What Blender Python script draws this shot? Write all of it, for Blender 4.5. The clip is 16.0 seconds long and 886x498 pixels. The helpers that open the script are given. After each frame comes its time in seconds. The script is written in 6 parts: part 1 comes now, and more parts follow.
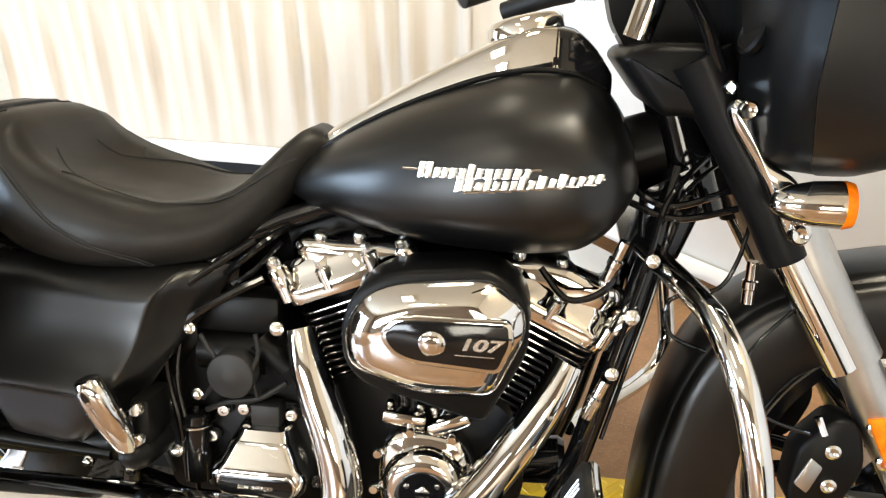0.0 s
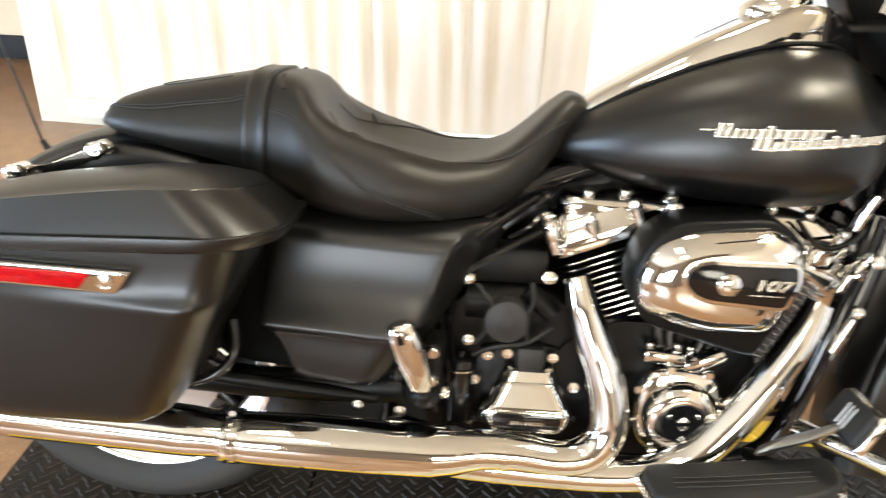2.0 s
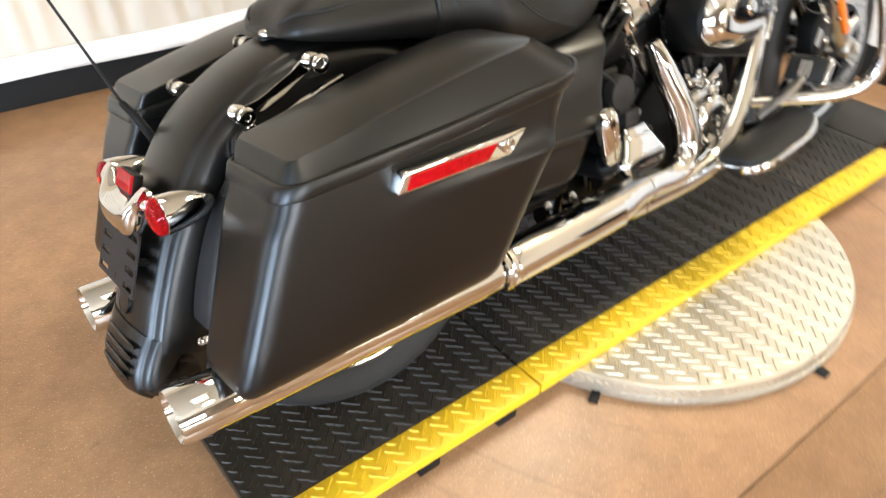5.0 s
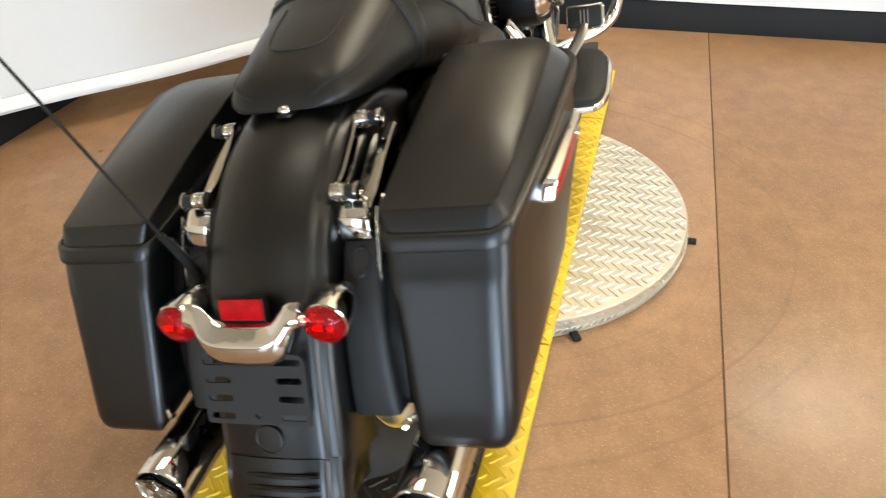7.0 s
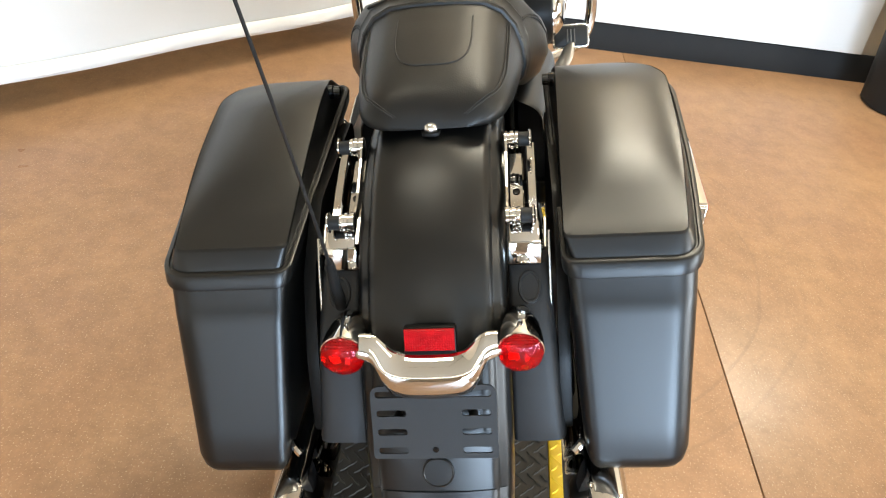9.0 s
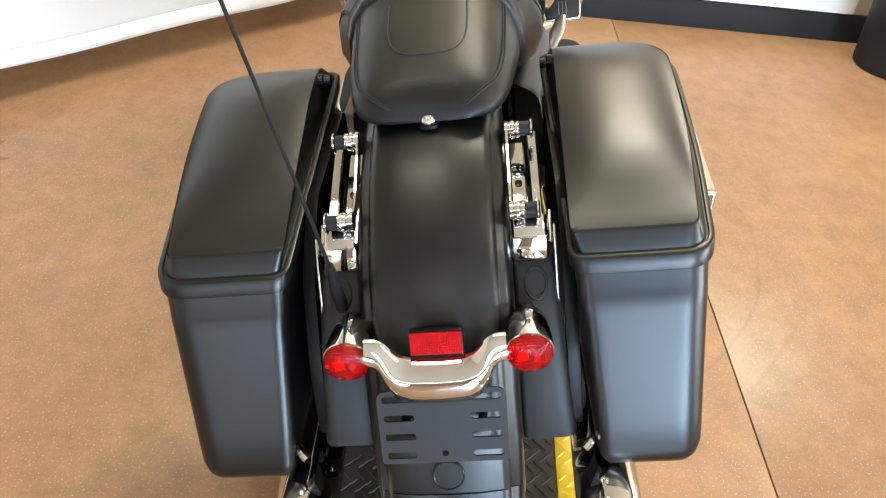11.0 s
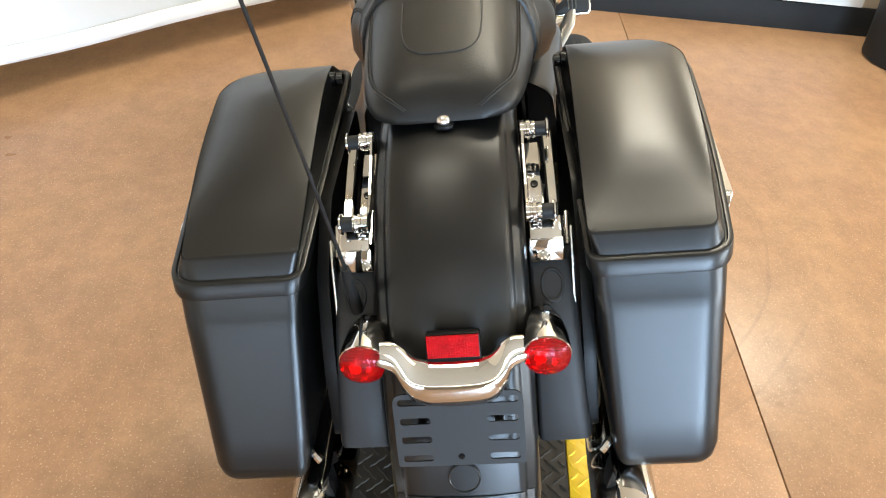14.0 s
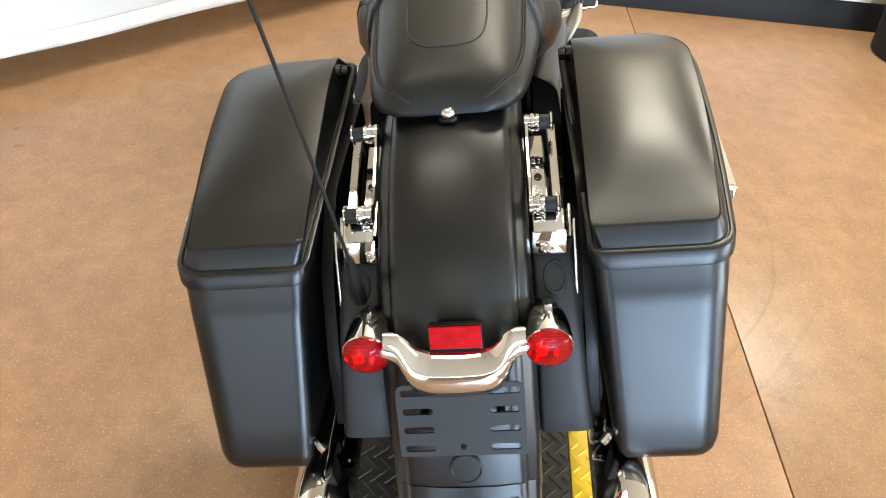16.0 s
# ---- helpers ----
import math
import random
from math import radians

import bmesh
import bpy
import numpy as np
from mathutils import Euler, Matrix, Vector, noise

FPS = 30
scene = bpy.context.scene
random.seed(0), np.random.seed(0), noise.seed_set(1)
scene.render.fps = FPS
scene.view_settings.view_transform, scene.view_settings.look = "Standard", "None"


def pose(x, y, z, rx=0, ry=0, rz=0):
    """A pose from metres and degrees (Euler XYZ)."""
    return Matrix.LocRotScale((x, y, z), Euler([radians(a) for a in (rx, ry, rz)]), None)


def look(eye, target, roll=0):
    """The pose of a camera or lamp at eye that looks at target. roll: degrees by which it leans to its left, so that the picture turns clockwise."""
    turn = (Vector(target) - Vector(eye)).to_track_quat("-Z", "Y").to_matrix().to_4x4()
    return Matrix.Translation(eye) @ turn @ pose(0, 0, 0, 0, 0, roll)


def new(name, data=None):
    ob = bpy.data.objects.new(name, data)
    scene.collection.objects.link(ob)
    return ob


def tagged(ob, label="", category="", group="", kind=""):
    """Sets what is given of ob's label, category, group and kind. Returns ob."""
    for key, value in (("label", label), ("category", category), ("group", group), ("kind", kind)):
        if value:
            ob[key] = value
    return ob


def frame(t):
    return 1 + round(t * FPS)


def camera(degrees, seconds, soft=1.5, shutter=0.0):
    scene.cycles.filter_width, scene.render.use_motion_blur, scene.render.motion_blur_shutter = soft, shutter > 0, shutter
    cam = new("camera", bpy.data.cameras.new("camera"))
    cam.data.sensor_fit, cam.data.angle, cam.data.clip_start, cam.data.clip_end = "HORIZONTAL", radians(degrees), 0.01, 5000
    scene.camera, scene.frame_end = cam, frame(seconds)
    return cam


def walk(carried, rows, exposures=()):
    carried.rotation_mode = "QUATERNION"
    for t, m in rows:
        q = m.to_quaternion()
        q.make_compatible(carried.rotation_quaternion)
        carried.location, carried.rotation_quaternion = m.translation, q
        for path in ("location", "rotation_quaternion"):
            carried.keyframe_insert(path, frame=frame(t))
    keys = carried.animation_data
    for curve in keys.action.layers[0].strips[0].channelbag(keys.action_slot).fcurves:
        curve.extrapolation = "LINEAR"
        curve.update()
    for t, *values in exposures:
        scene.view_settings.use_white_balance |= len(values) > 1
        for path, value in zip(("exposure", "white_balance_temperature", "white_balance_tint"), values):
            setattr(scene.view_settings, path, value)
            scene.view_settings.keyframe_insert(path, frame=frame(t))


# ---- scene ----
# ---- camera ----
cam = camera(59.75, 16.0, soft=1.15, shutter=0.5)
PATH = [
    (0, (1.0442, -0.9407, 1.2335), (0.8196, 0.8272, 0.3257), 0.39),
    (0.5, (0.9112, -1.0351, 1.2402), (0.8664, 0.7499, 0.3391), 3.88),
    (1, (0.8010, -1.1449, 1.2399), (0.8564, 0.6303, 0.3203), 4.24),
    (1.5, (0.7135, -1.1265, 1.2450), (0.7514, 0.6437, 0.3149), 3.06),
    (2, (0.5505, -1.0997, 1.2340), (0.4949, 0.6615, 0.2880), 2.60),
    (2.5, (0.3113, -1.1472, 1.2360), (0.3312, 0.5981, 0.2594), 4.69),
    (3, (0.1219, -1.1792, 1.2302), (0.2255, 0.5672, 0.2611), 5.89),
    (3.5, (-0.0128, -1.0747, 1.2211), (0.1880, 0.6683, 0.2610), 2.90),
    (4, (-0.1281, -1.0005, 1.2106), (0.2751, 0.6797, 0.2034), 3.53),
    (4.5, (-0.3548, -1.0084, 1.2340), (0.3829, 0.5297, 0.1900), 4.20),
    (4.7, (-0.4466, -1.0003, 1.2456), (0.4147, 0.4186, 0.1297), 2.05),
    (6.8, (-0.9938, -0.4395, 1.3030), (0.5179, 0.0586, 0.0920), -1.63),
    (7, (-0.9928, -0.3648, 1.3108), (0.5391, 0.0694, 0.1006), -2.52),
    (7.5, (-1.0370, -0.1634, 1.2986), (0.5179, 0.2351, 0.1055), 2.32),
    (8, (-1.1070, 0.0057, 1.3175), (0.4874, 0.2272, 0.1305), 3.56),
    (8.5, (-1.0546, 0.0712, 1.3153), (0.5563, 0.2173, 0.1390), 2.83),
    (9, (-1.0355, 0.1152, 1.3113), (0.5688, 0.0904, 0.1172), 7.45),
    (11.5, (-0.9757, 0.1411, 1.3242), (0.5684, 0.0888, 0.0543), 6.04),
    (12, (-0.9729, 0.1462, 1.3241), (0.5673, 0.1068, 0.0488), 5.75),
    (12.5, (-0.9876, 0.1470, 1.3202), (0.5775, 0.0945, 0.0761), 5.96),
    (13, (-0.9805, 0.1541, 1.3254), (0.5659, 0.0959, 0.0583), 6.30),
    (13.5, (-0.9762, 0.1552, 1.3239), (0.5689, 0.0918, 0.0556), 6.58),
    (14, (-0.9717, 0.1563, 1.3263), (0.5676, 0.0974, 0.0506), 6.42),
    (14.5, (-0.9717, 0.1531, 1.3283), (0.5634, 0.0965, 0.0476), 6.28),
    (15, (-0.9748, 0.1545, 1.3245), (0.5616, 0.0894, 0.0458), 6.42),
    (15.5, (-0.9767, 0.1549, 1.3230), (0.5571, 0.0975, 0.0407), 6.44),
    (16, (-0.9783, 0.1522, 1.3282), (0.5511, 0.1087, 0.0401), 6.46),
]
walk(cam, [(t, look(eye, target, roll)) for t, eye, target, roll in PATH],
     exposures=[(0.0, -1.28, 6850, 9), (1.2, -1.15, 6850, 9), (2.5, -1.00, 6800, 9), (4.7, -1.14, 6700, 10), (6.8, -1.52, 6950, 8), (7.6, -1.35, 6850, 8), (9.2, -1.08, 6650, 7), (16.0, -0.98, 6450, 7)])

# ---- light ----
world = bpy.data.worlds.new("world")
scene.world = world
world.use_nodes = True
world.node_tree.nodes["Background"].inputs[0].default_value = (0.75, 0.82, 0.95, 1)
world.node_tree.nodes["Background"].inputs[1].default_value = 0.3


def area(name, m, sx, sy, watts, colour):
    lamp = bpy.data.lights.new(name, "AREA")
    lamp.shape, lamp.size, lamp.size_y = "RECTANGLE", sx, sy
    lamp.energy, lamp.color = watts, colour
    ob = new(name, lamp)
    ob.matrix_world = m
    return ob


WARM = (1.0, 0.93, 0.775)
CEIL = 3.5
LAMPS = [(-4.2, -3.4, 25), (-0.45, -1.35, 12), (-0.3, -3.5, 130), (2.0, -0.4, 215), (0.4, 1.1, 38), (-3.9, 1.0, 22)]
LAMP_SPOTS = [q[:2] for q in LAMPS]
for lx, ly, watts in LAMPS:
    area("ceiling_lamp", pose(lx, ly, CEIL - 0.06), 0.5, 1.15, watts, WARM)
# daylight through the shop windows behind and beside the motorcycle, plus two added fills
area("window_and_fill", look((-6.4, -2.85, 1.08), (0, -2.2, 1.08)), 1.6, 2.0, 1080, (0.55, 0.74, 1.0))
area("window_and_fill", look((-6.4, -1.15, 1.08), (0, -0.9, 1.08)), 1.3, 2.0, 370, (0.55, 0.74, 1.0))
# added fill lamp: lifts the rear face of the left bag
area("window_and_fill", look((-6.4, 2.3, 1.08), (0, 2.3, 1.08)), 1.6, 2.0, 170, (0.66, 0.80, 1.0))
area("window_and_fill", look((-2.9, -6.4, 1.3), (-2.9, 0, 1.3)), 4.0, 1.3, 1000, (0.80, 0.89, 1.0))
# added warm fill lamp: brightens the side cover and the fairing
area("window_and_fill", look((2.4, -6.4, 1.3), (2.4, 0, 1.3)), 2.2, 1.3, 360, (1.0, 0.95, 0.84))

# ---- materials ----
def rgba(c):
    return (c[0], c[1], c[2], 1.0)


def material(name, colour, rough, metal=0.0, vary=0.12, scale=6.0, fine=120.0, bump=0.0, bump_scale=300.0, rough_vary=0.08, coat=0.0, second=None, spec=0.5, aniso=None):
    """A surface with broad and fine variation of colour and gloss, and fine relief."""
    m = bpy.data.materials.new(name)
    m.use_nodes = True
    nt = m.node_tree
    b = nt.nodes["Principled BSDF"]
    tc = nt.nodes.new("ShaderNodeTexCoord")

    def tex(s, detail=4.0):
        t = nt.nodes.new("ShaderNodeTexNoise")
        t.inputs["Scale"].default_value, t.inputs["Detail"].default_value = s, detail
        nt.links.new(tc.outputs["Object"], t.inputs["Vector"])
        return t

    broad, grain = tex(scale), tex(fine, 2.0)
    mix = nt.nodes.new("ShaderNodeMix")
    mix.data_type = "RGBA"
    dark = [v * (1 - vary) for v in colour] if second is None else second
    light = [min(1, v * (1 + vary)) for v in colour] if second is None else colour
    mix.inputs[6].default_value, mix.inputs[7].default_value = rgba(dark), rgba(light)
    add = nt.nodes.new("ShaderNodeMath")
    add.operation = "MULTIPLY_ADD"
    nt.links.new(grain.outputs["Fac"], add.inputs[0])
    add.inputs[1].default_value = 0.35
    ramp = nt.nodes.new("ShaderNodeMapRange")
    ramp.inputs[1].default_value, ramp.inputs[2].default_value = 0.3, 0.7
    nt.links.new(broad.outputs["Fac"], ramp.inputs[0])
    scaled = nt.nodes.new("ShaderNodeMath")
    scaled.operation = "MULTIPLY"
    scaled.inputs[1].default_value = 0.65
    nt.links.new(ramp.outputs[0], scaled.inputs[0])
    nt.links.new(scaled.outputs[0], add.inputs[2])
    nt.links.new(add.outputs[0], mix.inputs[0])
    nt.links.new(mix.outputs[2], b.inputs["Base Color"])
    rr = nt.nodes.new("ShaderNodeMapRange")
    rr.inputs[3].default_value, rr.inputs[4].default_value = max(0.0, rough - rough_vary), min(1.0, rough + rough_vary)
    nt.links.new(broad.outputs["Fac"], rr.inputs[0])
    nt.links.new(rr.outputs[0], b.inputs["Roughness"])
    b.inputs["Metallic"].default_value = metal
    b.inputs["Coat Weight"].default_value = coat
    b.inputs["Specular IOR Level"].default_value = spec
    if bump:
        t = tex(bump_scale, 3.0)
        bn = nt.nodes.new("ShaderNodeBump")
        bn.inputs["Strength"].default_value, bn.inputs["Distance"].default_value = bump, 0.002
        nt.links.new(t.outputs["Fac"], bn.inputs["Height"])
        nt.links.new(bn.outputs["Normal"], b.inputs["Normal"])
    return m


DENIM = material("matte_black_paint", (0.0026, 0.0026, 0.0025), 0.33, vary=0.15, rough_vary=0.03, bump=0.04, bump_scale=900, spec=0.42)
SATIN = material("satin_black_paint", (0.0035, 0.0035, 0.0035), 0.36, rough_vary=0.06, spec=0.14, bump=0.02, bump_scale=400)
GLOSS = material("gloss_black_paint", (0.004, 0.004, 0.0045), 0.10, rough_vary=0.03, spec=0.4)
CHROME = material("chrome_plate", (0.64, 0.625, 0.60), 0.05, metal=1.0, vary=0.03, rough_vary=0.025)
ALLOY = material("cast_alloy", (0.42, 0.41, 0.39), 0.33, metal=1.0, vary=0.1, bump=0.15, bump_scale=500)
BRIGHT = material("machined_fin_edge", (0.75, 0.74, 0.72), 0.18, metal=1.0)
STEEL = material("zinc_bolt", (0.6, 0.59, 0.56), 0.25, metal=1.0)
LEATHER = material("black_vinyl", (0.0075, 0.007, 0.0062), 0.40, vary=0.2, rough_vary=0.05, bump=0.14, bump_scale=420, spec=0.28)
THREAD = material("black_thread", (0.010, 0.010, 0.010), 0.7)
RUBBER = material("black_rubber", (0.009, 0.009, 0.009), 0.55, vary=0.25, bump=0.2, spec=0.3)
PLASTIC = material("dark_grey_plastic", (0.015, 0.015, 0.0155), 0.50, spec=0.32, rough_vary=0.04, bump=0.1, bump_scale=800)
# near-black with hardly any sheen, standing in for shade in a gap
GAP_SHADE = material("gap_shade_black", (0.004, 0.004, 0.004), 0.8, vary=0.2, bump=0.2, bump_scale=300, spec=0.06)
TYRE = material("tyre_rubber", (0.012, 0.012, 0.012), 0.72, vary=0.3, bump=0.3)
CURTAIN = material("cream_drape", (0.66, 0.605, 0.525), 0.85, vary=0.06, scale=3, bump=0.3, bump_scale=700)
SHEET = material("white_backdrop", (0.74, 0.735, 0.72), 0.8, vary=0.03, scale=2, bump=0.2, bump_scale=600)
HEM = material("white_hem", (0.85, 0.84, 0.82), 0.7, vary=0.03)
PAINT_TAN = material("tan_block_paint", (0.56, 0.46, 0.33), 0.6, vary=0.1, bump=0.3, bump_scale=120)
PAINT_WHITE = material("white_wall_paint", (0.62, 0.60, 0.56), 0.7, vary=0.04)
PAINT_CREAM = material("cream_wall_paint", (0.58, 0.545, 0.45), 0.6, vary=0.05, scale=2, bump=0.08, bump_scale=200)
BASE = material("black_baseboard", (0.012, 0.012, 0.012), 0.6, vary=0.3, bump=0.15, bump_scale=60, spec=0.18)
CEILING = material("cream_ceiling", (0.58, 0.53, 0.43), 0.9, vary=0.04)
DECK = material("black_tread_plate", (0.017, 0.0155, 0.014), 0.44, vary=0.3, bump=0.2, bump_scale=200, spec=0.28, second=(0.030, 0.024, 0.017), scale=5)
YELLOW = material("yellow_paint", (0.80, 0.55, 0.02), 0.45, vary=0.12, second=(0.62, 0.40, 0.02), scale=9, bump=0.2)
ALUM = material("aluminium_tread_plate", (0.60, 0.56, 0.47), 0.36, metal=0.8, vary=0.1, bump=0.1)
DISPLAY = material("brown_shop_wall", (0.32, 0.25, 0.18), 0.7, vary=0.5, scale=1.3, second=(0.12, 0.09, 0.065))
WEAR = material("dark_joint", (0.13, 0.085, 0.05), 0.8)


def floor_material():
    m = material("stained_concrete", (0.332, 0.192, 0.098), 0.33, second=(0.258, 0.142, 0.080), scale=2.6, fine=48, bump=0.05, bump_scale=90, rough_vary=0.12, spec=0.34)
    nt = m.node_tree
    b = nt.nodes["Principled BSDF"]
    link = b.inputs["Base Color"].links[0]
    base = link.from_socket
    tc = nt.nodes.new("ShaderNodeTexCoord")
    vor = nt.nodes.new("ShaderNodeTexNoise")
    vor.inputs["Scale"].default_value, vor.inputs["Detail"].default_value = 210.0, 1.0
    nt.links.new(tc.outputs["Object"], vor.inputs["Vector"])
    r = nt.nodes.new("ShaderNodeMapRange")
    r.inputs[1].default_value, r.inputs[2].default_value = 0.62, 0.72
    nt.links.new(vor.outputs["Fac"], r.inputs[0])
    mix = nt.nodes.new("ShaderNodeMix")
    mix.data_type = "RGBA"
    mix.inputs[7].default_value = (0.56, 0.40, 0.26, 1)
    s = nt.nodes.new("ShaderNodeMath")
    s.operation, s.inputs[1].default_value = "MULTIPLY", 0.5
    nt.links.new(r.outputs[0], s.inputs[0])
    nt.links.new(s.outputs[0], mix.inputs[0])
    # cloudy mottling of the stain, from hand to finger size
    cloud = nt.nodes.new("ShaderNodeTexNoise")
    cloud.inputs["Scale"].default_value, cloud.inputs["Detail"].default_value, cloud.inputs["Roughness"].default_value = 13.0, 6.0, 0.62
    nt.links.new(tc.outputs["Object"], cloud.inputs["Vector"])
    cr = nt.nodes.new("ShaderNodeMapRange")
    cr.inputs[1].default_value, cr.inputs[2].default_value = 0.34, 0.66
    cr.inputs[3].default_value, cr.inputs[4].default_value = 0.86, 1.11
    nt.links.new(cloud.outputs["Fac"], cr.inputs[0])
    stain = nt.nodes.new("ShaderNodeVectorMath")
    stain.operation = "SCALE"
    nt.links.new(base, stain.inputs[0])
    nt.links.new(cr.outputs[0], stain.inputs["Scale"])
    # sandy grain of the worn surface
    sand = nt.nodes.new("ShaderNodeTexNoise")
    sand.inputs["Scale"].default_value, sand.inputs["Detail"].default_value, sand.inputs["Roughness"].default_value = 70.0, 5.0, 0.7
    nt.links.new(tc.outputs["Object"], sand.inputs["Vector"])
    gr = nt.nodes.new("ShaderNodeMapRange")
    gr.inputs[1].default_value, gr.inputs[2].default_value = 0.30, 0.70
    gr.inputs[3].default_value, gr.inputs[4].default_value = 0.90, 1.10
    nt.links.new(sand.outputs["Fac"], gr.inputs[0])
    grain = nt.nodes.new("ShaderNodeVectorMath")
    grain.operation = "SCALE"
    nt.links.new(stain.outputs[0], grain.inputs[0])
    nt.links.new(gr.outputs[0], grain.inputs["Scale"])
    nt.links.new(grain.outputs[0], mix.inputs[6])
    # faint swept arcs left by turning wheels round the turntable, and small scattered spots
    sep = nt.nodes.new("ShaderNodeVectorMath")
    sep.operation = "SUBTRACT"
    sep.inputs[1].default_value = (0.85, -0.03, 0)
    nt.links.new(tc.outputs["Object"], sep.inputs[0])
    ln = nt.nodes.new("ShaderNodeVectorMath")
    ln.operation = "LENGTH"
    nt.links.new(sep.outputs[0], ln.inputs[0])
    wob = nt.nodes.new("ShaderNodeTexNoise")
    wob.inputs["Scale"].default_value, wob.inputs["Detail"].default_value = 0.8, 2.0
    nt.links.new(tc.outputs["Object"], wob.inputs["Vector"])
    far = nt.nodes.new("ShaderNodeMath")
    far.operation, far.inputs[1].default_value = "MULTIPLY_ADD", 0.25
    nt.links.new(wob.outputs["Fac"], far.inputs[0])
    nt.links.new(ln.outputs["Value"], far.inputs[2])
    arcs = nt.nodes.new("ShaderNodeTexNoise")
    arcs.noise_dimensions = "1D"
    arcs.inputs["Scale"].default_value, arcs.inputs["Detail"].default_value = 26.0, 3.0
    nt.links.new(far.outputs[0], arcs.inputs["W"])
    ar = nt.nodes.new("ShaderNodeMapRange")
    ar.inputs[1].default_value, ar.inputs[2].default_value = 0.60, 0.74
    nt.links.new(arcs.outputs["Fac"], ar.inputs[0])
    band = nt.nodes.new("ShaderNodeMapRange")
    band.inputs[1].default_value, band.inputs[2].default_value = 1.35, 0.85
    nt.links.new(far.outputs[0], band.inputs[0])
    patch = nt.nodes.new("ShaderNodeMapRange")
    patch.inputs[1].default_value, patch.inputs[2].default_value = 0.45, 0.62
    nt.links.new(wob.outputs["Fac"], patch.inputs[0])
    m1 = nt.nodes.new("ShaderNodeMath")
    m1.operation = "MULTIPLY"
    nt.links.new(ar.outputs[0], m1.inputs[0])
    nt.links.new(band.outputs[0], m1.inputs[1])
    m2 = nt.nodes.new("ShaderNodeMath")
    m2.operation = "MULTIPLY"
    nt.links.new(m1.outputs[0], m2.inputs[0])
    nt.links.new(patch.outputs[0], m2.inputs[1])
    spots = nt.nodes.new("ShaderNodeTexNoise")
    spots.inputs["Scale"].default_value, spots.inputs["Detail"].default_value = 17.0, 2.0
    nt.links.new(tc.outputs["Object"], spots.inputs["Vector"])
    sr = nt.nodes.new("ShaderNodeMapRange")
    sr.inputs[1].default_value, sr.inputs[2].default_value = 0.73, 0.78
    nt.links.new(spots.outputs["Fac"], sr.inputs[0])
    m3 = nt.nodes.new("ShaderNodeMath")
    m3.operation = "MAXIMUM"
    nt.links.new(m2.outputs[0], m3.inputs[0])
    nt.links.new(sr.outputs[0], m3.inputs[1])
    m4 = nt.nodes.new("ShaderNodeMath")
    m4.operation, m4.inputs[1].default_value = "MULTIPLY", 0.32
    nt.links.new(m3.outputs[0], m4.inputs[0])
    dirt = nt.nodes.new("ShaderNodeMix")
    dirt.data_type = "RGBA"
    dirt.inputs[7].default_value = (0.10, 0.062, 0.04, 1)
    nt.links.new(m4.outputs[0], dirt.inputs[0])
    nt.links.new(mix.outputs[2], dirt.inputs[6])
    nt.links.new(dirt.outputs[2], b.inputs["Base Color"])
    return m


FLOOR = floor_material()


def lens_material(name, colour, cells, rough=0.30, coat=0.3):
    """Coloured clear plastic with moulded prisms under a smooth outer skin."""
    m = material(name, colour, rough, vary=0.35, scale=90, rough_vary=0.03, coat=coat, spec=0.05)
    nt = m.node_tree
    b = nt.nodes["Principled BSDF"]
    tc = nt.nodes.new("ShaderNodeTexCoord")
    vor = nt.nodes.new("ShaderNodeTexVoronoi")
    vor.inputs["Scale"].default_value = cells
    vor.inputs["Randomness"].default_value = 0.35
    nt.links.new(tc.outputs["Object"], vor.inputs["Vector"])
    bp = nt.nodes.new("ShaderNodeBump")
    bp.inputs["Strength"].default_value, bp.inputs["Distance"].default_value = 0.35, 0.002
    nt.links.new(vor.outputs["Distance"], bp.inputs["Height"])
    nt.links.new(bp.outputs[0], b.inputs["Normal"])
    b.inputs["Coat Roughness"].default_value = 0.04
    return m


RED = lens_material("red_lens", (0.33, 0.002, 0.005), 330.0)
CLEAR_RED = lens_material("clear_red_lens", (0.78, 0.004, 0.010), 200.0, 0.06, 0.0)
shader = CLEAR_RED.node_tree.nodes["Principled BSDF"]
shader.inputs["Transmission Weight"].default_value = 0.9
shader.inputs["IOR"].default_value = 1.3
shader.inputs["Specular IOR Level"].default_value = 0.5
AMBER = lens_material("amber_lens", (0.80, 0.16, 0.005), 260.0)


def glow(name, colour, strength):
    m = bpy.data.materials.new(name)
    m.use_nodes = True
    b = m.node_tree.nodes["Principled BSDF"]
    b.inputs["Base Color"].default_value = rgba(colour)
    b.inputs["Emission Color"].default_value = rgba(colour)
    b.inputs["Emission Strength"].default_value = strength
    return m


# ---- mesh tools ----
def finish(name, bm, mat, parent=None, label="", sharp=38.0):
    bmesh.ops.recalc_face_normals(bm, faces=bm.faces)
    me = bpy.data.meshes.new(name)
    bm.to_mesh(me)
    bm.free()
    for p in me.polygons:
        p.use_smooth = True
    me.set_sharp_from_angle(angle=radians(sharp))
    me.materials.append(mat)
    ob = new(name, me)
    if parent is not None:
        ob.parent = parent
    if label:
        tagged(ob, label)
    return ob


part = finish


def loft(rings, cap=True, closed=True, bm=None):
    """A skin over rings of equally many points."""
    bm = bm or bmesh.new()
    rows = [[bm.verts.new(p) for p in ring] for ring in rings]
    n = len(rows[0])
    for a, b in zip(rows, rows[1:]):
        for i in range(n if closed else n - 1):
            j = (i + 1) % n
            bm.faces.new((a[i], a[j], b[j], b[i]))
    if cap and closed:
        bm.faces.new(rows[0][::-1])
        bm.faces.new(rows[-1])
    return bm


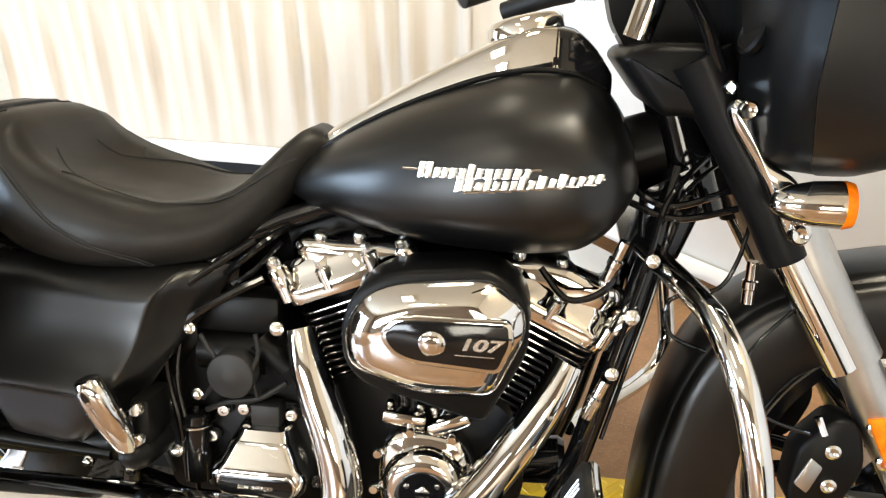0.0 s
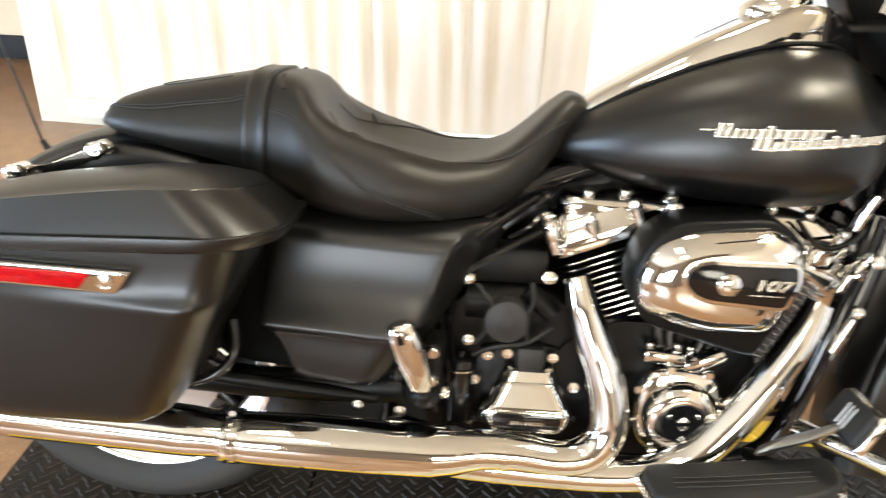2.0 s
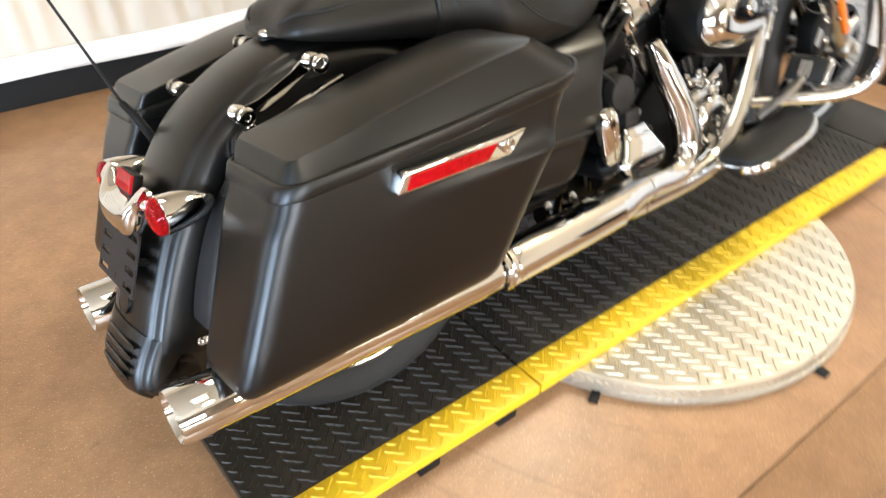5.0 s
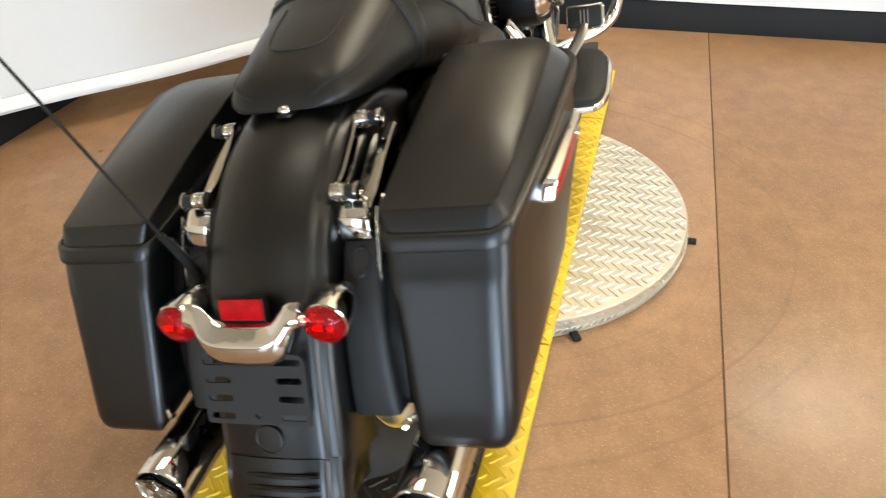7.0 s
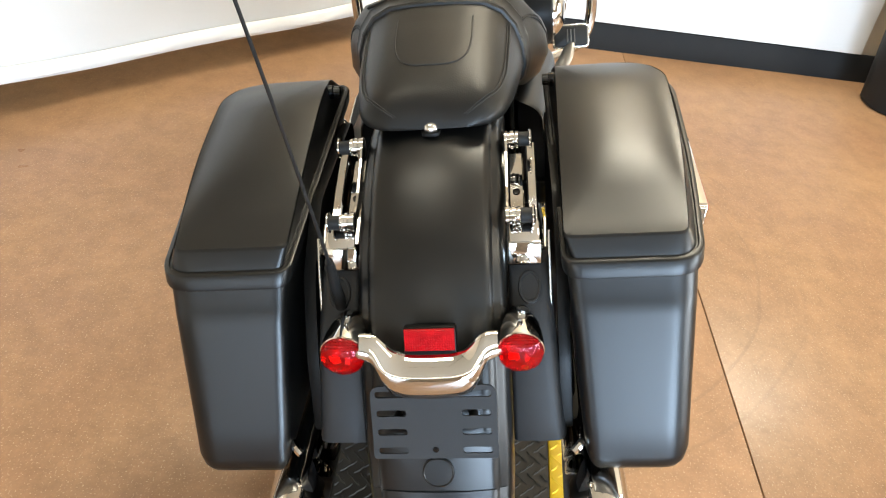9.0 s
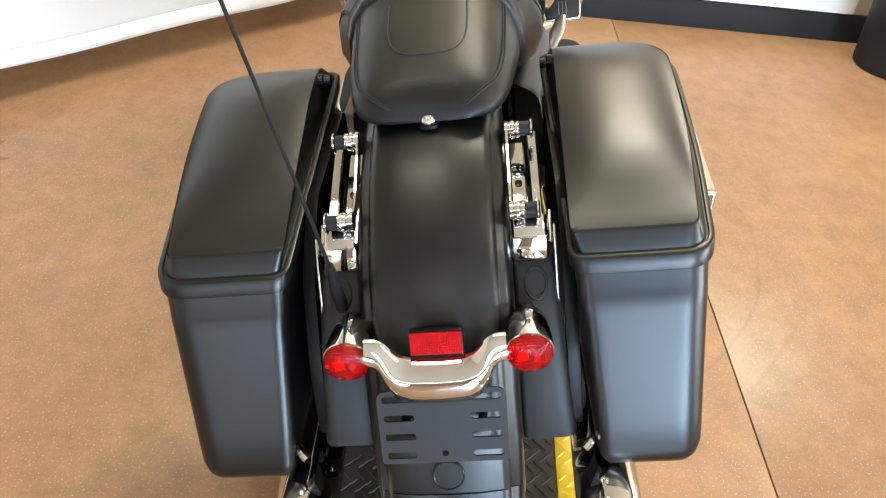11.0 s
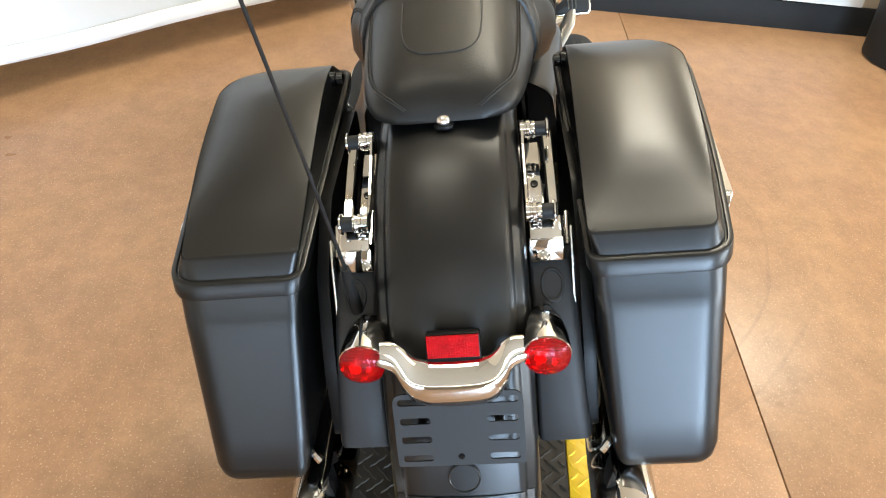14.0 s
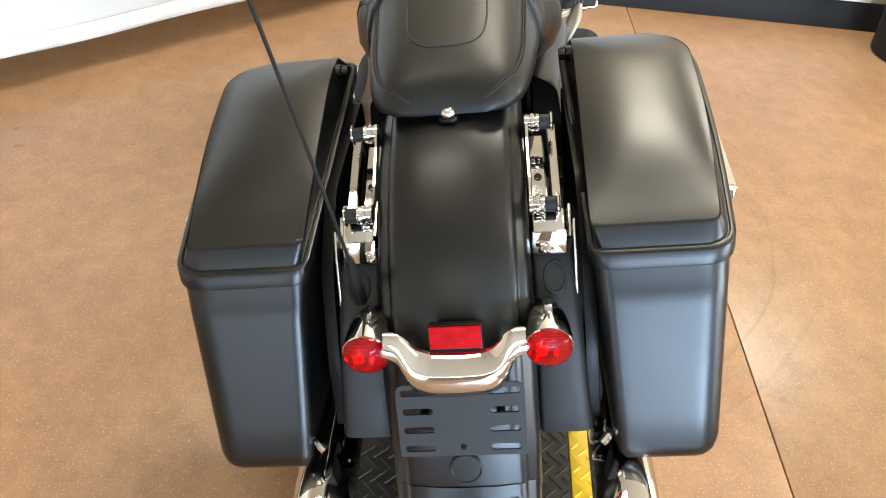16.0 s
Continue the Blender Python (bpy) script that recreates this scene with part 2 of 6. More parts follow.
def spline(pts, per=6):
    """Points on a smooth curve through pts."""
    v = [Vector(p) for p in pts]
    if len(v) < 3:
        return [v[0].lerp(v[-1], k / per) for k in range(per + 1)]
    out = []
    for i in range(len(v) - 1):
        p0, p1, p2, p3 = v[max(i - 1, 0)], v[i], v[i + 1], v[min(i + 2, len(v) - 1)]
        for k in range(per):
            t = k / per
            out.append(0.5 * (2 * p1 + (p2 - p0) * t + (2 * p0 - 5 * p1 + 4 * p2 - p3) * t * t + (3 * p1 - p0 - 3 * p2 + p3) * t * t * t))
    return out + [v[-1]]


def interp(x, table):
    return float(np.interp(x, [q[0] for q in table], [q[1] for q in table]))


def smooth(x, table):
    """A smooth curve through a table of (x, value)."""
    xs, ys = [q[0] for q in table], [q[1] for q in table]
    if x <= xs[0]:
        return ys[0]
    if x >= xs[-1]:
        return ys[-1]
    i = max(k for k in range(len(xs) - 1) if xs[k] <= x)
    h = xs[i + 1] - xs[i]
    d = [(ys[k + 1] - ys[k]) / (xs[k + 1] - xs[k]) for k in range(len(xs) - 1)]

    def slope(k):
        if k == 0:
            return d[0]
        if k == len(xs) - 1:
            return d[-1]
        return 0.0 if d[k - 1] * d[k] <= 0 else 2 * d[k - 1] * d[k] / (d[k - 1] + d[k])

    t = (x - xs[i]) / h
    return (2 * t**3 - 3 * t**2 + 1) * ys[i] + (t**3 - 2 * t**2 + t) * h * slope(i) + (3 * t**2 - 2 * t**3) * ys[i + 1] + (t**3 - t**2) * h * slope(i + 1)


def tube(pts, r, n=14, per=6, cap=True, bm=None, flat=1.0):
    """A pipe along a smooth curve; r is a number or one per given point."""
    path = spline(pts, per) if per else [Vector(p) for p in pts]
    m = len(path)
    radii = [r] * m if not isinstance(r, (list, tuple)) else [interp(k * (len(r) - 1) / (m - 1), list(enumerate(r))) for k in range(m)]
    rings, side = [], None
    for k, p in enumerate(path):
        d = (path[min(k + 1, m - 1)] - path[max(k - 1, 0)]).normalized()
        if side is None:
            side = d.orthogonal().normalized()
        side = (side - d * side.dot(d)).normalized()
        up = d.cross(side)
        rings.append([p + radii[k] * (math.cos(a) * side + flat * math.sin(a) * up) for a in (2 * math.pi * j / n for j in range(n))])
    return loft(rings, cap, True, bm)


def lathe(profile, origin, axis, n=28, bm=None, cap=True):
    """A turned shape: profile of (along, radius) about an axis from origin."""
    o, d = Vector(origin), Vector(axis).normalized()
    s = d.orthogonal().normalized()
    u = d.cross(s)
    rings = [[o + d * a + max(r, 0.0002) * (math.cos(t) * s + math.sin(t) * u) for t in (2 * math.pi * j / n for j in range(n))] for a, r in profile]
    return loft(rings, cap, True, bm)


def rpoly(pts, r, seg=4, fill=0):
    """A polygon with rounded corners; r is a number or one per corner; fill adds points along the straight edges."""
    out, n = [], len(pts)
    for i in range(n):
        a, b, c = Vector(pts[i - 1]), Vector(pts[i]), Vector(pts[(i + 1) % n])
        rr = r[i] if isinstance(r, (list, tuple)) else r
        ia, ic = (a - b), (c - b)
        cut = min(rr, ia.length * 0.48, ic.length * 0.48)
        p, q = b + ia.normalized() * cut, b + ic.normalized() * cut
        for k in range(seg + 1):
            t = k / seg
            out.append((1 - t) ** 2 * p + 2 * t * (1 - t) * b + t * t * q)
    if not fill:
        return out
    full = []
    for i in range(n):
        mine = out[i * (seg + 1):(i + 1) * (seg + 1)]
        nxt = out[((i + 1) % n) * (seg + 1)]
        full += mine + [mine[-1].lerp(nxt, k / (fill + 1)) for k in range(1, fill + 1)]
    return full


def shrink(poly, d):
    """The polygon with its points drawn in by about d (out if negative)."""
    n, out = len(poly), []
    area2 = sum(poly[i - 1][0] * poly[i][1] - poly[i][0] * poly[i - 1][1] for i in range(n))
    s = 1 if area2 > 0 else -1
    for i in range(n):
        e = Vector(poly[(i + 1) % n]) - Vector(poly[i - 1])
        if e.length < 1e-9:
            out.append(Vector(poly[i]))
            continue
        e.normalize()
        out.append(Vector((poly[i][0] - s * e[1] * d, poly[i][1] + s * e[0] * d)))
    return out


def slab(poly, lo, hi, axis="y", edge=0.0, bm=None, crown=0.0):
    """A plate from a polygon in the other two axes, from lo to hi along the axis, its hi edge chamfered; crown swells the hi face."""
    def at(p, h):
        return (p[0], h, p[1]) if axis == "y" else ((h, p[0], p[1]) if axis == "x" else (p[0], p[1], h))
    sgn = 1 if hi > lo else -1
    rings = [[at(p, lo) for p in poly]]
    if edge:
        rings += [[at(p, hi - sgn * edge) for p in poly], [at(p, hi - sgn * edge * 0.3) for p in shrink(poly, edge * 0.4)], [at(p, hi) for p in shrink(poly, edge)]]
        if crown:
            rings += [[at(p, hi + sgn * crown * 0.7) for p in shrink(poly, edge * 4)], [at(p, hi + sgn * crown) for p in shrink(poly, edge * 7)]]
    else:
        rings.append([at(p, hi) for p in poly])
    return loft(rings, True, True, bm)


def block(centre, size, bevel=0.0, m=None, bm=None):
    """A box with chamfered edges."""
    own = bmesh.new()
    bmesh.ops.create_cube(own, size=1.0)
    bmesh.ops.scale(own, vec=size, verts=own.verts)
    if bevel:
        bmesh.ops.bevel(own, geom=own.edges[:], offset=bevel, segments=2, affect="EDGES", profile=0.5)
    bmesh.ops.transform(own, matrix=Matrix.Translation(centre) @ (m or Matrix()), verts=own.verts)
    if bm is None:
        return own
    return join(bm, own)


def join(bm, other):
    tmp = bpy.data.meshes.new("tmp")
    other.to_mesh(tmp)
    other.free()
    bm.from_mesh(tmp)
    bpy.data.meshes.remove(tmp)
    return bm


def mirrored(bm):
    for v in bm.verts:
        v.co.y = -v.co.y
    return bm


def group_thing(name, m, label, category, group="", kind=""):
    ob = new(name)
    ob.matrix_world = m
    return tagged(ob, label, category, group, kind)


def bolt(origin, axis, r=0.007, h=0.006, mat=None, parent=None, name="bolt"):
    return part(name, lathe([(0, r), (h * 0.6, r), (h, r * 0.8), (h, r * 0.5), (h * 0.6, r * 0.45)], origin, axis, 12), mat or CHROME, parent)

# ---- room ----
def wall(name, a, b, z0, z1, thick, mat, label, kind="structure"):
    """An upright wall from plan point a to b, its front face on that line, its thickness away to the left of a-b."""
    a, b = Vector(a), Vector(b)
    d = (b - a).normalized()
    n = Vector((-d.y, d.x))
    poly = [a, b, b + n * thick, a + n * thick]
    return tagged(part(name, slab(poly, z0, z1, "z"), mat), label, "wall", kind=kind)


JX, JY, JW = -0.965, -0.637, 0.0035
ROOM = (-6.5, 4.6, -6.5, 3.5)
floor_thing = group_thing("floor", Matrix(), "brown stained polished concrete shop floor with saw-cut joints", "floor", kind="structure")
part("joint_bed", slab([(ROOM[0], ROOM[2]), (ROOM[1], ROOM[2]), (ROOM[1], ROOM[3]), (ROOM[0], ROOM[3])], -0.2, -0.006, "z"), WEAR, floor_thing, "dark dirt-filled joint bed")
for x0, x1 in ((ROOM[0], JX - JW / 2), (JX + JW / 2, ROOM[1])):
    for y0, y1 in ((ROOM[2], JY - JW / 2), (JY + JW / 2, ROOM[3])):
        part("slab", slab([(x0, y0), (x1, y0), (x1, y1), (x0, y1)], -0.1, 0.0, "z", edge=0.0015), FLOOR, floor_thing)

tagged(part("ceiling", slab([(ROOM[0], ROOM[2]), (ROOM[1], ROOM[2]), (ROOM[1], ROOM[3]), (ROOM[0], ROOM[3])], CEIL, CEIL + 0.2, "z"), CEILING), "cream painted shop ceiling", "ceiling", kind="structure")
DIFFUSER = glow("lamp_diffuser", (1.0, 0.95, 0.86), 2.0)
for lx, ly in LAMP_SPOTS:
    lamp = group_thing("ceiling_light", pose(lx, ly, CEIL), "flat white ceiling light panel with a bright diffuser", "ceiling light", "ceiling lights")
    fr = slab(rpoly([(-0.31, -0.63), (0.31, -0.63), (0.31, 0.63), (-0.31, 0.63)], 0.01), -0.05, 0.0, "z")
    part("frame", fr, PAINT_WHITE, lamp)
    part("diffuser", slab([(-0.27, -0.59), (0.27, -0.59), (0.27, 0.59), (-0.27, 0.59)], -0.054, -0.0505, "z"), DIFFUSER, lamp, "glowing diffuser")

# the outer walls of the shop
wall("wall_east", (4.6, -6.5), (4.6, 3.5), 0, CEIL, -0.2, PAINT_TAN, "tan painted wall behind the backdrop")
wall("wall_north", (-6.5, 3.22), (4.6, 3.22), 0, CEIL, 0.15, PAINT_TAN, "tan painted far shop wall with black base")
tagged(part("baseboard_far", slab([(-6.5, 3.20), (-1.2, 3.20), (-1.2, 3.219), (-6.5, 3.219)], 0, 0.13, "z", edge=0.004), BASE), "black rubber baseboard along the far wall", "baseboard", kind="structure")


def window_wall(name, along, at, lo, hi, holes, label, mat):
    """A wall with openings (from, to, sill, head) through it, on the plane along = at."""
    bm = bmesh.new()
    t = -0.2
    marks = [lo]
    for h in holes:
        marks += [h[0], h[1]]
    marks.append(hi)
    for k in range(0, len(marks), 2):
        cells = [(marks[k], marks[k + 1], 0, CEIL)]
        if k // 2 < len(holes):
            h = holes[k // 2]
            cells += [(h[0], h[1], 0, h[2]), (h[0], h[1], h[3], CEIL)]
        for u0, u1, z0, z1 in cells:
            if along == "x":
                slab([(at + t, u0), (at, u0), (at, u1), (at + t, u1)], z0, z1, "z", bm=bm)
            else:
                slab([(u0, at + t), (u1, at + t), (u1, at), (u0, at)], z0, z1, "z", bm=bm)
    return tagged(part(name, bm, mat), label, "wall", kind="structure")


# third west and second south openings are added for the fill lamps
window_wall("wall_west", "x", -6.5, -6.5, 3.5, [(-3.65, -2.05, 0.05, 2.1), (-1.8, -0.5, 0.05, 2.1), (1.5, 3.1, 0.05, 2.1)], "brown shop wall with large windows", DISPLAY)
window_wall("wall_south", "y", -6.5, -6.5, 4.6, [(-4.9, -0.9, 0.65, 1.95), (1.3, 3.5, 0.65, 1.95)], "brown shop wall with large windows", DISPLAY)
SKY = glow("bright_outdoors", (0.72, 0.85, 1.0), 1.6)
tagged(part("backdrop_west", slab([(-6.78, -5), (-6.76, -5), (-6.76, 3.5), (-6.78, 3.5)], 0, 3.6, "z"), SKY), "bright overcast outdoors beyond the windows", "backdrop", kind="structure")
tagged(part("backdrop_south", slab([(-5, -6.78), (4, -6.78), (4, -6.76), (-5, -6.76)], 0, 3.6, "z"), SKY), "bright overcast outdoors beyond the windows", "backdrop", kind="structure")


def drape(name, a, b, z0, z1, mat, label, folds, depth, seed, lean=0.0, hem=0.03):
    """A hanging cloth from plan point a to b with uneven vertical folds and a turned hem, as one sheet with thickness."""
    rnd = random.Random(seed)
    a, b = Vector(a), Vector(b)
    length = (b - a).length
    d = (b - a) / length
    n = Vector((d.y, -d.x))
    waves = [(rnd.uniform(0.5, 1.6) * folds / length * 2 * math.pi, rnd.uniform(0, 6.28), rnd.uniform(0.3, 1.0)) for _ in range(6)]
    total = sum(w[2] for w in waves)
    cols = int(length / 0.018)
    levels = [z0 + (z1 - z0) * (k / 16) ** 1.3 for k in range(17)]
    front, back = [], []
    for z in levels:
        f, g = [], []
        for i in range(cols + 1):
            s = length * i / cols
            sway = 0.12 * (z - z0)
            o = sum(w * math.sin(q * (s + 0.03 * math.sin(2.1 * z + p)) + p + sway * 2) for q, p, w in waves) / total
            o = depth * (math.copysign(abs(o) ** 0.8, o)) * min(1, 0.25 + (z - z0) * 2.2)
            p2 = a + d * s + n * (o + lean * (z - z0))
            f.append((p2.x, p2.y, z))
            q2 = p2 - n * 0.004
            g.append((q2.x, q2.y, z))
        front.append(f)
        back.append(g)
    bm = loft([f + g[::-1] for f, g in zip(front, back)])
    thing = new(name)
    thing.location = (a.x, a.y, 0)
    tagged(thing, label, "curtain")
    bm.transform(Matrix.Translation((-a.x, -a.y, 0)))
    part("cloth", bm, mat, thing, sharp=80)
    return thing


def hem_band(thing, a, b, z0, z1, mat, label):
    """The turned-up bottom band of a drape, slightly wavy, as a padded strip."""
    rings = []
    n = 40
    for k in range(n + 1):
        t = k / n
        x, y = a[0] + (b[0] - a[0]) * t, a[1] + (b[1] - a[1]) * t
        d = Vector((b[0] - a[0], b[1] - a[1])).normalized()
        nx, ny = d.y, -d.x
        w = 0.004 * math.sin(k * 0.9) + 0.003 * math.sin(k * 2.3 + 1)
        dz = 0.004 * math.sin(k * 0.37 + 0.5)
        prof = [(0.0, z0), (0.010, z0 - 0.002), (0.018 + w, z0 + 0.012), (0.016 + w, (z0 + z1) / 2), (0.012 + w, z1 - 0.008), (0.004, z1), (0.0, z1)]
        rings.append([(x + nx * o, y + ny * o, z + dz) for o, z in prof])
    bm = loft(rings)
    bm.transform(Matrix.Translation(-thing.location))
    return part("hem", bm, mat, thing, label)


# the cream drape on the back partition, with its black base
wall("wall_partition", (-1.43, 2.215), (1.9, 2.0), 0, 1.45, 0.1, PAINT_CREAM, "cream painted partition wall behind the drape")
tagged(part("baseboard_back", slab([(-0.92, 2.0), (1.38, 1.745), (1.40, 1.95), (-0.92, 2.2)], 0.0, 0.125, "z", edge=0.006), BASE), "black plinth under the cream drape", "baseboard", kind="structure")
tagged(part("floor_mat", slab(rpoly([(-1.03, 1.90), (-0.5, 1.885), (-0.5, 2.2), (-1.03, 2.25)], 0.01), 0.001, 0.008, "z", edge=0.002), RUBBER), "thin black rubber mat by the plinth", "mat")
main_drape = drape("curtain", (-1.15, 1.985), (0.83, 1.775), 0.15, 1.45, CURTAIN, "cream pleated drape hanging in soft folds", 17, 0.036, 5)
drape("curtain", (0.80, 1.755), (0.975, 1.765), 0.15, 1.45, CURTAIN, "narrow cream drape strip beside the white backdrop", 2, 0.012, 8)
# the white backdrop sheets across the corner and on the front wall
corner_sheet = drape("backdrop_sheet", (0.95, 1.78), (2.40, 0.33), 0.13, 1.45, SHEET, "white fabric backdrop stretched across the corner", 3, 0.012, 11)
drape("backdrop_sheet", (2.385, 0.36), (2.385, -1.69), 0.13, 1.45, SHEET, "white fabric backdrop along the front wall", 3, 0.010, 12)
hem_band(main_drape, (-1.15, 1.965), (0.975, 1.755), 0.125, 0.20, HEM, "white turned hem along the foot of the cream drape")
hem_band(corner_sheet, (0.95, 1.768), (2.385, 0.325), 0.115, 0.165, HEM, "white hem at the foot of the corner backdrop")
wall("wall_front", (2.41, 3.3), (2.41, -5.0), 0, CEIL, 0.15, PAINT_TAN, "tan painted block wall")
tagged(part("baseboard_front", slab([(2.39, 0.3), (2.39, -5.0), (2.409, -5.0), (2.409, 0.3)], 0, 0.125, "z", edge=0.004), BASE), "black rubber baseboard along the front wall", "baseboard", kind="structure")


def bin_thing():
    t = group_thing("trash_can", pose(2.16, -1.83, 0), "black round plastic trash can beside the wall", "trash can")
    part("body", lathe([(0, 0.15), (0.01, 0.165), (0.60, 0.2), (0.6, 0.19), (0.02, 0.155)], (0, 0, 0), (0, 0, 1), 28), RUBBER, t)
    part("rim", lathe([(0.58, 0.2), (0.58, 0.212), (0.615, 0.212), (0.615, 0.195)], (0, 0, 0), (0, 0, 1), 28, cap=False), RUBBER, t)


bin_thing()

# ---- turntable and display deck ----
def tread_marks(bm, inside, x0, x1, y0, y1, z, step, size, high):
    """Raised lozenges of tread plate, in two turned directions by turns."""
    row, y = 0, y0
    while y < y1:
        x, k = x0 + (step / 2 if row % 2 else 0), row
        while x < x1:
            if inside(x, y):
                a = radians(45 if k % 2 else -45)
                c, s = math.cos(a), math.sin(a)
                l, w = size, size * 0.22
                pts = [(-l, 0), (-l * 0.35, -w), (l * 0.35, -w), (l, 0), (l * 0.35, w), (-l * 0.35, w)]
                lo = [bm.verts.new((x + u * c - v * s, y + u * s + v * c, z)) for u, v in pts]
                hi = [bm.verts.new((x + 0.7 * u * c - 0.45 * v * s, y + 0.7 * u * s + 0.45 * v * c, z + high)) for u, v in pts]
                for i in range(6):
                    j = (i + 1) % 6
                    bm.faces.new((lo[i], lo[j], hi[j], hi[i]))
                bm.faces.new(hi)
            x += step
            k += 1
        y += step * 0.5
        row += 1
    return bm


TURN = (0.85, -0.03, 0.52)
turntable = group_thing("turntable", pose(TURN[0], TURN[1], 0), "round bare aluminium tread plate turntable on the floor", "turntable")
part("drum", lathe([(0.004, TURN[2] - 0.012), (0.004, TURN[2]), (0.052, TURN[2]), (0.055, TURN[2] - 0.003)], (0, 0, 0), (0, 0, 1), 96), ALUM, turntable)
tm = tread_marks(bmesh.new(), lambda x, y: x * x + y * y < (TURN[2] - 0.012) ** 2 and y < -0.18, -0.52, 0.52, -0.52, -0.15, 0.0551, 0.0265, 0.0115, 0.0022)
tagged(part("tread", tm, ALUM, turntable, "raised bright tread lozenges"), kind="stuff")
rim = bmesh.new()
for k in range(170):
    ang = 2 * math.pi * k / 170
    for zz, t in ((0.018, 0.6), (0.038, -0.6)):
        a2 = ang + (0.009 if zz > 0.03 else 0)
        c = Vector((math.cos(a2), math.sin(a2), 0)) * TURN[2]
        tang, up = Vector((-math.sin(a2), math.cos(a2), 0)), Vector((0, 0, 1))
        d1 = (tang * math.cos(t) + up * math.sin(t)) * 0.011
        d2 = (tang * -math.sin(t) + up * math.cos(t)) * 0.0026
        o = Vector((math.cos(a2), math.sin(a2), 0)) * 0.0045
        base = c + up * zz
        ring = [base - d1, base - d2, base + d1, base + d2]
        vs = [rim.verts.new(p) for p in ring] + [rim.verts.new(base + (p - base) * 0.55 + o) for p in ring]
        for i in range(4):
            j = (i + 1) % 4
            rim.faces.new((vs[i], vs[j], vs[4 + j], vs[4 + i]))
        rim.faces.new(vs[4:])
tagged(part("rim_tread", rim, ALUM, turntable, "raised tread lozenges on the rim"), kind="stuff")
for a in (-1.6, -2.62, -0.55):
    part("foot", block((math.cos(a) * (TURN[2] + 0.004), math.sin(a) * (TURN[2] + 0.004), 0.006), (0.02, 0.05, 0.01), 0.002, Matrix.Rotation(a + 1.57, 4, "Z")), BASE, turntable, "small black tab")

DECK_Z = 0.080
YAW = -0.0229
deck = group_thing("display_deck", Matrix.Rotation(YAW, 4, "Z"), "black steel tread plate deck with yellow painted edges", "display stand")
SEAMS = [-0.335, 0.273, 1.372, 1.768]
DR, DL, SW = -0.240, 0.340, 0.076
for a, b in zip(SEAMS, SEAMS[1:]):
    part("deck_plate", slab([(a + 0.003, DR + SW), (b - 0.003, DR + SW), (b - 0.003, DL - SW), (a + 0.003, DL - SW)], 0.058, DECK_Z, "z", edge=0.0015), DECK, deck)
    for y0, y1 in ((DR, DR + SW - 0.001), (DL - SW + 0.001, DL)):
        part("yellow_edge", slab([(a + 0.003, y0), (b - 0.003, y0), (b - 0.003, y1), (a + 0.003, y1)], 0.058, DECK_Z + 0.0008, "z", edge=0.0015), YELLOW, deck, "yellow painted tread plate strip")
part("deck_plate", slab([(1.771, -0.15), (2.02, -0.15), (2.02, 0.26), (1.771, 0.26)], 0.058, DECK_Z, "z", edge=0.0015), DECK, deck)
tm = tread_marks(bmesh.new(), lambda x, y: True, -0.32, 1.75, DR + SW + 0.01, DL - SW - 0.01, DECK_Z, 0.0265, 0.0115, 0.0026)
tagged(part("deck_tread", tm, DECK, deck, "raised black tread lozenges"), kind="stuff")
for y0, y1 in ((DR, DR + SW), (DL - SW, DL)):
    tm = tread_marks(bmesh.new(), lambda x, y: min(abs(x - s) for s in SEAMS) > 0.015, -0.32, 1.76, y0 + 0.012, y1 - 0.008, DECK_Z + 0.0008, 0.0265, 0.011, 0.0024)
    tagged(part("edge_tread", tm, YELLOW, deck, "raised yellow tread lozenges"), kind="stuff")
for x in (-0.28, 0.0, 0.2):
    for y in (DR + 0.04, DL - 0.04):
        part("deck_foot", block((x, y, 0.031), (0.05, 0.05, 0.05), 0.004), BASE, deck, "black rubber foot")
for x in (1.5, 1.7, 1.95):
    for y in (-0.1, 0.2):
        part("deck_foot", block((x, y, 0.031), (0.05, 0.05, 0.05), 0.004), BASE, deck, "black rubber foot")

# ---- motorcycle ----
LEAN = radians(11.21)
bike = group_thing("motorcycle", Matrix.Translation((0, 0, DECK_Z)) @ Matrix.Rotation(-LEAN, 4, "X"),
                   "matte black touring motorcycle with chrome engine leaning on its side stand", "motorcycle")

# --- saddlebags ---
BAG_TOP = 0.612


SIDE_Y = [(0.32, -0.349), (0.36, -0.355), (0.42, -0.367), (0.47, -0.378), (0.51, -0.3875), (0.526, -0.3925), (0.531, -0.3935), (0.537, -0.3915), (0.546, -0.3865), (0.565, -0.3840), (0.59, -0.3865), (0.612, -0.391), (0.63, -0.393)]


def bag_plan(z, cut):
    """The bag's outline in plan at a height, for the right-hand bag."""
    k = (z - 0.335) / (BAG_TOP - 0.335)
    xr, xf = -0.352 + 0.125 * k, 0.128 + 0.140 * k
    yo, yi, yr = smooth(z, SIDE_Y), -0.200 + 0.022 * k, -0.343 - 0.011 * k
    plain = -0.352 - 0.042 * k
    return [(xr, yi - 0.004), (xr, yr), (xr + 0.20, 0.42 * yr + 0.58 * plain), (xf - cut, yo), (xf + 0.006, yo + 1.3 * cut), (xf + 0.006, yi)]


def bag_ring(z, grow=0.0, cut=0.028):
    poly = rpoly(bag_plan(z, cut), [0.02, 0.036, 0.16, cut * 0.8, cut, 0.02], 8, 9)
    return [(p[0], p[1], z) for p in shrink(poly, -grow)]


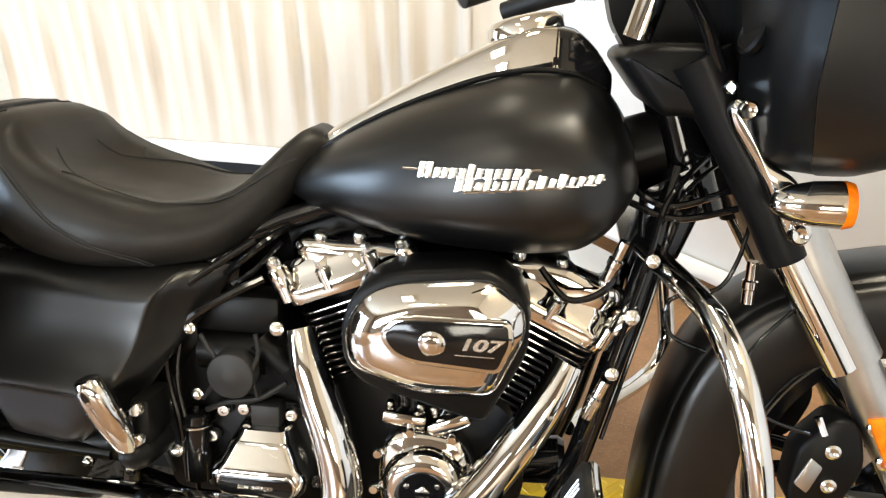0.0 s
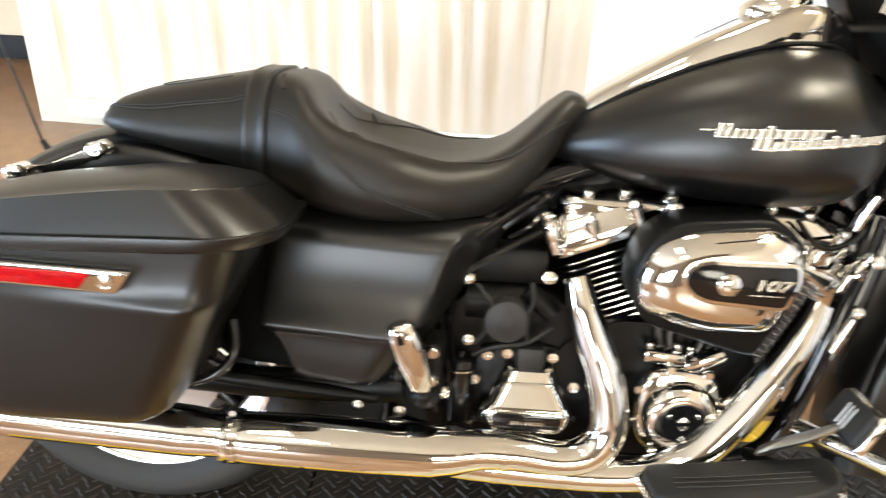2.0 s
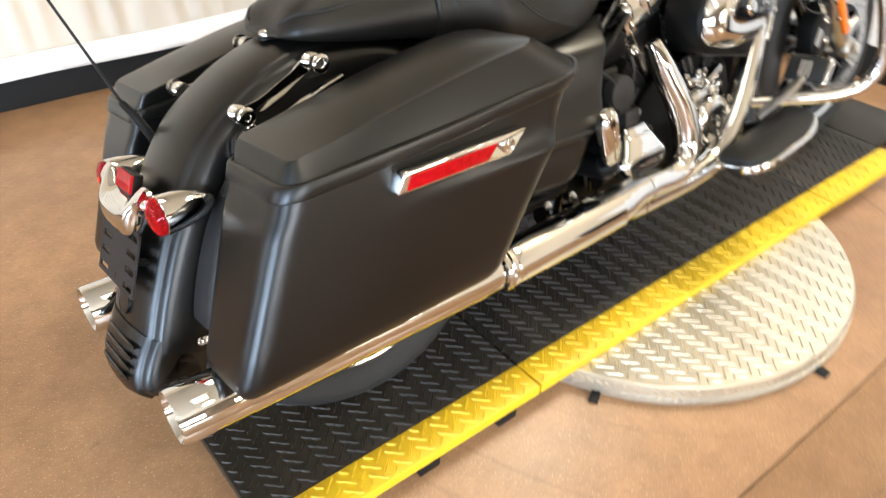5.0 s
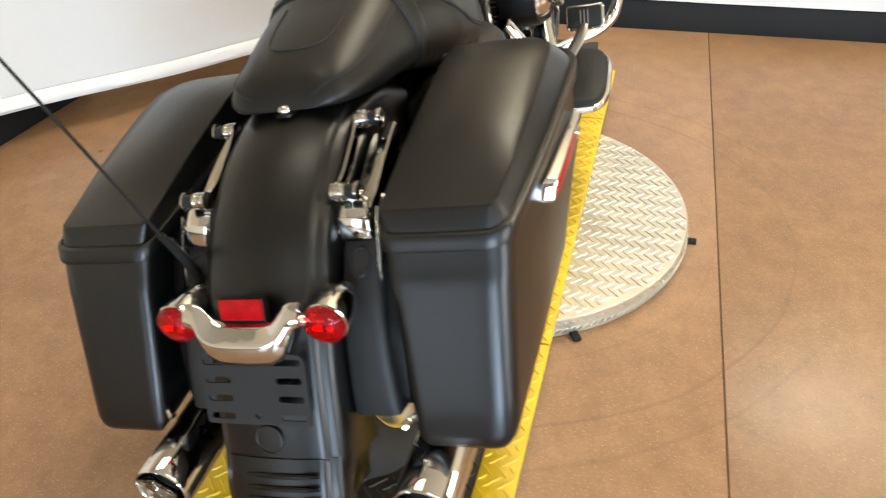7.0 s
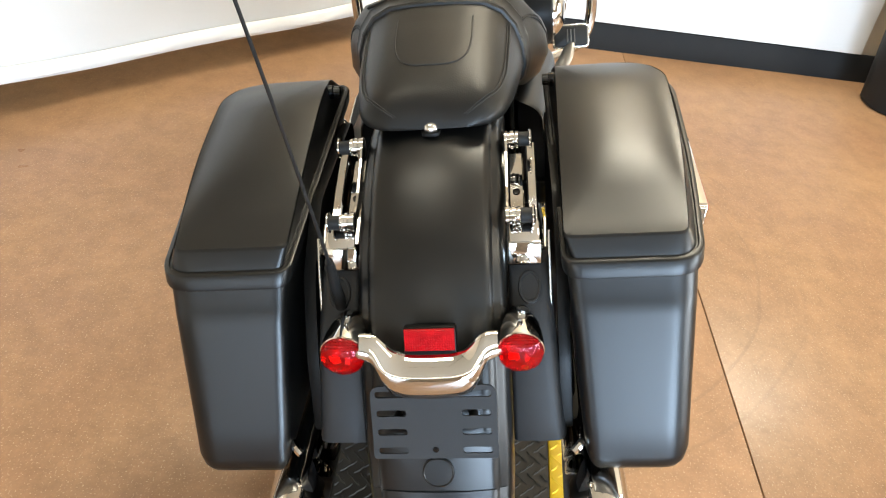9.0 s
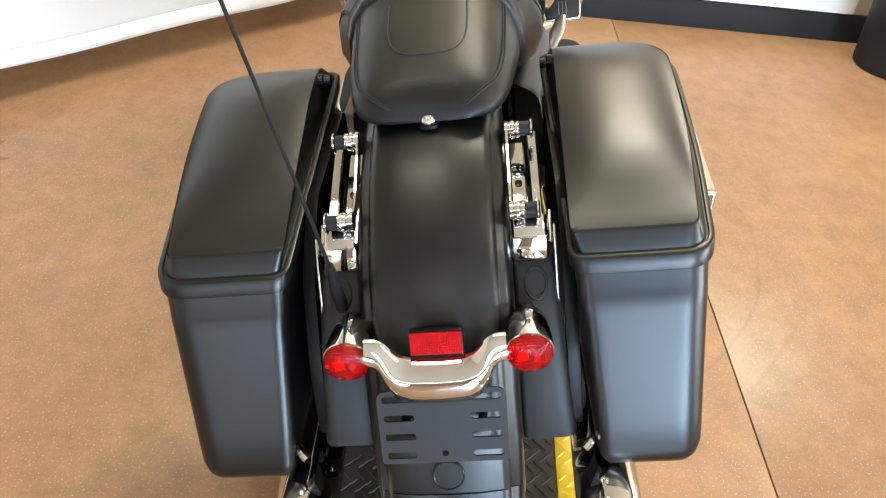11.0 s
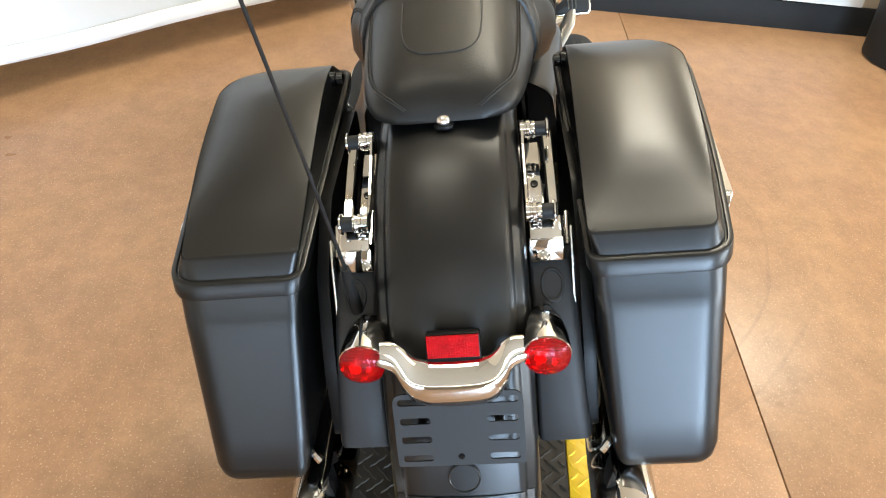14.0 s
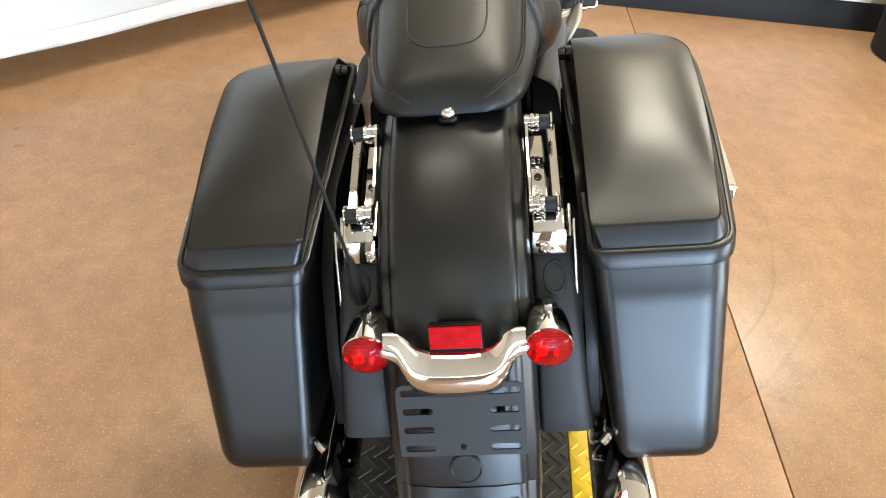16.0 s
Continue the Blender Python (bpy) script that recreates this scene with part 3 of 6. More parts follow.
LID_Z = [(-0.24, 0.617), (-0.20, 0.634), (-0.148, 0.643), (-0.094, 0.6525), (-0.04, 0.661), (0.01, 0.6686), (0.063, 0.6757), (0.114, 0.6818), (0.1665, 0.6853), (0.20, 0.6850), (0.235, 0.680), (0.265, 0.668), (0.29, 0.652)]


def drawn_in(poly, s):
    """The polygon drawn towards its middle."""
    cx, cy = sum(p[0] for p in poly) / len(poly), sum(p[1] for p in poly) / len(poly)
    return [Vector((cx + (p[0] - cx) * s, cy + (p[1] - cy) * s)) for p in poly]


def saddlebag(side):
    fix = (lambda b: b) if side < 0 else mirrored
    bag = new("saddlebag")
    bag.parent = bike
    tagged(bag, "matte black hard saddlebag with a hinged lid")
    bag.location.y = 0.016 if side > 0 else 0.0
    zs = [0.327, 0.329, 0.334, 0.343, 0.357, 0.40, 0.46, 0.50, 0.514, 0.522, 0.528, 0.534, 0.540, 0.548, 0.562, 0.578, BAG_TOP - 0.008]
    grow = [-0.036, -0.022, -0.011, -0.004] + [0] * 13
    rings = [bag_ring(z, g) for z, g in zip(zs, grow)]
    for k, share in ((-3, 0.3), (-2, 0.7), (-1, 1.0)):
        rings[k] = [(x, y, z + share * 0.055 * (x + 0.05)) for x, y, z in rings[k]]
    part("body", fix(loft(rings)), DENIM, bag, sharp=50)
    # lid: a lip round the bag, a recessed shoulder and a raised sloping top
    def nose(ring):
        """The lid reaches further forward than the bag under it, and its lip rises there."""
        out = []
        for x, y, z in ring:
            k = min(1.0, max(0.0, (x - 0.10) / 0.17))
            k = k * k * (3 - 2 * k)
            out.append((x + 0.030 * k, y, z + 0.055 * (x + 0.05)))
        return out

    lip = [bag_ring(BAG_TOP - 0.014, 0.004, 0.046), bag_ring(BAG_TOP - 0.013, 0.0055, 0.046), bag_ring(BAG_TOP - 0.011, 0.0062, 0.046), bag_ring(BAG_TOP + 0.0045, 0.0062, 0.046), bag_ring(BAG_TOP + 0.0062, 0.0056, 0.046), bag_ring(BAG_TOP + 0.0070, 0.0042, 0.046), bag_ring(BAG_TOP + 0.0070, -0.0005, 0.046), bag_ring(BAG_TOP + 0.0052, -0.0022, 0.046), bag_ring(BAG_TOP + 0.0055, -0.0042, 0.046)]
    lip = [nose(r) for r in lip]
    crease = rpoly([(-0.206, -0.178), (-0.206, -0.340), (-0.02, -0.362), (0.185, -0.368), (0.240, -0.318), (0.270, -0.190)], [0.012, 0.014, 0.14, 0.045, 0.06, 0.03], 8, 9)
    base = lip[-1]

    def crown(x, y):
        mid = -0.264 - 0.01 * (x + 0.2)
        v = max(0.0, 1 - ((y - mid) / 0.085) ** 2)
        ends = 1.0
        for q in ((x + 0.206) / 0.17, (0.245 - x) / 0.12):
            q = min(1.0, max(0.0, q))
            ends *= q * q * (3 - 2 * q)
        return 0.013 * v * ends

    def between(t, dz):
        return [(a[0] + (b[0] - a[0]) * t, a[1] + (b[1] - a[1]) * t, a[2] + (smooth(b[0], LID_Z) - a[2]) * dz) for a, b in zip(base, crease)]

    rise = [between(0.04, 0.05), between(0.35, 0.38), between(0.7, 0.74), between(0.93, 0.96), between(0.975, 1.0)]
    rise.append([(p[0], p[1], p[2] - 0.0022) for p in between(0.985, 1.0)])
    rise.append([(p[0], p[1], p[2] - 0.0022) for p in between(1.0, 1.0)])
    top = [[(p[0], p[1], smooth(p[0], LID_Z) + 0.0008 + crown(p[0], p[1])) for p in drawn_in(crease, s)] for s in (0.985, 0.96, 0.9, 0.8, 0.66, 0.5, 0.35, 0.2, 0.06)]
    part("lid", fix(loft(lip + rise + top)), DENIM, bag, "matte black sloping lid", sharp=33)
    # the reflector with its chrome surround and lock
    q = [(-0.089, 0.557), (0.108, 0.552), (0.135, 0.588), (-0.077, 0.589)]
    y0, y1 = -0.375, -0.4000

    def set_on(b):
        for v in b.verts:
            v.co.y -= 0.045 * (v.co.x - 0.03) + 0.22 * (v.co.z - 0.58)
        return fix(b)

    bez = part("reflector_bezel", set_on(slab(rpoly(q, 0.006, 3), y0, y1, "y", edge=0.004)), CHROME, bag, "chrome slanted reflector surround")
    r = [(-0.075, 0.562), (0.062, 0.559), (0.080, 0.5815), (-0.069, 0.583)]
    part("reflector", set_on(slab(rpoly(r, 0.003, 2), y1 + 0.002, y1 - 0.0025, "y", edge=0.001)), RED, bez, "red plastic reflector")
    part("lock", set_on(lathe([(0, 0.0115), (0.004, 0.011), (0.005, 0.008), (0.0035, 0.006), (0.005, 0.002)], (0.098, y1 + 0.001, 0.570), (0, -1, 0), 20)), CHROME, bez, "round chrome lock")
    # the hinge hardware in front and the mounting bar under the bag
    part("latch_cap", fix(lathe([(0, 0.009), (0.010, 0.010), (0.012, 0.012), (0.022, 0.012), (0.024, 0.008)], (0.205, -0.168, 0.672), (0, -1, 0), 16)), GLOSS, bag, "black latch cap")
    part("bracket", fix(tube([(-0.318, -0.20, 0.366), (-0.330, -0.192, 0.366), (-0.336, -0.185, 0.362)], 0.006, 8, 4)), CHROME, bag)
    return bag


saddlebag(-1)
saddlebag(1)

# --- rear fender ---
def fender_sweep(line, half, drop, per=5, thick=0.004, crown=0.009, shoulder=0.03):
    """A fender skin along a line in the middle plane: flat crown, rounded shoulders, straight sides, as one shell."""
    path = spline([(x, 0, z) for x, z in line], per)
    rings = []
    for k, p in enumerate(path):
        d = (path[min(k + 1, len(path) - 1)] - path[max(k - 1, 0)]).normalized()
        n = Vector((d.z, 0, -d.x))
        prof = [(-half, -drop), (-half, -0.045), (-half + 0.001, -0.030), (-half + 0.004, -0.020), (-half + 0.010, -0.0135), (-half + 0.016, -0.0115), (-half + 0.019, -0.0085), (-half + 0.022, -0.003), (-half + shoulder, 0.0), (-half * 0.4, crown * 0.8), (0, crown)]
        prof = prof + [(-y, h) for y, h in prof[-2::-1]]
        inner = [(y * 0.97, h - thick) for y, h in prof[::-1]]
        rings.append([p + n * h + Vector((0, y, 0)) for y, h in prof + inner])
    return loft(rings)


REAR_LINE = [(0.20, 0.65), (0.12, 0.688), (0.04, 0.703), (-0.03, 0.704), (-0.10, 0.686), (-0.165, 0.655), (-0.22, 0.618), (-0.265, 0.568), (-0.305, 0.508), (-0.34, 0.445), (-0.37, 0.384), (-0.395, 0.325)]
fender = part("rear_fender", fender_sweep([(x, z) for x, z in REAR_LINE[::-1]][::-1], 0.102, 0.12), DENIM, bike, "matte black rear fender", sharp=60)
tip = part("fender_tip", fender_sweep([(-0.388, 0.348), (-0.410, 0.315), (-0.425, 0.285), (-0.427, 0.258), (-0.412, 0.238)], 0.100, 0.10), DENIM, bike, "matte black lower fender tip with louvres", sharp=60)
for lx, lz in ((-0.4085, 0.333), (-0.4185, 0.318), (-0.4265, 0.303), (-0.4335, 0.288)):
    part("louvre", tube([(lx + 0.002 * (y / 0.07) ** 2, y, lz) for y in (-0.072, -0.05, -0.015, 0.02, 0.042)], [0.002, 0.0042, 0.0045, 0.0042, 0.002], 8, 3), GLOSS, tip)
# filler panels between fender and bags
for side in (-1, 1):
    fix = (lambda b: b) if side < 0 else mirrored
    prof = [(-0.184, 0.574), (-0.212, 0.552), (-0.254, 0.500), (-0.287, 0.440), (-0.308, 0.390), (-0.316, 0.362)]
    rings = []
    for k, q in enumerate(spline([(p[0], 0, p[1]) for p in prof], 4)):
        x, z, t = q.x, q.z, k / 20
        yo = -0.158 - 0.020 * t
        rings.append([(x + 0.05, yo - 0.002, z - 0.01), (x + 0.014, yo, z + 0.002), (x + 0.005, yo + 0.003, z), (x + 0.001, yo + 0.010, z), (x, yo + 0.02, z), (x, -0.110, z), (x + 0.002, -0.106, z), (x + 0.005, -0.1045, z - 0.002), (x + 0.03, -0.103, z - 0.02)])
    fp = part("filler_panel", fix(loft(rings, True)), PLASTIC, bike, "matte black filler panel beside the fender", sharp=50)
    d = Vector((-0.62, 0, 0.78))
    c = Vector((-0.2095, -0.133, 0.5545))
    bm = bmesh.new()
    rr = [[c + d * h + Vector((0.78, 0, 0.62)) * (s * 0.024 * math.cos(t)) + Vector((0, 1, 0)) * (s * 0.016 * math.sin(t)) for t in (2 * math.pi * j / 24 for j in range(24))] for s, h in ((1.0, -0.008), (1.0, 0.0015), (0.93, 0.0028), (0.8, 0.0028), (0.76, 0.001))]
    part("oval_cap", fix(loft(rr)), PLASTIC, fp, "oval rubber cap")

# --- docking rails ---
RAIL = [(-0.175, 0.606), (-0.15, 0.614), (-0.10, 0.634), (-0.04, 0.654), (0.0, 0.664)]
for side in (-1, 1):
    fix = (lambda b: b) if side < 0 else mirrored

    def strip(y0, y1, x0, deep, down=0.0):
        """One long chrome plate of the rail, on edge, following the fender."""
        line = spline([(x, 0, z) for x, z in RAIL if x >= x0 - 0.001], 4)
        rings = []
        for p in line:
            z0, z1 = p.z - deep, p.z - down
            rings.append([(p.x, y0, z0), (p.x, y1, z0), (p.x, y1, z1 - 0.002), (p.x, y1 + 0.002, z1), (p.x, y0 - 0.002, z1), (p.x, y0, z1 - 0.002)])
        return fix(loft(rings))

    rail = part("support_rail", strip(-0.1345, -0.149, -0.175, 0.034), CHROME, bike, "chrome bag support rail", sharp=30)
    part("inner_plate", strip(-0.108, -0.130, -0.15, 0.038, 0.018), CHROME, rail, sharp=30)
    part("rail_end", fix(block((-0.168, -0.128, 0.617), (0.036, 0.042, 0.008), 0.0035, Matrix.Rotation(radians(-33), 4, "Y"))), CHROME, rail, "flat chrome rail end plate", sharp=35)
    part("end_flange", fix(block((-0.184, -0.128, 0.596), (0.008, 0.046, 0.034), 0.003, Matrix.Rotation(radians(14), 4, "Y"))), CHROME, rail, "chrome flange below the end plate", sharp=35)
    part("rail_foot", fix(block((-0.172, -0.125, 0.581), (0.024, 0.036, 0.006), 0.002)), CHROME, rail)
    part("slot", fix(lathe([(0, 0.0055), (0.001, 0.0055), (0.0012, 0.004)], (-0.075, -0.119, 0.6255), (-0.3, 0, 1), 14)), GLOSS, rail, "dark hole in the plate")
    part("slot", fix(lathe([(0, 0.003), (0.001, 0.003), (0.0012, 0.002)], (-0.142, -0.119, 0.5992), (-0.4, 0, 1), 12)), GLOSS, rail)
    strap = spline([(-0.168, 0, 0.652), (-0.150, 0, 0.651), (-0.125, 0, 0.655), (-0.090, 0, 0.669), (-0.060, 0, 0.682), (-0.042, 0, 0.693), (-0.030, 0, 0.698)], 5)
    lower = [smooth(p.x, [(-0.170, 0.636), (-0.120, 0.636), (-0.060, 0.662), (-0.028, 0.676)]) for p in strap]
    plate = [[(p.x, -0.104, p.z - 0.0005), (p.x, -0.1045, p.z), (p.x, -0.1075, p.z), (p.x, -0.108, p.z - 0.0005), (p.x, -0.108, z), (p.x, -0.104, z)] for p, z in zip(strap, lower)]
    part("docking_plate", fix(loft(plate)), CHROME, rail, "curved chrome plate between the docking points", sharp=30)
    part("hook_wire", fix(tube([(-0.155, -0.130, 0.632), (-0.162, -0.120, 0.630), (-0.166, -0.110, 0.634), (-0.167, -0.1075, 0.648)], 0.0024, 8, 5)), CHROME, rail)
    for x, z in ((-0.030, 0.687), (-0.165, 0.644)):
        kn = part("docking_point", fix(lathe([(0.0, 0.011), (0.001, 0.0135), (0.006, 0.0135), (0.007, 0.0115), (0.009, 0.0115), (0.010, 0.0135), (0.014, 0.0135), (0.015, 0.0115), (0.017, 0.0125), (0.021, 0.0125), (0.022, 0.010)], (x, -0.103, z), (0, -1, 0), 22)), CHROME, rail, "ribbed chrome docking point")
        part("rubber_roller", fix(lathe([(0, 0.0105), (0.014, 0.0105)], (x, -0.125, z), (0, -1, 0), 16)), RUBBER, kn)
        part("end_cap", fix(lathe([(0, 0.010), (0.001, 0.0145), (0.003, 0.0145), (0.005, 0.011), (0.0045, 0.006), (0.003, 0.005)], (x, -0.139, z), (0, -1, 0), 20)), CHROME, kn)
    # added dark sheet: turns the open gap between filler panel and bag black
    part("bag_gap_sheet", fix(slab(rpoly([(-0.30, 0.36), (0.16, 0.34), (0.20, 0.62), (-0.08, 0.63), (-0.19, 0.57), (-0.26, 0.47)], 0.02, 3), -0.170, -0.187, "y", edge=0.001)), SATIN, rail, "black sheet added to darken the gap beside the bag")
    part("pin", fix(tube([(-0.128, -0.158, 0.612), (-0.172, -0.156, 0.592)], 0.0045, 10, 3)), CHROME, rail, "short chrome pin")
    part("strut", fix(slab(rpoly([(-0.165, 0.62), (-0.158, 0.60), (-0.21, 0.52), (-0.288, 0.405), (-0.295, 0.405), (-0.228, 0.52), (-0.188, 0.59)], 0.004, 2), -0.160, -0.163, "y", edge=0.0008)), STEEL, rail, "flat bright metal strut")

# --- tail: chrome bar, signals, reflector, number plate mount ---
MID = [(-0.326, 0.541), (-0.329, 0.5480), (-0.332, 0.5485), (-0.345, 0.5425), (-0.3585, 0.5360), (-0.3615, 0.5325), (-0.3635, 0.515), (-0.361, 0.499), (-0.350, 0.487), (-0.340, 0.485), (-0.332, 0.492)]
TAB = [(-0.312, 0.566), (-0.317, 0.574), (-0.321, 0.5745), (-0.328, 0.569), (-0.334, 0.563), (-0.338, 0.557), (-0.338, 0.551), (-0.335, 0.547), (-0.328, 0.545), (-0.320, 0.550), (-0.315, 0.556)]
rings = []
for k in range(41):
    u = -1 + 2 * k / 40
    s0 = smooth(abs(u), [(0, 1.0), (0.3, 0.97), (0.5, 0.80), (0.62, 0.50), (0.74, 0.15), (0.84, 0.02), (1.0, 0.0)])
    s1 = smooth(abs(u), [(0, 1.0), (0.35, 0.97), (0.58, 0.84), (0.72, 0.56), (0.84, 0.14), (1.0, 0.0)])
    ring = []
    for j, (a, b) in enumerate(zip(MID, TAB)):
        s = s0 if j < 4 else s1
        ring.append((b[0] + (a[0] - b[0]) * s, u * 0.088 - 0.002, b[1] + (a[1] - b[1]) * s))
    rings.append(ring)
bar = part("signal_bar", loft(rings), CHROME, bike, "curved chrome turn signal bar", sharp=50)
for y in (-0.026, 0.018):
    part("rivet", lathe([(0, 0.003), (0.001, 0.002)], (-0.3465, y, 0.5375), (-0.65, 0, 0.75), 10), STEEL, bar)
for side in (-1, 1):
    y = side * 0.1155 - 0.0025
    ax = Vector((-1, 0, 0.02)).normalized()
    o = Vector((-0.318, y, 0.540))
    sig = part("turn_signal", lathe([(-0.082, 0.003), (-0.080, 0.008), (-0.074, 0.0145), (-0.06, 0.0215), (-0.042, 0.0265), (-0.022, 0.0295), (-0.006, 0.0305), (0.0, 0.0305), (0.001, 0.029), (-0.004, 0.022), (-0.009, 0.008)], o, ax, 36), CHROME, bike, "chrome bullet turn signal with red lens")
    ln = part("lens", lathe([(0.0015, 0.0285), (0.002, 0.0294), (0.005, 0.0292), (0.010, 0.0275), (0.0135, 0.023), (0.0142, 0.0205), (0.0155, 0.0195), (0.018, 0.012), (0.019, 0.003)], o, ax, 36), CLEAR_RED, sig, "domed red lens")
    part("stem", tube([(-0.330, side * 0.078, 0.556), (-0.326, side * 0.088, 0.550), (-0.312, side * 0.097, 0.543)], [0.009, 0.0085, 0.010], 12, 4), CHROME, sig)
rr = part("tail_reflector", slab([(-0.032, -0.014), (0.032, -0.014), (0.032, 0.014), (-0.032, 0.014)], 0, 0.006, "z", edge=0.001), RED, bike, "rectangular red rear reflector")
rr.matrix_local = Matrix.Translation((-0.321, -0.004, 0.566)) @ Matrix(((0, 0.42, -0.908, 0), (-1, 0, 0, 0), (0, 0.908, 0.42, 0), (0, 0, 0, 1)))
part("reflector_frame", slab(rpoly([(-0.0335, -0.022), (0.0335, -0.022), (0.0335, 0.016), (-0.0335, 0.016)], 0.003, 2), -0.012, 0.0015, "z", edge=0.001), SATIN, rr, "black plastic frame")


def plate_mount():
    """A flat black mount with four rounded slots on each side, cut through."""
    w, h = 0.082, 0.0505
    bm = bmesh.new()
    loops = [rpoly([(-w, -h), (w, -h), (w, h), (-w, h)], [0.005, 0.005, 0.014, 0.014], 5)]
    for k, zc in enumerate((0.039, 0.013, -0.013, -0.039)):
        inner, outer = (0.028, 0.076) if k == 0 else (0.036, 0.075)
        for s in (-1, 1):
            loops.append(rpoly([(s * inner, zc - 0.0045), (s * outer, zc - 0.0045), (s * outer, zc + 0.0045), (s * inner, zc + 0.0045)], 0.0044, 4))
    edges, sides = [], []
    for loop in loops:
        vs = [bm.verts.new((p[0], p[1], 0.003)) for p in loop]
        edges += [bm.edges.new((vs[i - 1], vs[i])) for i in range(len(vs))]
        sides.append(vs)
    bmesh.ops.triangle_fill(bm, edges=edges, use_beauty=True, use_dissolve=False)
    for vs in sides:
        low = [bm.verts.new((v.co.x, v.co.y, 0.0)) for v in vs]
        for i in range(len(vs)):
            bm.faces.new((vs[i - 1], vs[i], low[i], low[i - 1]))
    ob = part("plate_mount", bm, PLASTIC, bike, "dark grey slotted plate mount", sharp=30)
    down = Vector((-0.040, 0, -0.088)).normalized()
    out = Vector((-0.91, 0, 0.414)).normalized()
    c = Vector((-0.3575, -0.003, 0.449)) + out * 0.012 - down * 0.008
    ob.matrix_local = Matrix.Translation(c) @ Matrix(((0, -down.x, out.x, 0), (-1, 0, 0, 0), (0, -down.z, out.z, 0), (0, 0, 0, 1)))
    part("hole", lathe([(0, 0.0042), (0.0036, 0.0042), (0.0037, 0.003)], (0, -0.038, 0), (0, 0, 1), 14), GLOSS, ob)
    for x in (-0.05, 0.05):
        part("spacer", lathe([(-0.03, 0.006), (0.0, 0.006)], (x, 0.0, 0), (0, 0, 1), 10), SATIN, ob)


plate_mount()
part("round_cap", lathe([(-0.004, 0.0215), (0.0012, 0.0215), (0.0022, 0.0200), (0.0012, 0.0188), (0.0016, 0.004)], (-0.3835, -0.002, 0.381), (-0.9, 0, 0.42), 32), DENIM, bike, "flush round cap on the fender")

# --- antenna ---
an = part("antenna", tube([(-0.221, 0.1315, 0.540), (-0.225, 0.131, 0.562), (-0.240, 0.128, 0.605), (-0.262, 0.122, 0.65)], [0.009, 0.0085, 0.0075, 0.0055], 12, 4), RUBBER, bike, "thin black whip antenna")
ad = Vector((-0.291, -0.02, 0.956))
p0 = Vector((-0.262, 0.122, 0.65))
part("whip", tube([p0, p0 + ad * 0.3 + Vector((-0.004, 0, 0)), p0 + ad * 0.75 + Vector((-0.02, 0, 0))], [0.0026, 0.0021, 0.0015], 8, 6), RUBBER, an)
for k in range(3):
    part("collar", lathe([(0, 0.0075), (0.004, 0.0075)], Vector((-0.243, 0.127, 0.612)) + ad * (0.008 * k), ad, 12), RUBBER, an)

# --- seat ---
TOP = [(-0.052, 0.732), (-0.042, 0.747), (-0.018, 0.765), (0.03, 0.780), (0.084, 0.792), (0.15, 0.805), (0.21, 0.815), (0.26, 0.814), (0.29, 0.805), (0.318, 0.772), (0.37, 0.742), (0.445, 0.719), (0.525, 0.702), (0.57, 0.705), (0.605, 0.717), (0.645, 0.748), (0.685, 0.787), (0.710, 0.803), (0.726, 0.800), (0.738, 0.786)]
WID = [(-0.052, 0.060), (-0.042, 0.084), (-0.015, 0.105), (0.06, 0.122), (0.14, 0.132), (0.2, 0.138), (0.26, 0.155), (0.33, 0.182), (0.42, 0.188), (0.50, 0.174), (0.58, 0.140), (0.65, 0.102), (0.70, 0.070), (0.738, 0.040)]
BOT = [(-0.052, 0.720), (-0.02, 0.712), (0.06, 0.694), (0.16, 0.676), (0.23, 0.656), (0.30, 0.622), (0.40, 0.604), (0.50, 0.602), (0.58, 0.611), (0.62, 0.630), (0.66, 0.668), (0.70, 0.722), (0.738, 0.770)]


def seat_ring(x, grow=0.0):
    t, w, b = smooth(x, TOP) + grow, smooth(x, WID) + grow, smooth(x, BOT) - grow * 0.4
    h = t - b
    dish = smooth(x, [(0.0, 0.0), (0.26, 0.0), (0.31, 0.014), (0.35, 0.034), (0.40, 0.034), (0.48, 0.024), (0.58, 0.008), (0.65, 0.0)])
    k = smooth(x, [(0.18, 0.0), (0.32, 1.0)])
    flat = [(0.80, 0.0), (0.93, 0.12), (1.0, 0.34), (0.985, 0.62), (0.93, 0.80), (0.80, 0.94), (0.6, 1.0), (0.3, 1.0)]
    egg = [(0.86, 0.0), (0.96, 0.10), (1.0, 0.25), (0.97, 0.46), (0.885, 0.68), (0.74, 0.86), (0.54, 0.962), (0.28, 0.995)]
    extra = [0, 0, 0, 0, 0.05, 0.1, -0.35, -0.9]
    pts = [(-w * (e[0] + (f[0] - e[0]) * k), b + h * (e[1] + (f[1] - e[1]) * k) + dish * q) for e, f, q in zip(egg, flat, extra)] + [(0, t - dish)]
    pts = pts + [(-y, z) for y, z in pts[-2::-1]]
    # the rear edge bows in round the fender bolt
    bow = 0.011 * min(1.0, max(0.0, (0.03 - x) / 0.06))
    return [(x + bow * math.exp(-(y / 0.05) ** 2), y, z) for y, z in pts]


xs = [-0.052 + 0.790 * k / 78 for k in range(79)]
seat = part("seat", loft([seat_ring(x) for x in xs]), LEATHER, bike, "black vinyl two-up seat with stitched seams", sharp=60)
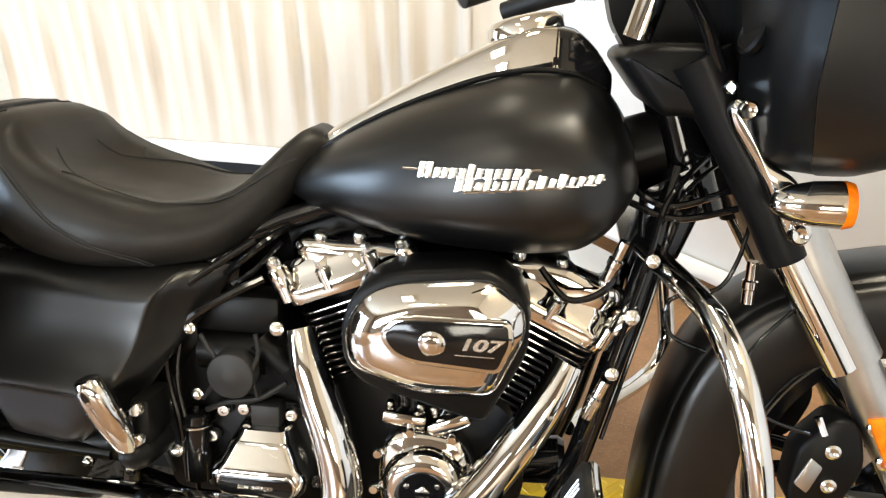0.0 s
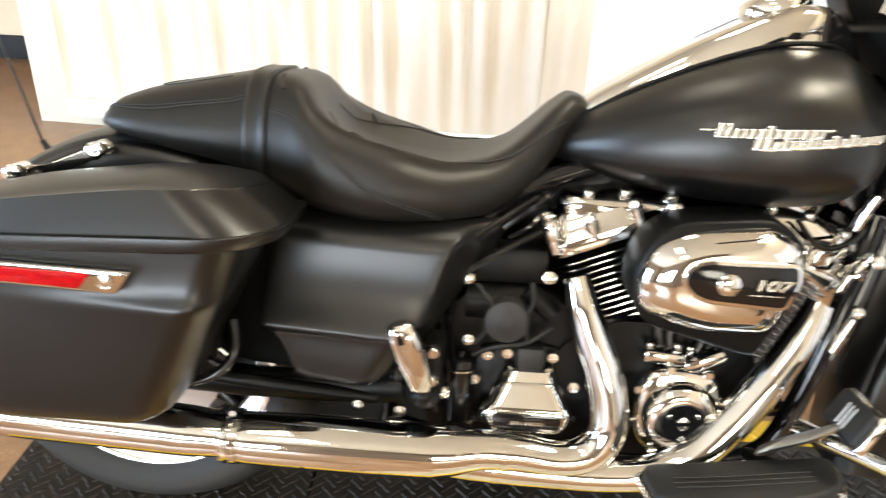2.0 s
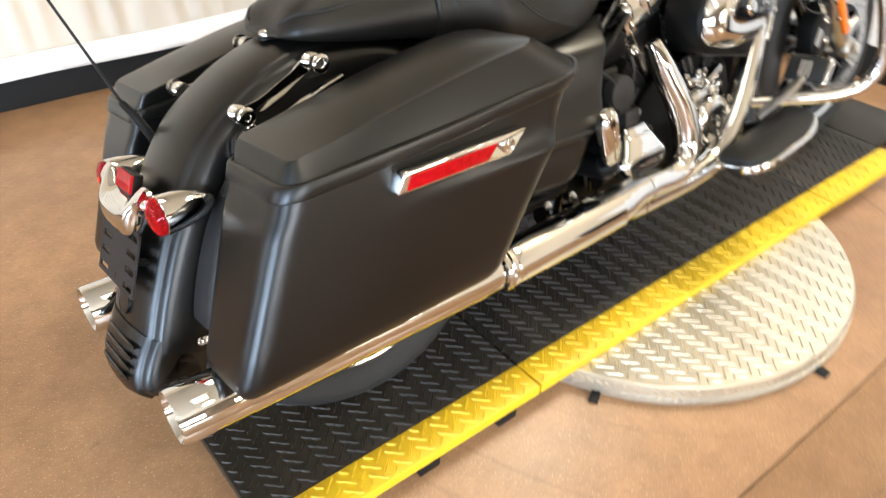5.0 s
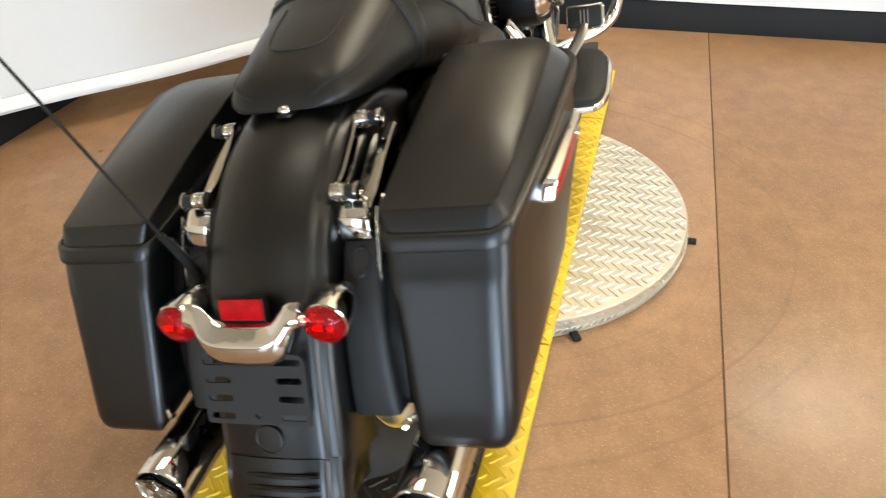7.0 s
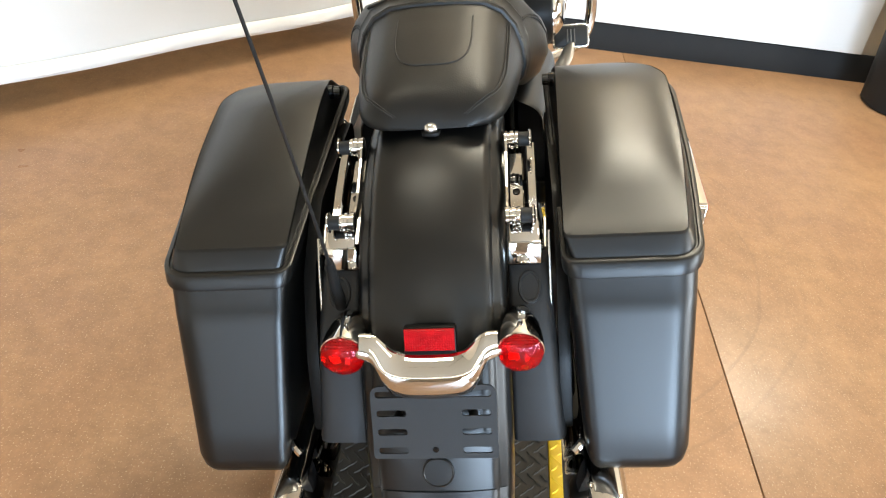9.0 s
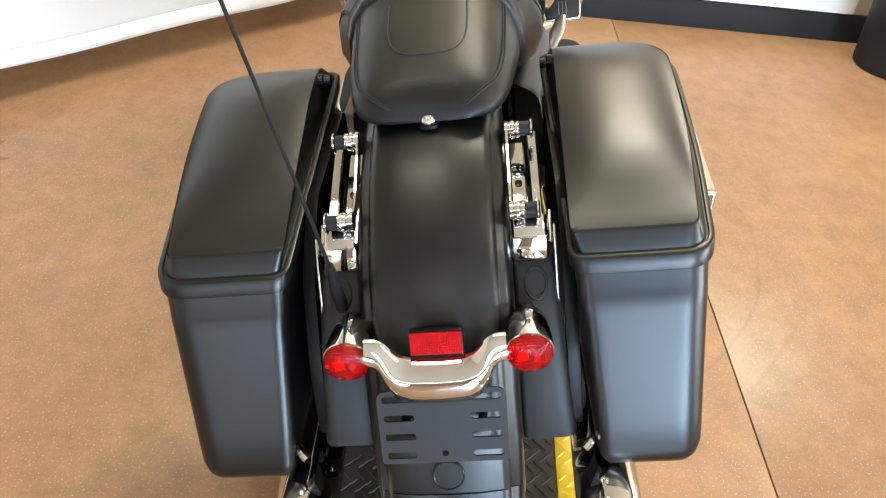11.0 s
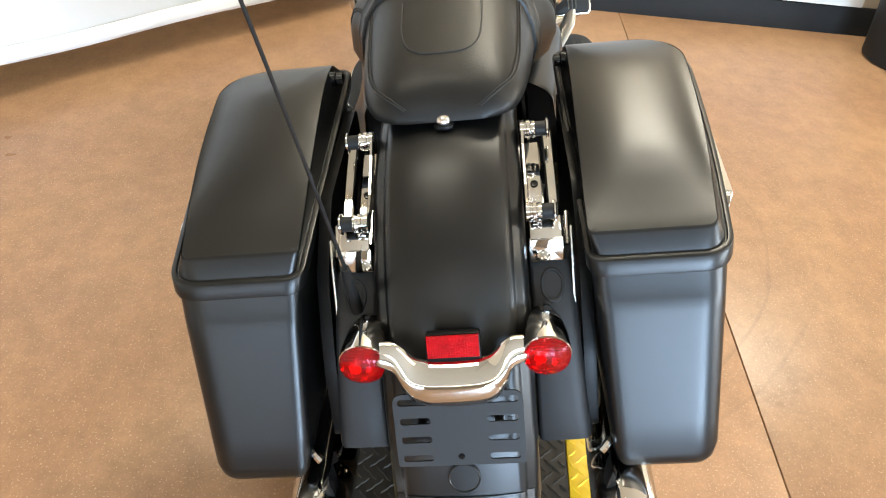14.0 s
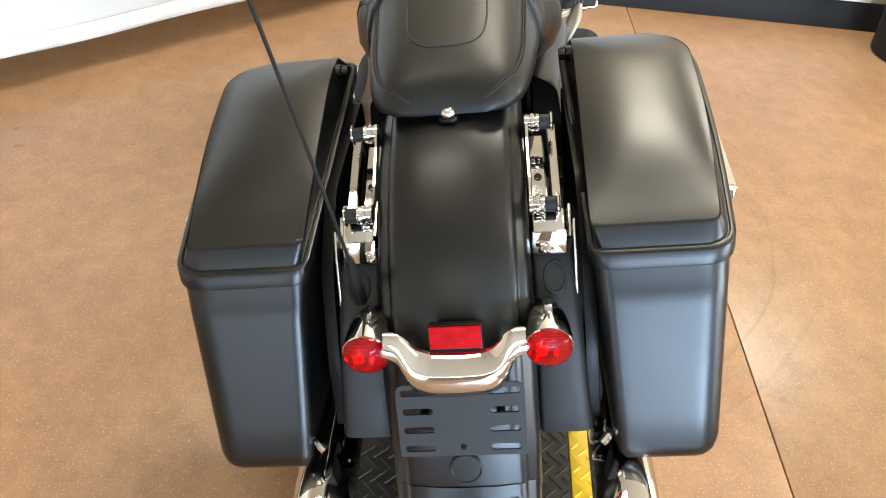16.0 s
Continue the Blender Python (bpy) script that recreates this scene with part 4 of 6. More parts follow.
part("strap", loft([seat_ring(x, g) for x, g in ((0.200, 0.0005), (0.201, 0.004), (0.205, 0.0055), (0.208, 0.0042), (0.230, 0.0042), (0.233, 0.0055), (0.237, 0.004), (0.238, 0.0005))]), LEATHER, seat, "black vinyl passenger strap", sharp=40)


def seat_seam_fold(points, side, radius, by_height=True, by_width=False):
    """A stitched line, or a fold's dark crease, on the seat's skin through (x, height) or (x, station) pairs."""
    line = []
    for q in spline([(x, 0, v) for x, v in points], 8):
        ring = [Vector(p) for p in seat_ring(q.x)[:9]]
        u = float(np.interp(q.z, [p.z for p in ring[:7]], range(7))) if by_height else q.z
        if by_width:
            u = float(np.interp(-q.z, [-abs(p.y) for p in ring[3:]], range(3, 9)))
        i = min(7, int(u))
        p = ring[i].lerp(ring[i + 1], u - i)
        line.append((p.x, p.y * -side, p.z + 0.0006))
    part("seam", tube([(x, y + side * 0.0008, z) for x, y, z in line], radius * 1.25, 6, 0), THREAD, seat, "stitched seam line, or the dark crease of a fold")


SWEEP = [(0.245, 0.763), (0.276, 0.757), (0.307, 0.738), (0.342, 0.705), (0.385, 0.667), (0.443, 0.639), (0.490, 0.622), (0.515, 0.608)]
for side in (-1, 1):
    for inset, radius in ((0.0, 0.0010), (0.0035, 0.0007)):
        seat_seam_fold([(-0.047, 0.052 - inset), (-0.040, 0.064 - inset), (-0.022, 0.083 - inset), (0.003, 0.098 - inset), (0.05, 0.1085 - inset), (0.11, 0.1135 - inset), (0.198, 0.117 - inset)], side, radius, True, True)
    seat_seam_fold(SWEEP, side, 0.0012)
    seat_seam_fold([(x + 0.003, z + 0.004) for x, z in SWEEP], side, 0.0007)
    seat_seam_fold([(0.41, 6.0), (0.45, 5.6), (0.50, 5.3), (0.56, 5.0), (0.62, 4.4), (0.665, 3.6), (0.70, 2.6)], side, 0.0011, False)
    # fold beside the strap, its crease shade drawn as a thick dark line
    seat_seam_fold([(0.262, 4.9), (0.254, 5.6), (0.252, 6.4)], side, 0.0020, False)
    seat_seam_fold([(0.318, 7.0), (0.340, 6.75), (0.365, 6.45), (0.390, 6.2), (0.41, 6.0)], side, 0.0010, False)
    # pleat at the dish, its shade likewise a thick dark line
    seat_seam_fold([(0.366, 5.75), (0.372, 6.05), (0.380, 6.3)], side, 0.0020, False)
bm = bmesh.new()
pts = []
for k in range(41):
    a = math.pi * k / 40
    x, y = 0.165 - 0.128 * math.sin(a) ** 0.5, 0.060 * math.copysign(abs(math.cos(a)) ** 0.55, math.cos(a))
    r = seat_ring(x)
    z = float(np.interp(y, [q[1] for q in r[4:-4]], [q[2] for q in r[4:-4]]))
    pts.append((x, y, z + 0.0005))
tube(pts, 0.0014, 6, 0, bm=bm)
part("top_stitch", bm, THREAD, seat, "curved stitch line on the pillion")
part("seat_tab", slab(rpoly([(-0.058, -0.013), (-0.01, -0.016), (-0.01, 0.016), (-0.058, 0.013)], 0.008, 3), 0.7130, 0.7180, "z", edge=0.001), SATIN, seat)
part("seat_bolt", lathe([(0, 0.011), (0.005, 0.0115), (0.009, 0.009), (0.011, 0.004)], (-0.043, 0, 0.7175), (-0.1, 0, 1), 18), CHROME, seat, "chrome seat thumb bolt")

# --- fuel tank ---
TT = [(0.672, 0.722), (0.70, 0.755), (0.75, 0.792), (0.80, 0.822), (0.87, 0.856), (0.95, 0.885), (1.02, 0.903), (1.08, 0.903), (1.13, 0.880), (1.165, 0.835), (1.182, 0.775)]
TB = [(0.672, 0.708), (0.70, 0.695), (0.75, 0.680), (0.82, 0.664), (0.92, 0.650), (1.02, 0.645), (1.10, 0.652), (1.14, 0.675), (1.165, 0.708), (1.182, 0.745)]
TW = [(0.672, 0.030), (0.70, 0.075), (0.75, 0.118), (0.80, 0.150), (0.87, 0.182), (0.95, 0.205), (1.03, 0.214), (1.09, 0.208), (1.14, 0.185), (1.17, 0.145), (1.182, 0.110)]


def tank_ring(x):
    t, b, w = smooth(x, TT), smooth(x, TB), smooth(x, TW)
    mid, h = (t * 0.44 + b * 0.56), (t - b)
    out = []
    for k in range(40):
        a = 2 * math.pi * k / 40
        c, s = math.cos(a), math.sin(a)
        e = 0.80 if s > 0 else 0.72
        y = w * math.copysign(abs(c) ** 0.82, c)
        z = mid + (t - mid if s > 0 else mid - b) * math.copysign(abs(s) ** e, s)
        out.append((x, y, z))
    return out


txs = [0.672 + 0.51 * (0.5 - 0.5 * math.cos(math.pi * k / 44)) for k in range(45)]
tank = part("fuel_tank", loft([tank_ring(x) for x in txs]), DENIM, bike, "matte black teardrop fuel tank", sharp=60)


def tank_side(x, z):
    r = [q for q in tank_ring(x) if q[1] <= 0]
    r.sort(key=lambda q: q[2])
    return float(np.interp(z, [q[2] for q in r], [q[1] for q in r]))


# the badge: plain bright bars and slabs in two staggered lines
rnd = random.Random(4)


def badge_piece(x0, x1, z0, z1, slant=0.004, fill=True):
    y = min(tank_side((x0 + x1) / 2, (z0 + z1) / 2), tank_side(x0, z0), tank_side(x1, z1)) - 0.0030
    bar_piece = part("badge_bar", slab([(x0, z0), (x1, z0), (x1 + slant, z1), (x0 + slant, z1)], y + 0.005, y, "y", edge=0.0006), CHROME, tank, "bright metal badge bar")
    if fill and x1 - x0 > 0.0045:
        e = 0.0014
        part("badge_fill", slab([(x0 + e, z0 + e), (x1 - e, z0 + e), (x1 - e + slant, z1 - e), (x0 + e + slant, z1 - e)], y + 0.001, y - 0.0005, "y"), ALLOY, bar_piece, "grey badge inlay")


def badge_row(x0, x1, z0, z1, tall):
    """A row of slanted bars whose foot climbs along the tank."""
    x = x0
    while x < x1:
        w = rnd.uniform(0.0075, 0.0115)
        t = (x - x0) / (x1 - x0)
        foot = z0 + (z1 - z0) * t
        badge_piece(x, x + w, foot, foot + (tall if x < x0 + 0.012 else tall * rnd.choice((0.66, 0.66, 0.9))))
        x += w + 0.0018


badge_row(0.896, 1.032, 0.7685, 0.7765, 0.020)
badge_row(0.945, 1.118, 0.7550, 0.7735, 0.018)
for x0, x1, za, zb in ((0.876, 0.897, 0.7760, 0.7770), (1.034, 1.052, 0.7855, 0.7870), (1.118, 1.130, 0.7755, 0.7770), (0.956, 1.118, 0.7530, 0.7720)):
    n = max(2, int((x1 - x0) / 0.02))
    for k in range(n):
        z = za + (zb - za) * (k + 0.5) / n
        badge_piece(x0 + (x1 - x0) * k / n, x0 + (x1 - x0) * (k + 1) / n, z, z + 0.0028, 0, False)
# chrome console along the tank's spine
CON = [(0.705, 0.770), (0.74, 0.800), (0.80, 0.838), (0.87, 0.880), (0.94, 0.917), (1.0, 0.945), (1.045, 0.958), (1.08, 0.955), (1.11, 0.935), (1.14, 0.895)]
CW = [(0.705, 0.025), (0.74, 0.045), (0.82, 0.058), (0.92, 0.070), (1.0, 0.078), (1.06, 0.078), (1.11, 0.065), (1.14, 0.05)]


def con_ring(x, grow=0.0):
    t, w = smooth(x, CON) + grow, smooth(x, CW) + grow
    b = smooth(x, TT) - 0.03
    pts = [(-w * 1.08, b), (-w * 1.03, min(b + 0.02, t - 0.016)), (-w, t - 0.014), (-w * 0.9, t - 0.006), (-w * 0.72, t - 0.001), (-w * 0.35, t + 0.002), (0, t + 0.003)]
    pts += [(-y, z) for y, z in pts[-2::-1]]
    return [(x, y, z) for y, z in pts]


console = part("console", loft([con_ring(0.705 + 0.435 * k / 40) for k in range(41)]), CHROME, tank, "long chrome tank console", sharp=60)
part("fuel_door", lathe([(0, 0.056), (0.016, 0.055), (0.024, 0.048), (0.028, 0.03), (0.029, 0.01)], (1.02, 0, 0.945), (-0.25, 0, 1), 36), CHROME, console, "round chrome fuel door")
part("console_edge", loft([con_ring(0.985 + 0.155 * k / 14, -0.002 + 0.004 * (k / 14)) for k in range(15)]), GLOSS, console, "black console front")
# seam bead where the tank halves meet the console
bm = bmesh.new()
for side in (-1, 1):
    tube([(x, side * (smooth(x, CW) * 1.12 + 0.004), min(q[2] for q in [max(tank_ring(x), key=lambda v: v[2])]) - 0.004) for x in (0.72, 0.8, 0.9, 1.0, 1.08, 1.13)], 0.004, 8, 5, bm=bm)
part("seam_trim", bm, SATIN, tank, "thin black trim along the console")

# --- exhaust ---
for side in (-1, 1):
    fix = (lambda b: b) if side < 0 else mirrored
    ends = [Vector((-0.415, -0.214, 0.284)), Vector((0.192, -0.228, 0.258))]
    ax = (ends[1] - ends[0]).normalized()
    ln = (ends[1] - ends[0]).length
    muf = part("muffler", fix(lathe([(0.06, 0.034), (0.012, 0.036), (0.0, 0.0405), (-0.001, 0.043), (0.003, 0.045), (0.10, 0.0455), (0.105, 0.0445), (0.11, 0.0455), (ln * 0.6, 0.0425), (ln * 0.9, 0.0405), (ln, 0.036)], ends[0], ax, 36, cap=False)), CHROME, bike, "long chrome muffler")
    part("inner_pipe", fix(lathe([(0.112, 0.001), (0.11, 0.030), (0.06, 0.034)], ends[0], ax, 28, cap=False)), ALLOY, muf, "bare metal inside of the muffler")
    cl = part("clamp", fix(lathe([(0, 0.0385), (0.001, 0.0435), (0.008, 0.0445), (0.011, 0.041), (0.014, 0.041), (0.017, 0.0445), (0.027, 0.0435), (0.028, 0.0385)], ends[1] - ax * 0.004, ax, 32, cap=False)), CHROME, muf, "chrome muffler clamp")
    part("clamp_bolt", fix(tube([ends[1] + ax * 0.012 + Vector((0, -0.012, 0.046)), ends[1] + ax * 0.012 + Vector((0, 0.014, 0.046))], 0.005, 8, 2)), STEEL, cl)

pipe = part("exhaust_pipe", tube([(0.20, -0.228, 0.257), (0.225, -0.228, 0.256), (0.30, -0.226, 0.254), (0.42, -0.222, 0.250), (0.52, -0.218, 0.247)], [0.036, 0.042, 0.0435, 0.044, 0.043], 28, 5), CHROME, bike, "chrome exhaust pipe with heat shields")
part("heat_shield", tube([(0.515, -0.218, 0.247), (0.55, -0.216, 0.249), (0.60, -0.213, 0.253), (0.66, -0.21, 0.250), (0.72, -0.208, 0.243), (0.765, -0.205, 0.252), (0.793, -0.20, 0.285), (0.795, -0.195, 0.33), (0.780, -0.188, 0.39), (0.760, -0.178, 0.44), (0.742, -0.168, 0.49), (0.728, -0.155, 0.535)], [0.043, 0.040, 0.033, 0.0305, 0.030, 0.0305, 0.0315, 0.031, 0.030, 0.029, 0.027, 0.020], 24, 6), CHROME, pipe, "chrome rear header shield")
part("heat_shield", tube([(0.53, -0.205, 0.232), (0.60, -0.205, 0.222), (0.70, -0.205, 0.217), (0.80, -0.205, 0.217), (0.88, -0.203, 0.228), (0.94, -0.198, 0.262), (0.995, -0.190, 0.325), (1.04, -0.180, 0.39), (1.08, -0.168, 0.455), (1.108, -0.155, 0.515)], [0.034, 0.030, 0.029, 0.029, 0.030, 0.031, 0.031, 0.030, 0.028, 0.022], 24, 6), CHROME, pipe, "chrome front header shield")
for x, z, r in ((0.628, 0.252, 0.0335), (0.615, 0.221, 0.031)):
    part("band", lathe([(0, r - 0.002), (0.0, r), (0.007, r), (0.007, r - 0.002)], (x, -0.2115 if z > 0.24 else -0.205, z), (1, 0.04, -0.05), 26, cap=False), CHROME, pipe, "chrome clamp band")
part("shield_clip", block((0.455, -0.205, 0.291), (0.022, 0.014, 0.006), 0.002), CHROME, pipe)

# --- engine ---
engine = new("engine")
engine.parent = bike
tagged(engine, "chrome and black V-twin engine")
part("crankcase", slab(rpoly([(0.70, 0.215), (1.02, 0.215), (1.06, 0.30), (1.03, 0.42), (0.95, 0.455), (0.80, 0.455), (0.71, 0.40)], 0.03, 4), -0.130, 0.16, "y", edge=0.012), SATIN, engine, "black crankcase")
part("gearbox", slab(rpoly([(0.50, 0.23), (0.74, 0.23), (0.76, 0.44), (0.68, 0.50), (0.56, 0.49), (0.50, 0.40)], 0.03, 4), -0.118, 0.15, "y", edge=0.012), SATIN, engine, "black gearbox case")


def cylinder_unit(cx, cz, tilt, top, wide, more):
    """A finned cylinder with bright fin edges, its head and a chrome rocker cover, along a tilted axis."""
    d = Vector((math.sin(tilt), 0, math.cos(tilt)))
    f = Vector((math.cos(tilt), 0, -math.sin(tilt)))
    o = Vector((cx, -0.01, cz))
    cyl = part("cylinder", tube([o, o + d * top], 0.052, 24, 2), SATIN, engine, "black finned cylinder")
    n = int(top / 0.0115)
    for k in range(1, n):
        c = o + d * (0.0115 * k)
        grow = wide + more * min(1, k / (n * 0.9))
        poly = rpoly([(-grow, -0.092), (grow, -0.092), (grow, 0.092), (-grow, 0.092)], 0.035, 4)
        ring = [[c + d * h + f * p[0] + Vector((0, p[1], 0)) for p in q] for h, q in ((-0.002, poly), (0.0016, poly))]
        part("fin", loft(ring), SATIN, cyl, sharp=40)
        edge = [[c + d * h + f * p[0] + Vector((0, p[1], 0)) for p in q] for h, q in ((0.0017, shrink(poly, 0.0035)), (0.0021, shrink(poly, -0.0006)), (0.0005, shrink(poly, -0.0008)))]
        part("fin_edge", loft(edge, cap=False), BRIGHT, cyl, "bright machined fin edge")
    return o, d, f


def domed(poly, lo, hi):
    """A plate along y with a softly swelling outer face."""
    n = len(poly)
    cx_, cz_ = sum(p[0] for p in poly) / n, sum(p[1] for p in poly) / n
    d_ = 0.034
    return loft([[(cx_ + (p[0] - cx_) * k, y, cz_ + (p[1] - cz_) * k) for p in poly] for k, y in ((1.0, lo), (1.0, hi + d_), (0.985, hi + d_ * 0.72), (0.94, hi + d_ * 0.45), (0.86, hi + d_ * 0.24), (0.72, hi + d_ * 0.1), (0.5, hi + d_ * 0.02), (0.2, hi))])


def rocker_cover(o, d, f, h, w0, w1, name):
    """The chrome box over a cylinder head, stepped and rounded."""
    base = o + d * h
    rings = []
    for up, gx, gy in ((0.0, 0.0, 0.0), (0.020, 0.003, 0.003), (0.025, 0.001, 0.001), (0.028, -0.005, -0.004), (0.046, -0.008, -0.008), (0.060, -0.015, -0.015), (0.070, -0.028, -0.026), (0.076, -0.046, -0.044), (0.078, -0.062, -0.062)):
        poly = rpoly([(-w0 - gx, -0.112 - gy), (w1 + gx, -0.112 - gy), (w1 + gx, 0.11 + gy), (-w0 - gx, 0.11 + gy)], 0.036, 6)
        rings.append([base + d * up + f * p[0] + Vector((0, p[1], 0)) for p in poly])
    rc = part("rocker_cover", loft(rings), CHROME, engine, "chrome rocker cover", sharp=55)
    for u in (-w0 + 0.012, 0.0, w1 - 0.012):
        c = base + d * 0.030 + f * u + Vector((0, -0.104, 0))
        part("bolt_boss", lathe([(-0.02, 0.012), (0.010, 0.0125), (0.013, 0.009)], c, d, 16), CHROME, rc)
        part("bolt", lathe([(0, 0.009), (0.010, 0.009), (0.013, 0.007)], c + d * 0.012, d, 6), STEEL, rc)
    return rc


o, d, f = cylinder_unit(0.838, 0.395, -0.39, 0.195, 0.060, 0.012)
rocker_cover(o, d, f, 0.195, 0.078, 0.085, "rear")
o2, d2, f2 = cylinder_unit(0.990, 0.385, 0.44, 0.185, 0.068, 0.027)
rocker_cover(o2, d2, f2, 0.185, 0.082, 0.096, "front")
part("rocker_top", domed(rpoly([(0.700, 0.600), (0.694, 0.640), (0.706, 0.652), (0.836, 0.656), (0.893, 0.650), (0.908, 0.634), (0.860, 0.605), (0.80, 0.59)], 0.014, 4, 3), 0.09, -0.112), CHROME, engine, "chrome upper rocker box", sharp=60)
part("rocker_top", domed(rpoly([(0.985, 0.630), (1.00, 0.645), (1.045, 0.650), (1.100, 0.640), (1.180, 0.604), (1.184, 0.585), (1.165, 0.560), (1.10, 0.56), (1.02, 0.60)], 0.014, 4, 3), 0.09, -0.112), CHROME, engine, "chrome upper rocker box", sharp=60)
for bx, bz, bn in ((0.742, 0.648, 1), (0.80, 0.652, 1), (0.868, 0.642, 1), (1.03, 0.640, 1), (1.09, 0.632, 1), (1.15, 0.606, 1)):
    part("bolt", lathe([(0, 0.010), (0.012, 0.010), (0.016, 0.007)], (bx, -0.095, bz), (0, -0.35, 1), 12), STEEL, engine)
# added dark backing in place of the dark mass behind the cylinders
part("engine_backing", slab(rpoly([(0.55, 0.46), (0.58, 0.64), (0.70, 0.69), (1.10, 0.73), (1.12, 0.60), (1.05, 0.45)], 0.02, 3), 0.03, 0.05, "y", edge=0.003), SATIN, engine, "dark backing slab added behind the cylinders")
part("head", slab(rpoly([(0.69, 0.565), (0.80, 0.60), (0.79, 0.64), (0.68, 0.61)], 0.01, 3), -0.10, 0.10, "y", edge=0.004), SATIN, engine)

for bx, bz, tilt_ in ((0.692, 0.585, -0.39), (0.880, 0.628, -0.39), (1.172, 0.552, 0.44)):
    dd = Vector((math.sin(tilt_), -0.15, math.cos(tilt_)))
    lug = part("lug", lathe([(0, 0.016), (0.026, 0.0155), (0.030, 0.013)], (bx, -0.118, bz), dd, 18), CHROME, engine, "chrome bolt lug")
    part("bolt", lathe([(0.028, 0.0105), (0.040, 0.0105), (0.043, 0.008), (0.040, 0.005)], (bx, -0.118, bz), dd, 12), STEEL, lug)

# air cleaner
shell = rpoly([(0.804, 0.516), (0.799, 0.570), (0.823, 0.624), (0.873, 0.649), (1.000, 0.661), (1.046, 0.622), (1.053, 0.552), (0.998, 0.444), (0.976, 0.446), (0.830, 0.485)], [0.03, 0.03, 0.03, 0.03, 0.035, 0.03, 0.03, 0.010, 0.012, 0.03], 5)
ac = part("air_cleaner", slab(shell, -0.13, -0.218, "y", edge=0.008), SATIN, engine, "black and chrome air cleaner")
cover = rpoly([(0.812, 0.512), (0.806, 0.565), (0.829, 0.612), (0.878, 0.636), (1.001, 0.650), (1.042, 0.612), (1.047, 0.574), (1.008, 0.484), (0.900, 0.481)], [0.03, 0.03, 0.03, 0.03, 0.035, 0.03, 0.03, 0.022, 0.04], 5, 4)
cx, cz = 0.932, 0.566
rings = [[(p[0], y, p[1]) for p in [(cx + (q[0] - cx) * s, cz + (q[1] - cz) * s) for q in cover]] for s, y in ((1.0, -0.210), (1.0, -0.219), (0.988, -0.2235), (0.965, -0.2270), (0.92, -0.2320), (0.86, -0.2375), (0.78, -0.2430), (0.71, -0.2463), (0.64, -0.2485), (0.55, -0.2494), (0.4, -0.2498), (0.22, -0.250), (0.06, -0.250))]
part("cover", loft(rings), CHROME, ac, "polished chrome air cleaner cover", sharp=60)
inset = rpoly([(0.866, 0.573), (0.880, 0.592), (0.900, 0.597), (1.023, 0.599), (1.026, 0.574), (1.012, 0.537), (0.905, 0.543), (0.880, 0.552)], [0.02, 0.012, 0.012, 0.008, 0.01, 0.008, 0.012, 0.012], 5)
part("bezel", slab(shrink(inset, -0.006), -0.244, -0.2515, "y", edge=0.002), CHROME, ac, "chrome inset rim")
part("inset", slab(inset, -0.244, -0.2530, "y", edge=0.0015), GLOSS, ac, "gloss black inset panel")
part("centre_bolt", lathe([(0, 0.017), (0.002, 0.017), (0.004, 0.014), (0.005, 0.009), (0.0085, 0.0085), (0.009, 0.004)], (0.929, -0.2525, 0.568), (0, -1, 0), 28), CHROME, ac, "round chrome centre bolt")


def letters(text, size, m, mat, parent, label, depth=0.001, bold=0.0009):
    cu = bpy.data.curves.new("lettering", "FONT")
    cu.body, cu.size, cu.extrude, cu.align_x, cu.align_y, cu.shear, cu.offset = text, size, depth, "CENTER", "CENTER", 0.25, bold
    tmp = new("lettering_source", cu)
    me = bpy.data.meshes.new_from_object(tmp)
    bpy.data.objects.remove(tmp)
    me.materials.append(mat)
    ob = new("lettering", me)
    ob.parent = parent
    ob.matrix_local = m
    return tagged(ob, label)


letters("107", 0.028, Matrix.Translation((0.988, -0.2540, 0.570)) @ Matrix.Rotation(radians(90), 4, "X") @ Matrix.Diagonal((1.25, 0.80, 1, 1)), STEEL, ac, "bright engine size number")
part("underline", slab([(0.958, 0.5545), (1.008, 0.5545), (1.008, 0.5557), (0.958, 0.5557)], -0.2525, -0.2540, "y"), STEEL, ac)

# gearbox top cover and cam cover
COVER_STEPS = [(0.372, -0.158, 0.634, 0.704), (0.3705, -0.165, 0.633, 0.706), (0.355, -0.1715, 0.625, 0.711), (0.3535, -0.1745, 0.624, 0.712), (0.3500, -0.1765, 0.622, 0.713), (0.324, -0.1870, 0.609, 0.726), (0.3195, -0.1895, 0.606, 0.729), (0.3140, -0.1910, 0.599, 0.735), (0.304, -0.1915, 0.594, 0.739), (0.288, -0.1915, 0.595, 0.738), (0.278, -0.1905, 0.602, 0.731), (0.272, -0.187, 0.609, 0.725), (0.269, -0.180, 0.613, 0.722), (0.268, -0.165, 0.614, 0.721)]
rings = [[(x0 - 0.004, -0.118, z), (x0 - 0.004, y + 0.022, z), (x0, y + 0.010, z), (x0 + 0.004, y + 0.004, z), (x0 + 0.010, y + 0.0008, z), (x0 + 0.014, y, z), (x1 - 0.014, y, z), (x1 - 0.010, y + 0.0008, z), (x1 - 0.004, y + 0.004, z), (x1, y + 0.010, z), (x1 + 0.004, y + 0.022, z), (x1 + 0.004, -0.118, z)] for z, y, x0, x1 in COVER_STEPS]
side_cover = part("gearbox_cover", loft(rings), CHROME, engine, "chrome stepped gearbox side cover", sharp=35)
strip_line = rpoly([(0.611, 0.2805), (0.721, 0.2805), (0.724, 0.310), (0.609, 0.310)], 0.013, 6)
